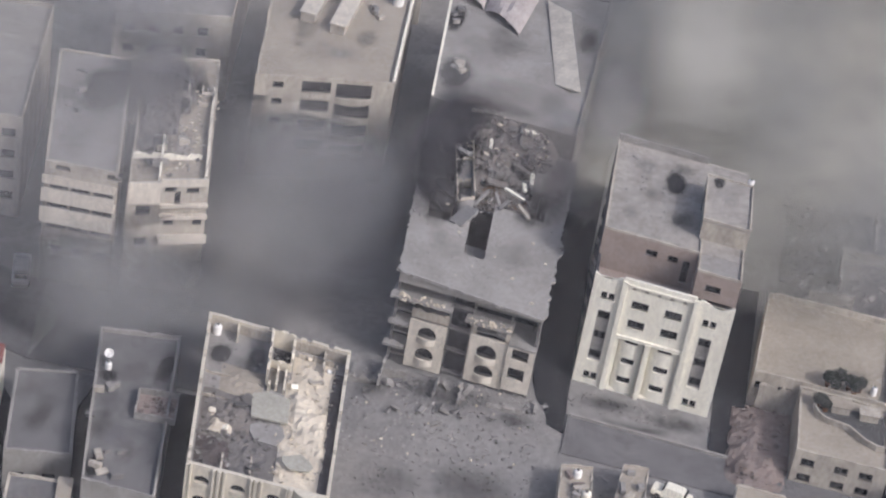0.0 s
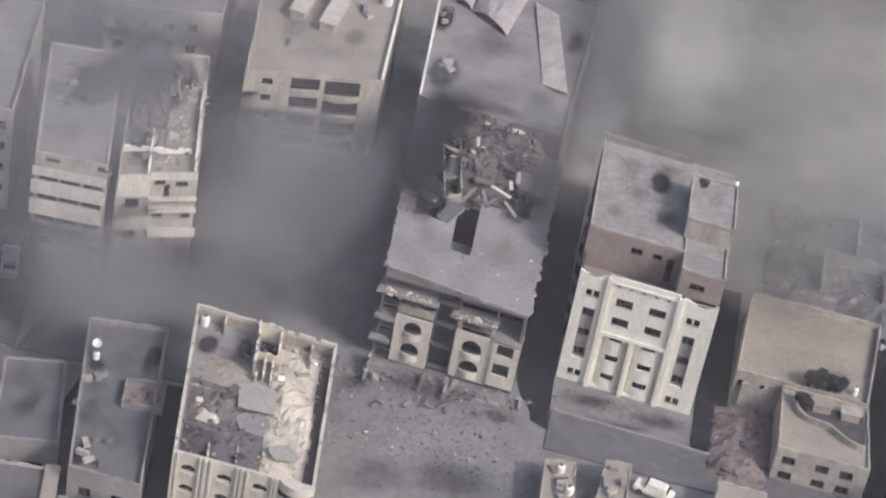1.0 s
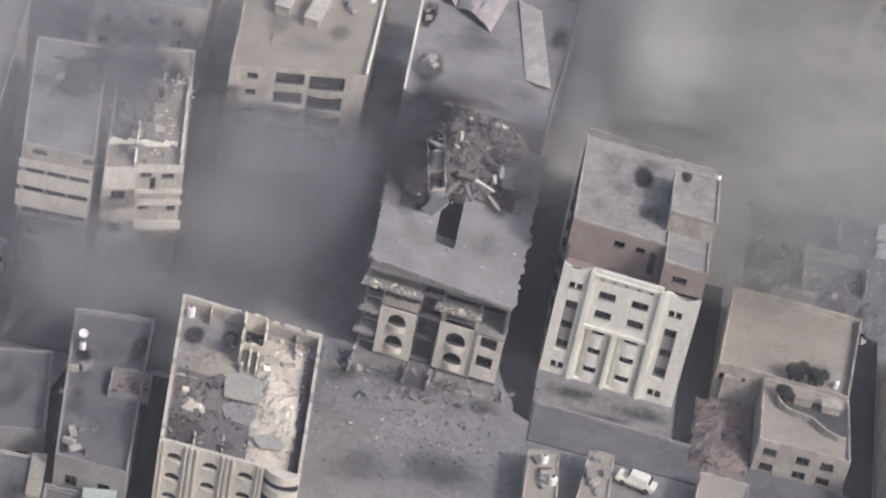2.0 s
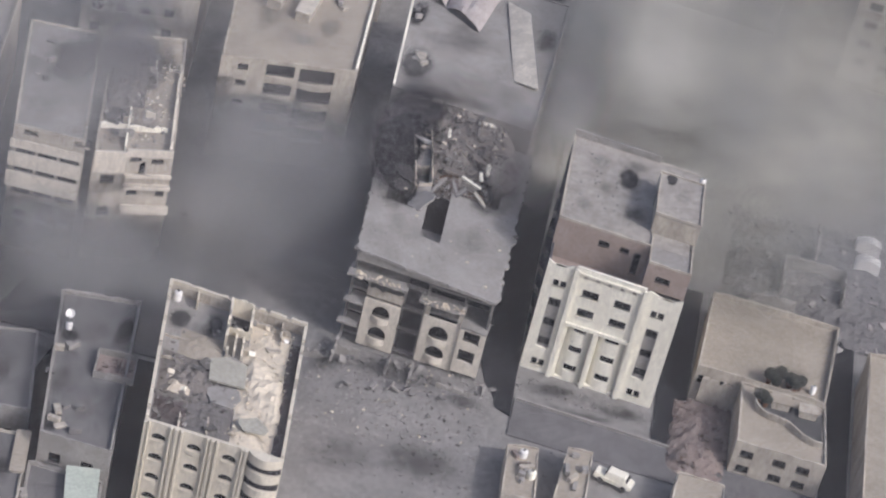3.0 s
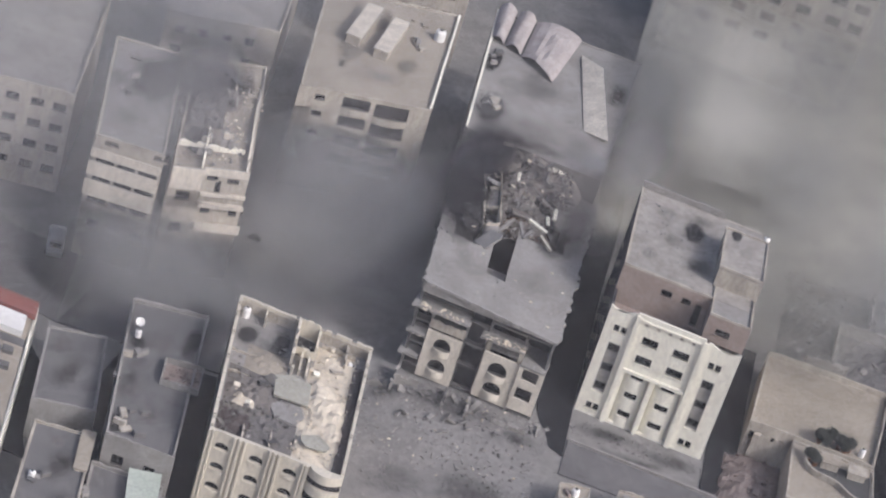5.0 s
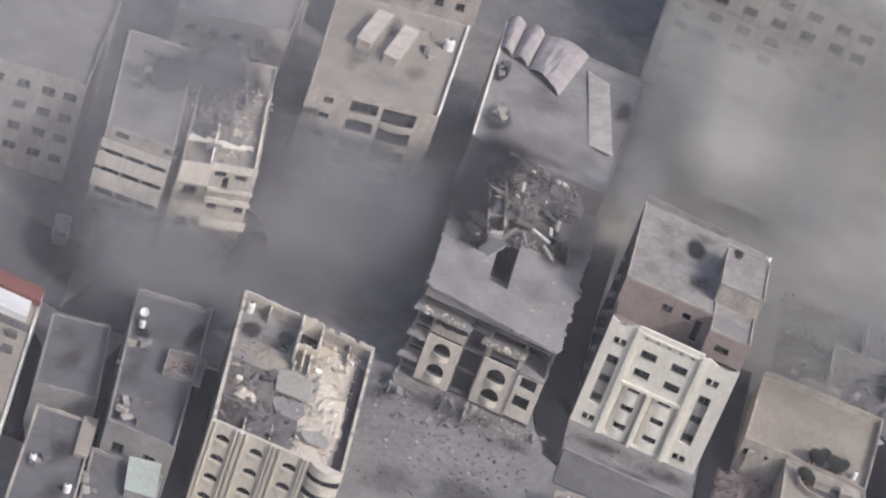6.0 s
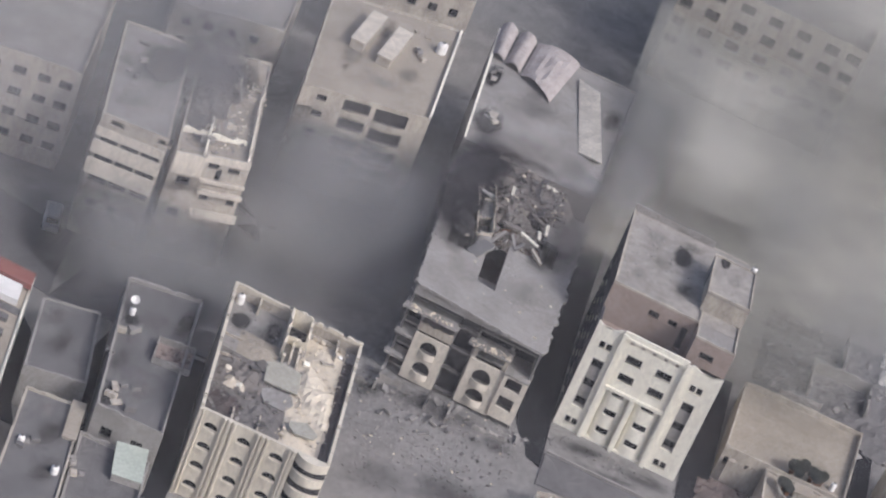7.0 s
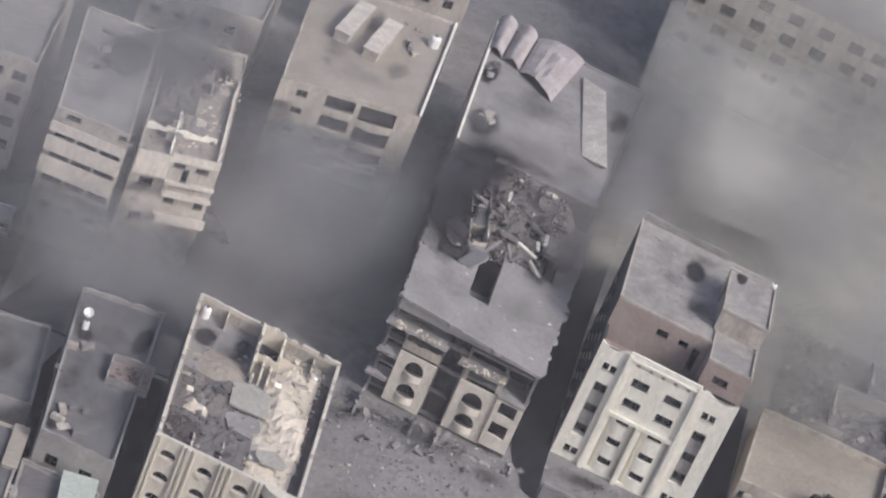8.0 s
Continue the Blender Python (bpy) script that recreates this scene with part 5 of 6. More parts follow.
for i, (u, v, s, t, m) in enumerate(((1.7, 9.6, (0.8, 0.6, 0.2), (24, 20, 20), CREAM_AGED), (2.4, 8.0, (0.9, 0.6, 0.2), (-18, 22, 60), CREAM_AGED), (3.1, 7.4, (0.9, 0.5, 0.25), (10, -24, 0), CREAM), (4.4, 11.6, (1.4, 1.0, 0.2), (-12, 12, 34), SCORCHED),
                                      (5.2, 12.6, (1.6, 1.2, 0.2), (10, 10, -30), RUBBLE_BURNT), (10.2, 12, (1.8, 1.2, 0.2), (14, -10, 15), CREAM), (9.4, 16.6, (0.8, 0.6, 0.25), (22, 14, 20), CREAM), (11.4, 18.4, (1.6, 1.2, 0.25), (-12, 8, 30), CREAM_DIRTY),
                                      (6.6, 2.6, (1.3, 1.0, 0.2), (-14, 10, 50), SCORCHED), (12.6, 20.6, (0.5, 0.4, 0.2), (20, 18, 20), WHITE))):
    q = LL.at(u, v)
    slab_thing("plaster_slab", (q.x, q.y, GUTTED + 0.4), s, t, m, "fallen plaster slab on the gutted floor", "slab", "fallen slabs on the gutted floor", 400 + i)
# last two films paint the shadows of the tower and the right wall
for u, v, su, sv, dens, tone, sd in ((1.7, 19.2, 1.5, 2.6, 2.6, 0.07, 6), (3.4, 10.2, 3.2, 3.4, 1.8, 0.06, 7), (5.8, 3.6, 2.8, 2.8, 3.4, 0.025, 8), (5.2, 19.5, 1.6, 3.6, 1.4, 0.1, 9), (13.4, 12.0, 0.9, 9.0, 1.4, 0.1, 10)):
    q = LL.at(u, v)
    soot(q.x, q.y, su, sv, GUTTED, dens, tone, LLR, sd, 0.05)

# ---- roof furniture ----
def water_tank(x, y, z, r=0.55, h=1.3, mat=WHITE, label="white plastic water tank on a roof", name="water_tank"):
    """Upright tank with ribs, domed top and a lid."""
    t = root(name, (x, y, z), label, "water tank", "roof tanks")
    bm = bmesh.new()
    prof = [(r, 0), (r, h * 0.22), (r * 1.05, h * 0.25), (r, h * 0.28), (r, h * 0.52), (r * 1.05, h * 0.55), (r, h * 0.58), (r, h * 0.82), (r * 0.72, h * 0.95), (r * 0.35, h)]
    n, rings = 16, []
    for q, zz in prof:
        rings.append([bm.verts.new((x + q * math.cos(2 * math.pi * i / n), y + q * math.sin(2 * math.pi * i / n), z + zz)) for i in range(n)])
    for a, b in zip(rings, rings[1:]):
        for i in range(n):
            bm.faces.new((a[i], a[(i + 1) % n], b[(i + 1) % n], b[i]))
    bm.faces.new(rings[0][::-1]), bm.faces.new(rings[-1])
    part("tank_body", bm, mat, t)
    bm = bmesh.new()
    prism(bm, [(x + r * 0.4 * math.cos(f), y + r * 0.4 * math.sin(f)) for f in np.linspace(0, 2 * math.pi, 12, endpoint=False)], z + h, z + h + 0.08)
    part("lid", bm, FRAME, t)
    return t


def dish(x, y, z, size=0.9, turn=200):
    """Satellite dish on a post."""
    t = root("satellite_dish", (x, y, z), "pale satellite dish on a roof edge", "satellite dish", "satellite dishes")
    part("post", box(bmesh.new(), x - 0.05, x + 0.05, y - 0.05, y + 0.05, z, z + 1.0), FRAME, t)
    bm = bmesh.new()
    n, rings = 18, []
    for k in range(5):
        q = size * k / 4
        rings.append([bm.verts.new((q * math.cos(2 * math.pi * i / n), q * math.sin(2 * math.pi * i / n), 0.28 * (k / 4) ** 2)) for i in range(n)] if k else [bm.verts.new((0, 0, 0))])
    for i in range(n):
        bm.faces.new((rings[0][0], rings[1][i], rings[1][(i + 1) % n]))
    for a, b in zip(rings[1:], rings[2:]):
        for i in range(n):
            bm.faces.new((a[i], b[i], b[(i + 1) % n], a[(i + 1) % n]))
    bmesh.ops.solidify(bm, geom=bm.faces[:], thickness=0.03)
    bmesh.ops.transform(bm, matrix=pose(x, y, z + 1.1, 42, 0, turn), verts=bm.verts)
    part("reflector", bm, WHITE, t)
    part("arm", box(bmesh.new(), x - 0.02, x + 0.02, y - 0.6, y, z + 1.0, z + 1.05), FRAME, t)
    return t


def long_bench(x, y, z, lx, ly, h, turn, label, name="roof_hut", mat=CREAM_DIRTY):
    """Long low roof housing with an overhanging lid and supports."""
    t = root(name, (x, y, z), label, "roof housing", "roof housings")
    m = pose(x, y, 0, 0, 0, turn)
    for nm, b, mt in (("body", (-lx / 2, lx / 2, -ly / 2, ly / 2, z, z + h), CREAM_DIRTY), ("lid", (-lx / 2 - 0.15, lx / 2 + 0.15, -ly / 2 - 0.15, ly / 2 + 0.15, z + h, z + h + 0.15), mat)):
        bm = box(bmesh.new(), *b)
        bmesh.ops.transform(bm, matrix=m, verts=bm.verts)
        part(nm, bm, mt, t)
    return t


def clutter(cx, cy, rx, ry, z, n, seed, mats=(CONCRETE, ROOF_DARK, CREAM_DIRTY), label="odd lumber and boxes lying on the roof"):
    """Loose boxes and boards on a roof."""
    g = random.Random(seed)
    for i in range(n):
        x, y = cx + g.uniform(-rx, rx), cy + g.uniform(-ry, ry)
        s = (g.uniform(0.4, 1.6), g.uniform(0.3, 0.9), g.uniform(0.2, 0.7))
        bm = box(bmesh.new(), -s[0] / 2, s[0] / 2, -s[1] / 2, s[1] / 2, 0, s[2])
        bmesh.ops.bevel(bm, geom=bm.edges[:], offset=0.04, segments=1, affect="EDGES")
        bmesh.ops.transform(bm, matrix=pose(x, y, z, g.uniform(-4, 4), g.uniform(-4, 4), g.uniform(0, 180)), verts=bm.verts)
        thing("lumber", bm, g.choice(mats), label, "lumber", "lumber on the roofs")


q = LL.at(1.0, 22.3)
water_tank(q.x, q.y, GUTTED, 0.45, 1.2)
# long dark-roofed building
q = LFT
dish(-47.6, -23.4, 7.5, 0.5, 20)
water_tank(-47.3, -24.5, 7.5, 0.35, 0.9)
hut = root("roof_pen", (-41, -29, 7.5), "low walled pen with reddish floor on the roof", "roof pen")
pen = Plot((-42.75, -31.2), (-38.5, -31.0), (-39.1, -26.8), (-43.3, -27.2))
part("floor", pen.block(bmesh.new(), 0.16, 4.1, 0.16, 3.9, 7.5, 7.56), RUBBLE_RED, hut, "reddish rubble-strewn floor")
for u0, u1, v0, v1 in ((0, pen.w, 0, 0.15), (0, pen.w, pen.d - 0.15, pen.d), (0, 0.15, 0.151, pen.d - 0.151), (pen.w - 0.15, pen.w, 0.151, pen.d - 0.151)):
    bm = pen.block(bmesh.new(), u0, u1, v0, v1, 7.5, 8.4)
    chip(bm, 8.4, 0.3, 5)
    part("wall", bm, CONCRETE, hut)
scatter("rubble", RUBBLE_RED, "reddish lumps in the roof pen", in_rect(-42.3, -39.3, -30.4, -27.6), 70, (0.08, 0.5), 51, lambda x, y: 7.56)
clutter(-43.5, -38.6, 1.6, 2.0, 7.5, 6, 52)
clutter(-46.5, -30, 1.0, 3.0, 7.5, 4, 53)
LFTR = bpy.data.objects["long_low_building"]
for cx, cy, sx, sy, dens, tone in ((-46.2, -28.6, 2.2, 2.4, 0.6, 0.22), (-44.6, -39.2, 1.2, 3.2, 2.0, 0.05), (-43.4, -34.5, 2.4, 2.8, 0.6, 0.24), (-47.0, -25.5, 1.6, 2.0, 1.4, 0.06), (-41.6, -22.5, 1.6, 4.5, 1.2, 0.06)):
    soot(cx, cy, sx, sy, 7.5, dens, tone, LFTR, 0, 0.06)

# low buildings before it
sheet = root("sheet_roof", (-39.5, -45, 4.4), "pale green sheet roof on a low building", "sheet roof")
sp_ = Plot((-40.5, -48.2), (-37.3, -47.8), (-38.4, -41.6 - 0.9), (-41.7, -42.3 - 0.9))
part("sheet", prism(bmesh.new(), sp_.quad(0, sp_.w, 0, sp_.d), 5.3, 5.4, [5.4, 5.4, 5.55, 5.55]), GREENISH, sheet)
part("side", sp_.block(bmesh.new(), 0.1, sp_.w - 0.1, 0.1, sp_.d - 0.1, 4.4, 5.29), CONCRETE, sheet)
clutter(-44.0, -49.2, 0.9, 1.6, 4.4, 4, 55, (CREAM_DIRTY, CONCRETE))
clutter(-49.6, -48.6, 0.8, 1.4, 5.4, 3, 56, (CONCRETE, ROOF_DARK))
water_tank(-45.4, -51.8, 5.4, 0.4, 0.9)
water_tank(-50.0, -49.2, 5.4, 0.35, 0.7)
long_bench(-46.5, -43.2, 4.4, 1.2, 6.0, 1.3, 10, "long pale roof housing", mat=ROOF_PALE)

# balcony building roof
long_bench(-40.4, 44.0, 14.4, 1.8, 9.4, 1.3, -4, "long pale roof housing", mat=PANEL)
long_bench(-36.4, 42.6, 14.4, 1.8, 9.2, 1.3, -4, "long pale roof housing", mat=PANEL)
water_tank(-30.9, 48.0, 14.4, 0.7, 1.5)
clutter(-32.4, 45.0, 1.2, 2.0, 14.4, 5, 57)
clutter(-37.0, 49.5, 4.0, 1.5, 14.4, 5, 58, (CREAM_DIRTY, ROOF_PALE))

# flat-roofed building: leaning bright panel, slumped sheets, lumber
pan = root("leaning_panel", (-9.4, 44.5, 15.0), "long pale panel leaning on the roof", "panel")
bm = bmesh.new()
co = [(-9.35, 36.4, 15.05), (-6.1, 34.4, 15.9), (-9.6, 51.6, 16.4), (-12.8, 55.0, 15.4)]
top = [bm.verts.new(c) for c in co]
low = [bm.verts.new((c[0], c[1], c[2] - 0.18)) for c in co]
bm.faces.new(top), bm.faces.new(low[::-1])
for i in range(4):
    bm.faces.new((top[i], top[(i + 1) % 4], low[(i + 1) % 4], low[i]))
part("panel", bm, PANEL, pan)
for x, y, h in ((-6.7, 35.6, 0.55), (-8.2, 43.5, 0.75), (-9.9, 51.0, 1.0)):
    part("prop", box(bmesh.new(), x - 0.12, x + 0.12, y - 0.12, y + 0.12, 15.0, 15.0 + h), FRAME, pan)
for i, (pts, m) in enumerate(((((-24.9, 51.6), (-22.9, 51.0), (-22.8, 60.2), (-25.2, 60.8)), PINKISH), (((-22.7, 50.8), (-20.4, 49.9), (-20.0, 59.6), (-22.5, 60.2)), PINKISH), (((-20.1, 49.6), (-15.2, 45.6), (-13.4, 58.4), (-19.8, 59.5)), PINKISH))):
    bm, n = bmesh.new(), 10
    p4 = Plot(*pts)
    rows = []
    for j in range(n + 1):
        for_row = []
        for k in range(n + 1):
            w = p4.at(p4.w * k / n, p4.d * j / n)
            zz = 15.15 + 1.25 * math.sin(math.pi * k / n) ** 0.8 * (0.7 + 0.3 * noise.noise(Vector((w.x, w.y * 0.4, i)))) + 0.5 * j / n
            for_row.append(bm.verts.new((w.x, w.y, zz)))
        rows.append(for_row)
    for j in range(n):
        for k in range(n):
            bm.faces.new((rows[j][k], rows[j][k + 1], rows[j + 1][k + 1], rows[j + 1][k]))
    bmesh.ops.solidify(bm, geom=bm.faces[:], thickness=0.15)
    thing("slumped_roof", bm, m, "slumped pinkish roof sheet", "roof sheet", "slumped roof sheets")
NBR = bpy.data.objects["flat_roofed_building"]
soot(-21.2, 34.5, 2.8, 5.4, 15.0, 2.5, 0.06, NBR, 71)
clutter(-20.9, 34.8, 0.7, 2.2, 15.0, 5, 59, (CREAM_DIRTY, CONCRETE))
clutter(-23.4, 47.0, 0.8, 2.4, 15.0, 5, 60, (ROOF_DARK, CONCRETE))
soot(-23.2, 46.6, 1.5, 4.6, 15.0, 2.5, 0.05, NBR, 72)

# apartment block roof: burnt patches and a few lumps
APR = bpy.data.objects["apartment_building"]
soot(6.7, 15.6, 1.9, 3.2, 18.32, 3.0, 0.06, APR, 81)
soot(11.4, 13.9, 0.9, 2.1, 20.96, 3.0, 0.06, APR, 82)
scatter("rubble", RUBBLE, "small lumps on the apartment roof", in_rect(0.5, 10, 6, 20), 90, (0.06, 0.3), 34, lambda x, y: 18.32)
water_tank(14.9, 14.9, 20.95, 0.35, 0.5, WHITE)

# wrecked building: burnt back, pale front
U2 = bpy.data.objects["wrecked_building"]
soot(-52.8, 16.0, 5.0, 10.0, 14.6, 3.0, 0.055, U2, 91)
thing("rubble_heap", plot_mound(UL2, 0.4, 4.9, 9.6, 24.0, 14.61, lambda a, b: 1.7 * swell(a, b) ** 0.5, 0.3, 0.7, 15.0), RUBBLE_BURNT, "charred wreckage heaped on the back of the roof", "rubble", "", "stuff")
# flat dark film painted in place of a dark recess
soot(-52.3, 6.8, 2.0, 3.2, 14.6, 2.0, 0.1, U2, 90, 0.05)
scatter("rubble", RUBBLE_BURNT, "burnt wreckage on the roof", blob(-52.4, 15.5, 3.2, 7.5), 200, (0.08, 0.7), 35, lambda x, y: 14.6)
scatter("rubble", RUBBLE_PALE, "pale lumps on the wrecked roof", in_rect(-49.5, -46.0, 2.5, 20), 120, (0.06, 0.4), 36, lambda x, y: 14.6)
for i in range(6):
    g = random.Random(500 + i)
    slab_thing("concrete_slab", (g.uniform(-54.5, -50), g.uniform(9, 21), 15.0), (g.uniform(1.0, 2.2), g.uniform(0.8, 1.6), 0.2), (g.uniform(-25, 25), g.uniform(-30, 30), g.uniform(0, 180)), g.choice((SCORCHED, ROOF_DARK)), "burnt slab on the wrecked roof", "slab", "burnt slabs", 500 + i)
for q in ((0.2, 3.4, 5.0, 5.25), (3.3, 3.55, 0.4, 9.0), (3.6, 8.0, 4.6, 4.85)):
    bm = UL2.block(bmesh.new(), *q, 14.6, 15.4)
    chip(bm, 15.4, 0.5, 3)
    part("partition", bm, CREAM, U2, "broken pale partition")
g = random.Random(321)
for k in range(11):                                          # room walls left standing on the wrecked roof
    u, v = g.uniform(0.6, 7.4), g.uniform(1.0, 20)
    lu, lv = g.choice(((g.uniform(0.8, 2.4), 0.2), (0.2, g.uniform(1.0, 3.0))))
    h = g.uniform(0.4, 1.1)
    bm = UL2.block(bmesh.new(), u, u + lu, v, v + lv, 14.6, 14.6 + h)
    chip(bm, 14.6 + h, 0.4, k)
    part("partition", bm, g.choice((PANEL, CONCRETE, CREAM_DIRTY)), U2, "broken stub of a room wall")
bm = UL2.block(bmesh.new(), UL2.w - 0.55, UL2.w - 0.24, 0.4, 19.0, 14.6, 15.5)
chip(bm, 15.5, 0.6, 9)
part("parapet", bm, PANEL, U2, "pale chipped parapet")
scatter("rubble", RUBBLE, "grey lumps over the wrecked roof", lambda g: (lambda w: (w.x, w.y))(UL2.at(g.uniform(0.5, 7.8), g.uniform(0.6, 21))), 260, (0.06, 0.45), 39, lambda x, y: 14.6)
soot(-50.6, 5.0, 2.6, 6.0, 14.6, 1.2, 0.12, U2, 92)
U1 = bpy.data.objects["terraced_building"]
soot(-58.6, 12.5, 4.2, 8.0, 16.3, 2.2, 0.06, U1, 93)
clutter(-62, 12, 1.5, 5, 16.3, 4, 94, (ROOF_DARK, CONCRETE))


# roof terrace with shrubs
def shrub(x, y, z, r, h, seed, label="dark dusty potted shrub on the roof terrace"):
    """Potted shrub: pot, forked stem, and a crown of many small leaves."""
    g = random.Random(seed)
    t = root("potted_shrub", (x, y, z), label, "shrub", "shrubs on the terrace")
    bm = bmesh.new()
    n = 10
    lo = [bm.verts.new((x + 0.26 * math.cos(2 * math.pi * i / n), y + 0.26 * math.sin(2 * math.pi * i / n), z)) for i in range(n)]
    hi = [bm.verts.new((x + 0.36 * math.cos(2 * math.pi * i / n), y + 0.36 * math.sin(2 * math.pi * i / n), z + 0.5)) for i in range(n)]
    bm.faces.new(lo[::-1]), bm.faces.new(hi)
    for i in range(n):
        bm.faces.new((lo[i], lo[(i + 1) % n], hi[(i + 1) % n], hi[i]))
    part("pot", bm, RUST, t, "clay pot")
    bm = bmesh.new()
    for k in range(5):
        a = g.uniform(0, 6.3)
        tip = (x + math.cos(a) * r * 0.6, y + math.sin(a) * r * 0.6, z + 0.5 + h * g.uniform(0.5, 0.9))
        for w0, w1, f0, f1 in ((0.06, 0.04, 0, 0.5), (0.04, 0.015, 0.5, 1)):
            p0, p1 = (Vector((x, y, z + 0.45)).lerp(Vector(tip), f) for f in (f0, f1))
            a_ = [bm.verts.new((p0.x + w0 * c, p0.y + w0 * s, p0.z)) for c, s in ((1, 0), (0, 1), (-1, 0), (0, -1))]
            b_ = [bm.verts.new((p1.x + w1 * c, p1.y + w1 * s, p1.z)) for c, s in ((1, 0), (0, 1), (-1, 0), (0, -1))]
            for i in range(4):
                bm.faces.new((a_[i], a_[(i + 1) % 4], b_[(i + 1) % 4], b_[i]))
    part("stem", bm, BARK, t)
    verts, faces = [], []
    for k in range(1100):
        u = Vector((g.gauss(0, 1), g.gauss(0, 1), g.gauss(0, 1))).normalized() * r * g.uniform(0.45, 1.0) * (0.75 + 0.5 * noise.noise(Vector((k * 0.37, seed, 0))))
        c = Vector((x, y, z + 0.5 + h * 0.6)) + Vector((u.x, u.y, u.z * h / r * 0.55))
        s, a, tl = g.uniform(0.08, 0.18), g.uniform(0, 6.3), g.uniform(-0.8, 0.8)
        d1, d2 = Vector((math.cos(a), math.sin(a), tl)) * s, Vector((-math.sin(a), math.cos(a), tl * 0.3)) * s * 0.6
        b0 = len(verts)
        verts += [tuple(c - d1), tuple(c + d2), tuple(c + d1), tuple(c - d2)]
        faces.append((b0, b0 + 1, b0 + 2, b0 + 3))
    me = bpy.data.meshes.new("leaves")
    me.from_pydata([(a - x, b - y, c - z) for a, b, c in verts], [], faces)
    me.materials.append(LEAF)
    ob = new("leaves", me)
    ob.parent = t
    return t


for i, (x, y, r, h) in enumerate(((28.0, 2.4, 0.95, 1.5), (29.2, 3.0, 1.0, 1.7), (30.4, 2.5, 0.95, 1.5), (31.6, 2.6, 0.9, 1.4), (28.8, 1.6, 0.8, 1.2), (31.0, 1.8, 0.8, 1.2))):
    shrub(x, y + 0.95, 4.3, r, h, 600 + i)
shrub(27.2, -0.7, 4.4, 1.1, 1.1, 610)
shrub(27.9, -1.3, 4.4, 0.8, 0.9, 611)
terr = root("terrace_wall", (29, 0, 4.4), "low pale terrace wall with a curved end", "wall")
bm, n = bmesh.new(), 14
line = [(26.7 + 2.2 * (1 - math.cos(f)), -0.9 - 2.6 * math.sin(f)) for f in np.linspace(0, math.pi / 2, 8)] + [(30.6, -3.9), (32.4, -5.6), (33.8, -6.3), (34.7, -6.3)]
for (xa, ya), (xb, yb) in zip(line, line[1:]):
    dx, dy = xb - xa, yb - ya
    k = 0.12 / math.hypot(dx, dy)
    prism(bm, ((xa + dy * k, ya - dx * k), (xb + dy * k, yb - dx * k), (xb - dy * k, yb + dx * k), (xa - dy * k, ya + dx * k)), 4.4, 5.2)
part("wall", bm, CREAM_DIRTY, terr)
# the shadowed terrace is painted as a dark floor
part("floor", prism(bmesh.new(), [(x, y + 0.2) for x, y in line] + [(34.6, -0.2), (26.9, -0.2)], 4.404, 4.43), ASPHALT, terr, "terrace floor painted dark for its shade")
long_bench(29.6, -0.6, 4.43, 2.0, 1.5, 0.9, 2, "pale box on the roof terrace", mat=ROOF_PALE)
long_bench(32.8, -1.0, 4.43, 2.0, 1.4, 0.9, 2, "pale box on the roof terrace", mat=CREAM_DIRTY)
water_tank(33.2, 3.6, 4.3, 0.35, 1.1)
bm = box(bmesh.new(), 20.6, 24.4, 1.75, 2.1, 0, 3.9)
chip(bm, 3.9, 0.8)
thing("yard_wall", bm, CREAM_DIRTY, "broken beige yard wall", "wall")
# reddish rubble yard between the houses
yard = heap("rubble_heap", 18.0, 25.1, -12.5, 2.2, 0.0, 1.3, RUBBLE_RED, "reddish rubble heap in the yard", 5.0, 0.45)
scatter("rubble", RUBBLE_RED, "reddish lumps in the yard", in_rect(18.2, 25.0, -13.5, 1.8), 300, (0.06, 0.45), 37, yard)
for i in range(5):
    g = random.Random(700 + i)
    x, y = g.uniform(19.3, 23.4), g.uniform(-12, -1)
    slab_thing("concrete_slab", (x, y, yard(x, y) + 0.5), (g.uniform(0.6, 1.2), g.uniform(0.4, 0.8), 0.2), (g.uniform(-25, 25), g.uniform(-25, 25), g.uniform(0, 180)), RUBBLE_RED, "pinkish broken slab in the yard", "slab", "slabs in the yard", 700 + i)

# small sheds along the street
def shed(pts, h, label, roof=ROOF_PALE):
    c = Plot(*pts)
    t = root("street_shed", (*c.at(c.w / 2, c.d / 2), 0), label, "shed", "street sheds")
    for nm, q in (("front_wall", (0, c.w, 0, 0.2)), ("back_wall", (0, c.w, c.d - 0.2, c.d)), ("left_wall", (0, 0.2, 0.201, c.d - 0.201)), ("right_wall", (c.w - 0.2, c.w, 0.201, c.d - 0.201))):
        bm = c.block(bmesh.new(), *q, 0, h + 0.25)
        chip(bm, h + 0.25, 0.25, int(h * 10))
        part(nm, bm, CREAM_DIRTY, t)
    part("roof", c.block(bmesh.new(), 0.21, c.w - 0.21, 0.21, c.d - 0.21, h - 0.2, h), roof, t)
    return c


shed(((1.2, -26.5), (4.9, -26.0), (4.1, -17.2), (0.7, -17.8)), 2.6, "pale shed with a cluttered dusty roof")
shed(((6.6, -26.0), (10.2, -25.6), (10.0, -15.4), (7.2, -15.6)), 2.6, "pale narrow shed with a worn roof")
shed(((19.0, -24.0), (24.6, -24.2), (24.8, -15.2), (19.4, -15.0)), 2.8, "beige shed beside the rubble yard")
shed(((25.6, -24.5), (29.0, -24.6), (29.0, -17.0), (25.8, -16.8)), 2.4, "narrow beige shed with pale top")
water_tank(2.6, -19.2, 2.6, 0.45, 0.9)
water_tank(3.9, -22.4, 2.6, 0.5, 1.0, CREAM)
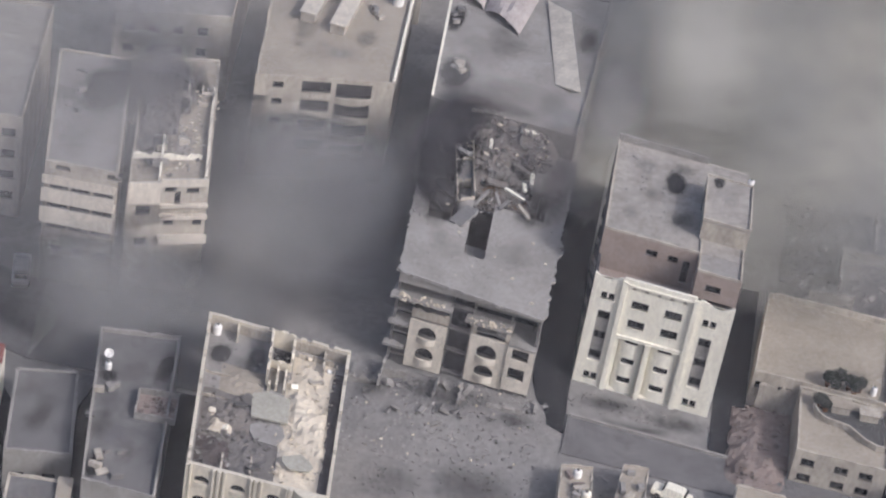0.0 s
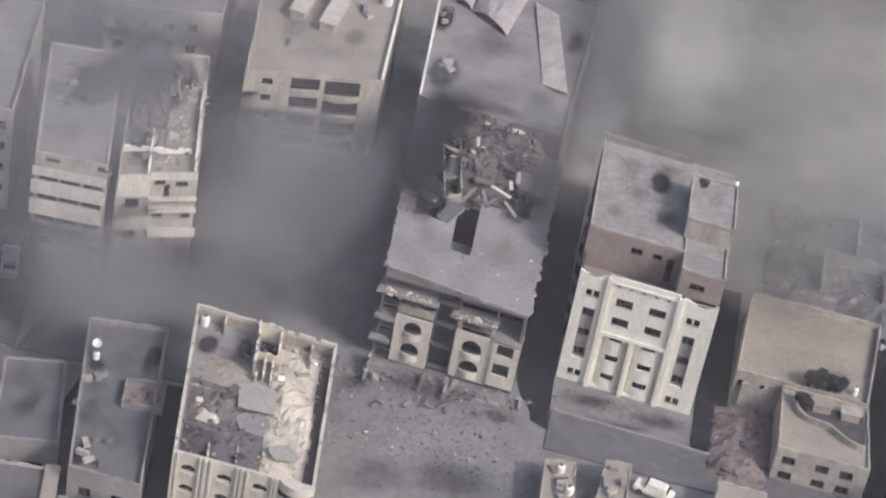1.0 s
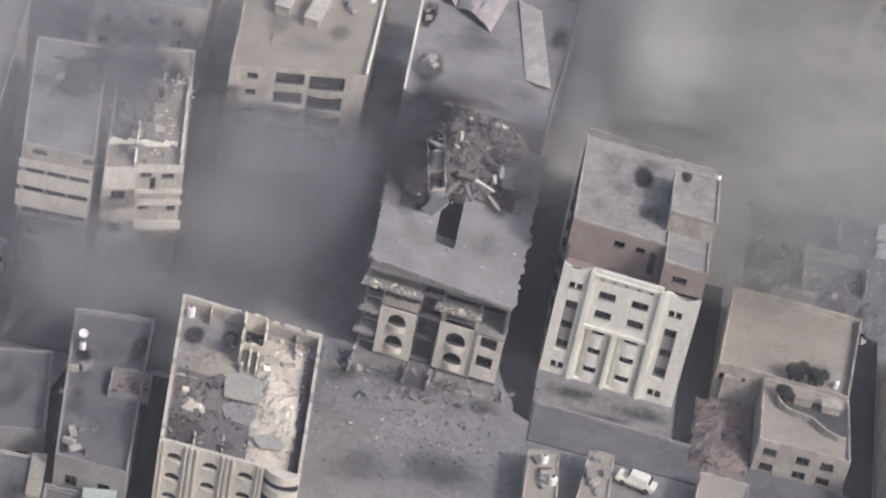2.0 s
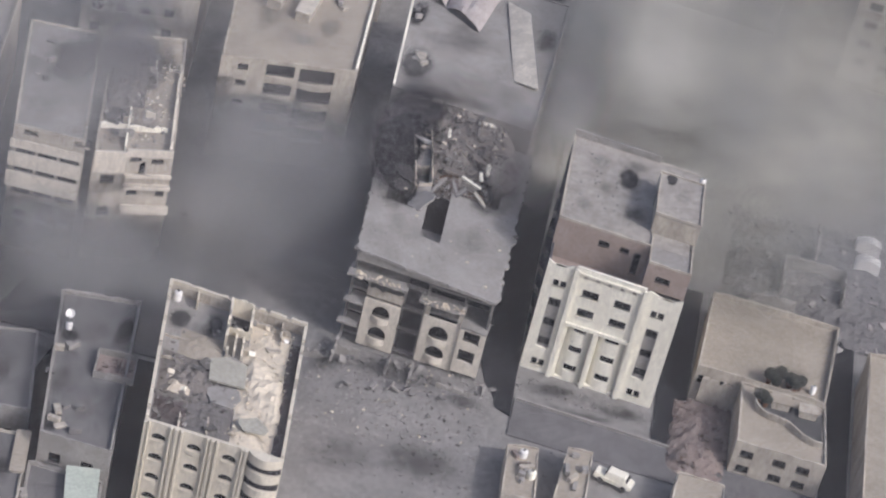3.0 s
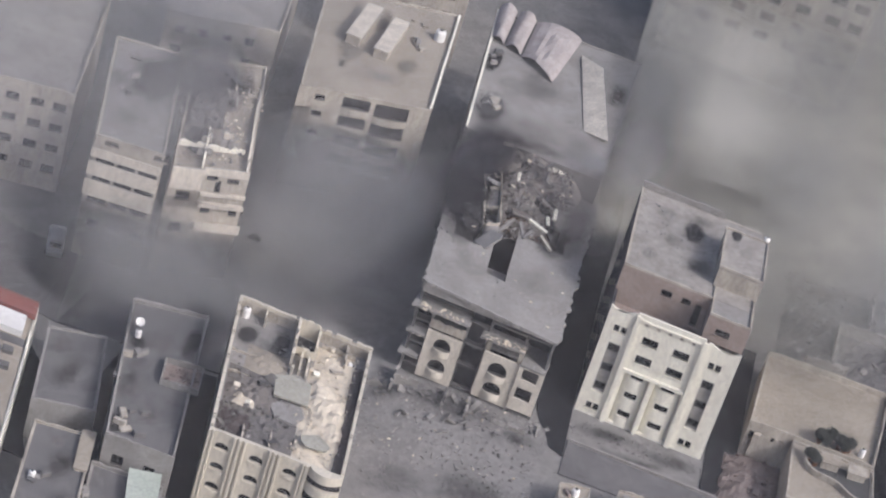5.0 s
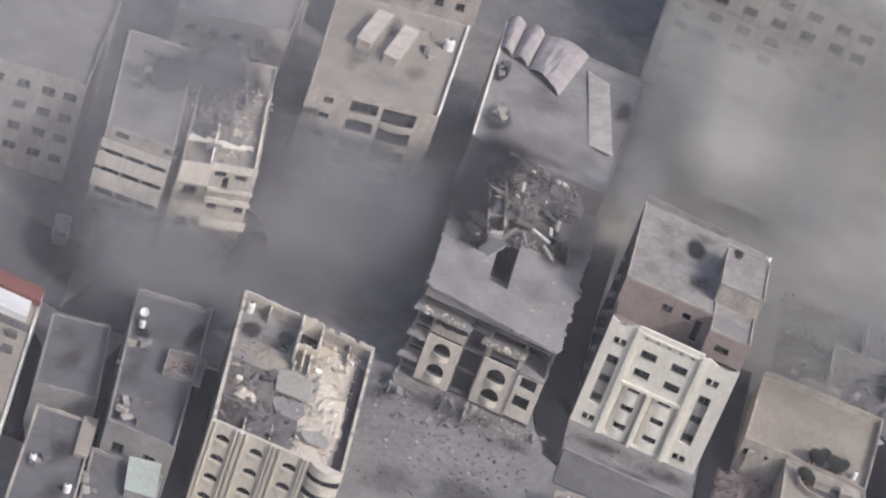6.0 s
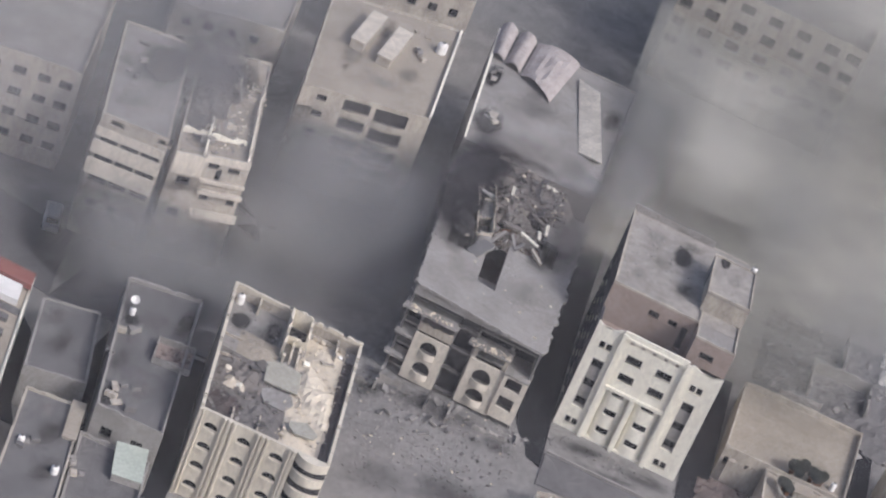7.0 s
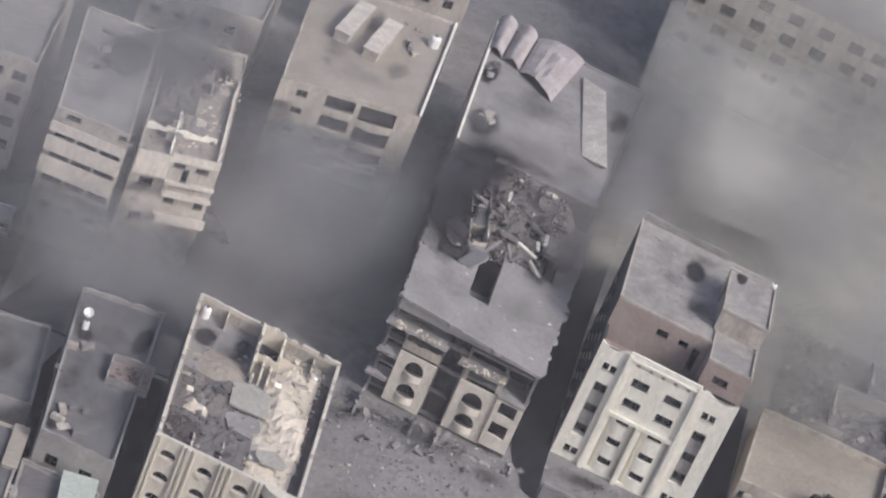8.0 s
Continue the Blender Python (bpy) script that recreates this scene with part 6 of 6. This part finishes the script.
clutter(2.7, -21.5, 1.0, 2.6, 2.6, 6, 95, (CREAM_DIRTY, RUBBLE_RED, CONCRETE))
clutter(8.4, -19.5, 1.0, 3.0, 2.6, 5, 96, (CREAM_DIRTY, CONCRETE))


# ---- vehicles ----
def car(x, y, turn, paint, label):
    """Small van or car: body with sloped glasshouse, windows, wheels."""
    t = root("car", (x, y, 0.16), label, "car", "parked cars")
    t.rotation_euler.z = radians(turn)

    def sub(nm, bm, mat, par=t, lab=""):
        me = bpy.data.meshes.new(nm)
        bmesh.ops.recalc_face_normals(bm, faces=bm.faces)
        bm.to_mesh(me)
        bm.free()
        me.materials.append(mat)
        ob = new(nm, me)
        ob.parent = par
        return tagged(ob, lab)
    bm = box(bmesh.new(), -0.85, 0.85, -2.1, 2.1, 0.3, 0.85)
    bmesh.ops.bevel(bm, geom=bm.edges[:], offset=0.12, segments=2, affect="EDGES")
    body = sub("body", bm, paint)
    bm = box(bmesh.new(), -0.78, 0.78, -1.6, 1.0, 0.83, 1.45)
    for v in bm.verts:
        if v.co.z > 1.4:
            v.co.x *= 0.82
            v.co.y = v.co.y * 0.72
    bmesh.ops.bevel(bm, geom=bm.edges[:], offset=0.06, segments=2, affect="EDGES")
    sub("cabin", bm, paint, body)
    for nm, q in (("windscreen", (-0.6, 0.6, 0.78, 0.95, 0.92, 1.3)), ("rear_window", (-0.6, 0.6, -1.55, -1.35, 0.92, 1.3))):
        sub(nm, box(bmesh.new(), *q), GLASS, body)
    for sx in (-1, 1):
        for sy in (-1.3, 1.3):
            bm = bmesh.new()
            bmesh.ops.create_cone(bm, cap_ends=True, segments=16, radius1=0.32, radius2=0.32, depth=0.22, matrix=pose(sx * 0.8, sy, 0.32, 0, 90, 0))
            wh = sub("wheel", bm, RUBBER)
            bm = bmesh.new()
            bmesh.ops.create_cone(bm, cap_ends=True, segments=12, radius1=0.18, radius2=0.16, depth=0.24, matrix=pose(sx * 0.81, sy, 0.32, 0, 90, 0))
            sub("rim", bm, FRAME, wh)
    return t


car(-62.9, -3.4, 14, WHITE, "dusty white van parked in the street").scale = (1.15, 1.35, 1.3)
car(12.9, -16.6, 76, CREAM, "long pale cream van parked beside the sheds").scale = (0.95, 1.05, 1.2)
# striped awnings far off
for i, y in enumerate((42.3, 38.0)):
    bm, n = bmesh.new(), 8
    for k in range(n):
        a0, a1 = math.pi * k / n, math.pi * (k + 1) / n
        prism(bm, ((38.2 + 3.2 * k / n, y - 0.8), (38.2 + 3.2 * (k + 1) / n, y - 0.8), (38.2 + 3.2 * (k + 1) / n, y + 0.8), (38.2 + 3.2 * k / n, y + 0.8)), 0.0, 2.2, [1.9 + 0.5 * math.sin(a0), 1.9 + 0.5 * math.sin(a1), 1.9 + 0.5 * math.sin(a1), 1.9 + 0.5 * math.sin(a0)])
    thing("awning", bm, WHITE, "white curved awning beyond the alley", "awning", "white awnings")
waste = heap("rubble_heap", 22, 44, 20, 46, 0.0, 1.2, STREET, "low heap of wreckage in dust haze", 6.0, 0.35)
scatter("rubble", RUBBLE, "broken lumps behind the walled building", in_rect(22, 44, 19, 46), 200, (0.1, 0.9), 38, waste)
for i, (x0, x1, y0, y1, h) in enumerate(((29.0, 37.0, 33.0, 33.3, 2.2), (29.0, 29.3, 27.0, 33.0, 1.8), (36.7, 37.0, 27.5, 33.0, 2.0), (25.5, 31.0, 24.0, 24.3, 1.6), (33.0, 33.3, 36.0, 43.0, 1.9))):
    bm = box(bmesh.new(), x0, x1, y0, y1, 0, h + 0.8)
    chip(bm, h + 0.8, 0.9, 30 + i)
    thing("wall_stub", bm, CONCRETE, "broken grey wall still upright in the wreckage", "wall", "wall stubs in the wreckage")


# darker patches on the open ground
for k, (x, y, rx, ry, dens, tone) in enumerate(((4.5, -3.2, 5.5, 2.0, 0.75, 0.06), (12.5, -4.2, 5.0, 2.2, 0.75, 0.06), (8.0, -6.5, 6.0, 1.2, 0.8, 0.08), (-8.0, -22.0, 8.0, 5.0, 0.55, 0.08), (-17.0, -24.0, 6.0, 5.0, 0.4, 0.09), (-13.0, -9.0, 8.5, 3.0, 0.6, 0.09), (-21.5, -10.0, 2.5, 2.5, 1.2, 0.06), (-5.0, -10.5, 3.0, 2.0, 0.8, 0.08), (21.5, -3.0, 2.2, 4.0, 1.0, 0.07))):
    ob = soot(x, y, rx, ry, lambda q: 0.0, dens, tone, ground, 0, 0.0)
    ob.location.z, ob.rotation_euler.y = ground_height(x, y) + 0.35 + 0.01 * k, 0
    tagged(ob, "dark patch on the dusty ground")

# drifts of pale dust and dark patches on the roofs: place, half sizes, height, density, tone
STAINS = {
    "flat_roofed_building": ((-13.5, 28.6, 6.0, 2.4, 15.0, 0.6, 0.15), (-17.5, 29.0, 3.0, 2.2, 15.0, 1.2, 0.08), (-14.0, 33.0, 6.5, 4.5, 15.0, 0.5, 0.34), (-9.0, 32.0, 4.0, 5.0, 15.0, 0.35, 0.13), (-16.5, 44.0, 5.0, 7.0, 15.0, 0.5, 0.16), (-6.6, 48.0, 2.2, 6.0, 15.0, 0.7, 0.09), (-20.0, 41.0, 3.0, 4.0, 15.0, 0.4, 0.4)),
    "bombed_building": ((-16.5, 2.0, 4.0, 4.0, 12.92, 0.5, 0.36), (-9.0, 4.0, 3.0, 5.5, 12.32, 0.5, 0.33), (-19.0, 6.5, 2.4, 3.0, 13.12, 0.6, 0.14), (-8.5, 11.0, 2.6, 2.6, 12.3, 0.6, 0.13)),
    "apartment_building": ((3.0, 17.5, 2.4, 3.2, 18.33, 0.6, 0.42), (2.2, 8.0, 1.6, 2.6, 18.33, 0.5, 0.4), (8.2, 8.6, 2.4, 3.0, 18.33, 0.8, 0.12), (7.6, 18.6, 2.6, 2.0, 18.33, 0.5, 0.15), (4.5, 12.5, 2.0, 2.6, 18.33, 0.4, 0.14), (13.0, 10.5, 1.7, 2.4, 20.96, 0.6, 0.44), (6.0, 2.0, 4.0, 1.4, 13.2, 0.6, 0.12)),
    "long_low_building": ((-44.5, -24.0, 2.6, 3.5, 7.5, 0.5, 0.25), (-42.0, -36.5, 2.0, 3.0, 7.5, 0.6, 0.28), (-45.6, -33.0, 1.6, 4.0, 7.5, 0.7, 0.06)),
    "low_building": ((-52.5, -31.0, 2.2, 4.5, 5.2, 0.7, 0.07), (-54.5, -27.0, 1.8, 3.0, 5.2, 0.5, 0.26)),
    "low_building.001": ((-48.0, -46.0, 2.2, 4.0, 5.4, 0.8, 0.07), (-46.5, -52.0, 2.0, 4.0, 5.4, 0.6, 0.09), (-49.6, -43.0, 1.4, 2.4, 5.4, 0.7, 0.33)),
    "walled_building": ((31.5, 6.0, 2.6, 2.4, 4.3, 0.5, 0.15),),
    "balcony_building": ((-36.0, 34.0, 5.0, 3.6, 14.4, 0.5, 0.44), (-40.5, 38.0, 2.4, 5.0, 14.4, 0.5, 0.17), (-33.0, 38.5, 2.0, 3.6, 14.4, 0.6, 0.16), (-38.4, 48.0, 1.4, 5.0, 14.4, 0.8, 0.1)),
    "terraced_building": ((-59.5, 3.0, 3.0, 4.0, 16.3, 0.6, 0.4), (-62.5, 10.0, 2.2, 5.0, 16.3, 0.4, 0.17)),
    "wrecked_building": ((-48.2, 8.0, 1.8, 5.5, 14.6, 0.8, 0.5), (-49.6, 17.0, 1.6, 4.5, 14.6, 0.6, 0.46)),
    "roofless_building": ((-33.2, -22.5, 3.0, 3.0, 10.26, 0.5, 0.2),),
}
for nm, rows in STAINS.items():
    for k, (x, y, rx, ry, z, dens, tone) in enumerate(rows):
        ob = soot(x, y, rx, ry, z, dens, tone, bpy.data.objects[nm], 0, 0.012 + 0.006 * k)
        ob.color = (tone * 1.04, tone * 0.98, tone * 0.9, dens)
        if nm == "bombed_building":
            ob.rotation_euler.y = math.atan(1.3 / 16.2)
            ob.location.z += 0.05
        tagged(ob, "drift of pale dust on the roof" if tone > 0.24 else "dark patch on the roof")

# ---- smoke ----
def puff(x, y, z, rx, ry, density, shade, seed, lean):
    """A bank of thin smoke: a faintly billowing veil with a soft, uneven rim, rising by lean degrees towards the back."""
    g = random.Random(seed * 10)
    bm, n, m, rings = bmesh.new(), 44, 16, []
    billow = 0.008 * min(rx, ry)
    for j in range(m):
        q, ring = j / (m - 1), []
        for i in range(n if j else 1):
            f = 2 * math.pi * i / n
            e = q * 1.03 * (1 + 0.06 * noise.noise(Vector((math.cos(f) * 1.6, math.sin(f) * 1.6, seed * 2.3))))
            cx, cy = e * math.cos(f), e * math.sin(f)
            ring.append(bm.verts.new((cx, cy, billow * noise.fractal(Vector((cx * rx * 0.11, cy * ry * 0.11, seed * 1.7)), 0.9, 2.0, 4))))
        rings.append(ring)
    for i in range(n):
        bm.faces.new((rings[0][0], rings[1][i], rings[1][(i + 1) % n]))
    for a, b in zip(rings[1:], rings[2:]):
        for i in range(n):
            bm.faces.new((a[i], b[i], b[(i + 1) % n], a[(i + 1) % n]))
    me = bpy.data.meshes.new("smoke")
    bm.to_mesh(me)
    bm.free()
    me.materials.append(RAGGED_SMOKE if max(rx, ry) < 14.5 and min(rx, ry) < 7 else SMOKE)
    for f in me.polygons:
        f.use_smooth = True
    ob = new("smoke_bank", me)
    ob.location = (x, y, z)
    ob.scale = (rx * g.uniform(0.9, 1.1), ry * g.uniform(0.9, 1.1), 1.0)
    ob.rotation_euler.x = radians(lean)
    ob.color = (*shade, density)
    tagged(ob, "drifting grey smoke over the streets", "smoke", "", "stuff")


GREY, MIST, LIGHT, DARK = (0.322, 0.32, 0.314), (0.38, 0.37, 0.355), (0.45, 0.436, 0.41), (0.17, 0.174, 0.182)
BANKS = (   # x, y, z, half widths, density, tone: over the streets, leant towards the camera
    (-33.0, 8.0, 7.8, 23, 23, 0.52, GREY), (-32.0, 10.0, 10.3, 20, 20, 0.5, GREY), (-26.5, 8.0, 12.2, 8.5, 14, 0.45, DARK), (-41.0, 1.0, 6.2, 10, 12, 0.38, LIGHT),
    (-48.0, -14.5, 6.6, 22, 15, 0.52, GREY), (-47.0, -13.0, 5.6, 19, 14, 0.5, GREY), (-72.0, -17.0, 7.0, 16, 12, 0.5, GREY),
    (-50.5, -8.0, 7.2, 16, 11, 0.52, GREY), (-53.0, -9.5, 8.6, 16, 11, 0.5, GREY), (-36.0, -9.0, 5.0, 12, 10, 0.5, GREY), (-56.6, -6.0, 5.2, 7, 8, 0.5, GREY), (-36.0, 18.5, 7.6, 17, 10, 0.5, GREY), (-36.0, 17.5, 5.4, 16, 10, 0.5, GREY), (-36.0, 20.5, 9.8, 15, 9, 0.5, GREY),
)
DRIFTS = (  # the same, hanging nearly level; some placed to cover houses in the camera's view
    (-53.5, 18.5, 17.2, 6, 9, 0.64, DARK), (-60.0, 31.5, 12.4, 22, 11, 0.52, GREY), (-58.0, 33.0, 15.0, 18, 9, 0.5, GREY),
    (-62.0, 44.0, 18.0, 34, 22, 0.42, LIGHT), (-60.0, 27.5, 19.4, 15, 9, 0.4, MIST), (-77.0, -2.0, 13.0, 12, 11, 0.42, LIGHT), (-30.0, 84.0, 20.8, 50, 26, 0.42, LIGHT), (-55.0, 7.0, 18.2, 15, 18, 0.36, LIGHT),
    (-0.8, 52.0, 12.0, 7, 27, 0.5, MIST), (-1.6, 38.0, 16.4, 6.5, 13, 0.5, MIST), (-2.2, 33.0, 14.5, 6.5, 15, 0.5, MIST), (-0.6, 36.0, 13.4, 5.5, 14, 0.5, MIST),
    (-19.0, 31.0, 17.4, 9, 5, 0.42, LIGHT), (-7.5, 26.4, 16.8, 5.5, 3.0, 0.5, GREY),
)
for k, (group, lean) in enumerate(((BANKS, 30), (DRIFTS, 6))):
    for i, (x, y, z, rx, ry, dens, tone) in enumerate(group):
        puff(x, y, z, rx, ry, dens, tone, 40 * k + i + 1, lean)


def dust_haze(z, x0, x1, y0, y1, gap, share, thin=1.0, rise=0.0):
    """Stand-in for thin dust haze: a flat layer of hair-fine opaque strips that hides the given share of what lies
    beneath.
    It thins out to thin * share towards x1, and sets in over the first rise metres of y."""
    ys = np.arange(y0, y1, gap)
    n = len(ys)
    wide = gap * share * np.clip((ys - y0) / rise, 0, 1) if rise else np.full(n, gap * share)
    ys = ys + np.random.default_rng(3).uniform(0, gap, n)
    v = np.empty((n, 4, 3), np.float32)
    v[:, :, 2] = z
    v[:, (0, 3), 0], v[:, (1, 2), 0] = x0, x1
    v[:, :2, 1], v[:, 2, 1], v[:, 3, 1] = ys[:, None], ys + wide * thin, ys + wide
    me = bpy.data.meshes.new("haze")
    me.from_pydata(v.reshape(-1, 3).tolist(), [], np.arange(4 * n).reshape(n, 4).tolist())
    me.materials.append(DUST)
    return tagged(new("dust_haze", me), "flat net of fine strips standing in for dust haze", "haze", "", "stuff")


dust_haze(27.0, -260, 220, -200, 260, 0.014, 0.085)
dust_haze(24.5, -95, -16, -42, 120, 0.014, 0.42, 0.0, 22.0)      # more over the left blocks, set forward to veil them from the camera


def smoke_veil(z, slope, x0, x1, y0, y1, clouds, material, gap, seed, label="pale smoke drifting between the farther buildings"):
    """A layer of smoke as fine strands, thicker where the clouds (x, y, half widths, share) hang."""
    g = np.random.default_rng(seed)
    xs, ys = np.linspace(x0, x1, 44), np.arange(y0, y1, gap)
    X, Y = np.meshgrid(xs, ys)
    billow = np.zeros_like(X)
    for k in range(9):                                       # slow swells, each turned its own way
        a, wave = g.uniform(0, math.pi), 34.0 / 1.32 ** k
        billow += np.sin((X * math.cos(a) + Y * math.sin(a)) * 6.283 / wave + g.uniform(0, 6.3) + 1.3 * np.sin(X * 0.06 + k) + 1.1 * np.sin(Y * 0.05 + 2 * k)) / 1.2 ** k
    clear = np.ones_like(X)
    for cx, cy, rx, ry, share in clouds:
        f = np.clip(1 - np.hypot((X - cx) / rx, (Y - cy) / ry), 0, 1)
        clear *= 1 - share * np.clip(f * f * (3 - 2 * f) * 1.5, 0, 1)
    share = np.clip((1 - clear) * (1 + 0.15 * billow), 0, 0.95)
    v = np.empty((len(ys), len(xs), 2, 3))
    v[..., 0], v[..., 2] = X[..., None], z + slope * (Y[..., None] - y0)
    v[..., 0, 1], v[..., 1, 1] = Y - gap * share / 2, Y + gap * share / 2
    ix = np.arange(v.size // 3).reshape(len(ys), len(xs), 2)
    quads = np.stack((ix[:, :-1, 0], ix[:, 1:, 0], ix[:, 1:, 1], ix[:, :-1, 1]), -1)
    quads = quads[(share[:, :-1] > 0.01) & (share[:, 1:] > 0.01)]
    me = bpy.data.meshes.new("smoke")
    me.from_pydata(v.reshape(-1, 3), [], quads)
    me.materials.append(material)
    return tagged(new("smoke_veil", me), label, "smoke", "", "stuff")


smoke_veil(7.0, 0.05, -6, 84, 10, 136, ((20, 54, 28, 40, 0.75), (23, 26, 14, 20, 0.5), (40, 95, 60, 60, 0.6), (6, 84, 24, 50, 0.55), (-2.8, 37, 6.5, 20, 0.78)), PALE_SMOKE, 0.03, 11)
smoke_veil(16.0, 0.05, -6, 84, 2, 136, ((34, 20, 13, 19, 0.62), (33, 40, 14, 20, 0.35), (-1, 58, 8, 30, 0.62), (18, 52, 9.5, 42, 0.55), (44, 92, 32, 42, 0.45)), GREY_SMOKE, 0.0255, 13)
smoke_veil(20.0, 0.08, -6, 84, 26, 136, ((8, 46, 9.5, 36, 0.52), (22, 70, 34, 44, 0.22), (46, 100, 56, 50, 0.4), (8, 104, 30, 44, 0.35)), PALE_SMOKE, 0.0345, 12)
smoke_veil(14.0, 0.06, -27, -12, 4, 32, ((-20.8, 17, 5.0, 14, 0.8), (-19.0, 23.5, 4.8, 8.5, 0.92)), BLACK_SMOKE, 0.031, 14, "black smoke hanging over the torn roof")
smoke_veil(14.0, 0.06, -12, 2, 4, 36, ((-6.4, 20, 4.6, 13, 0.55),), BROWN_SMOKE, 0.027, 15, "brown smoke creeping over the edge of the roof")
smoke_veil(16.4, 0.05, -62, -46, 4, 30, ((-53.4, 17.5, 5.5, 9.5, 0.7), (-56.5, 16, 4.5, 7, 0.5)), BLACK_SMOKE, 0.029, 16, "black smoke over the burnt roof")
smoke_veil(18.0, 0.05, -104, -58, 0, 56, ((-80, 24, 20, 26, 0.5),), PALE_SMOKE, 0.026, 17, "pale smoke before a distant house")
smoke_veil(15.6, 0.05, -20, -4, 8, 34, ((-12.2, 20, 6.5, 10, 0.2), (-17, 28, 6, 3.4, 0.45)), BROWN_SMOKE, 0.0235, 18, "thin brown smoke rising from the crater")
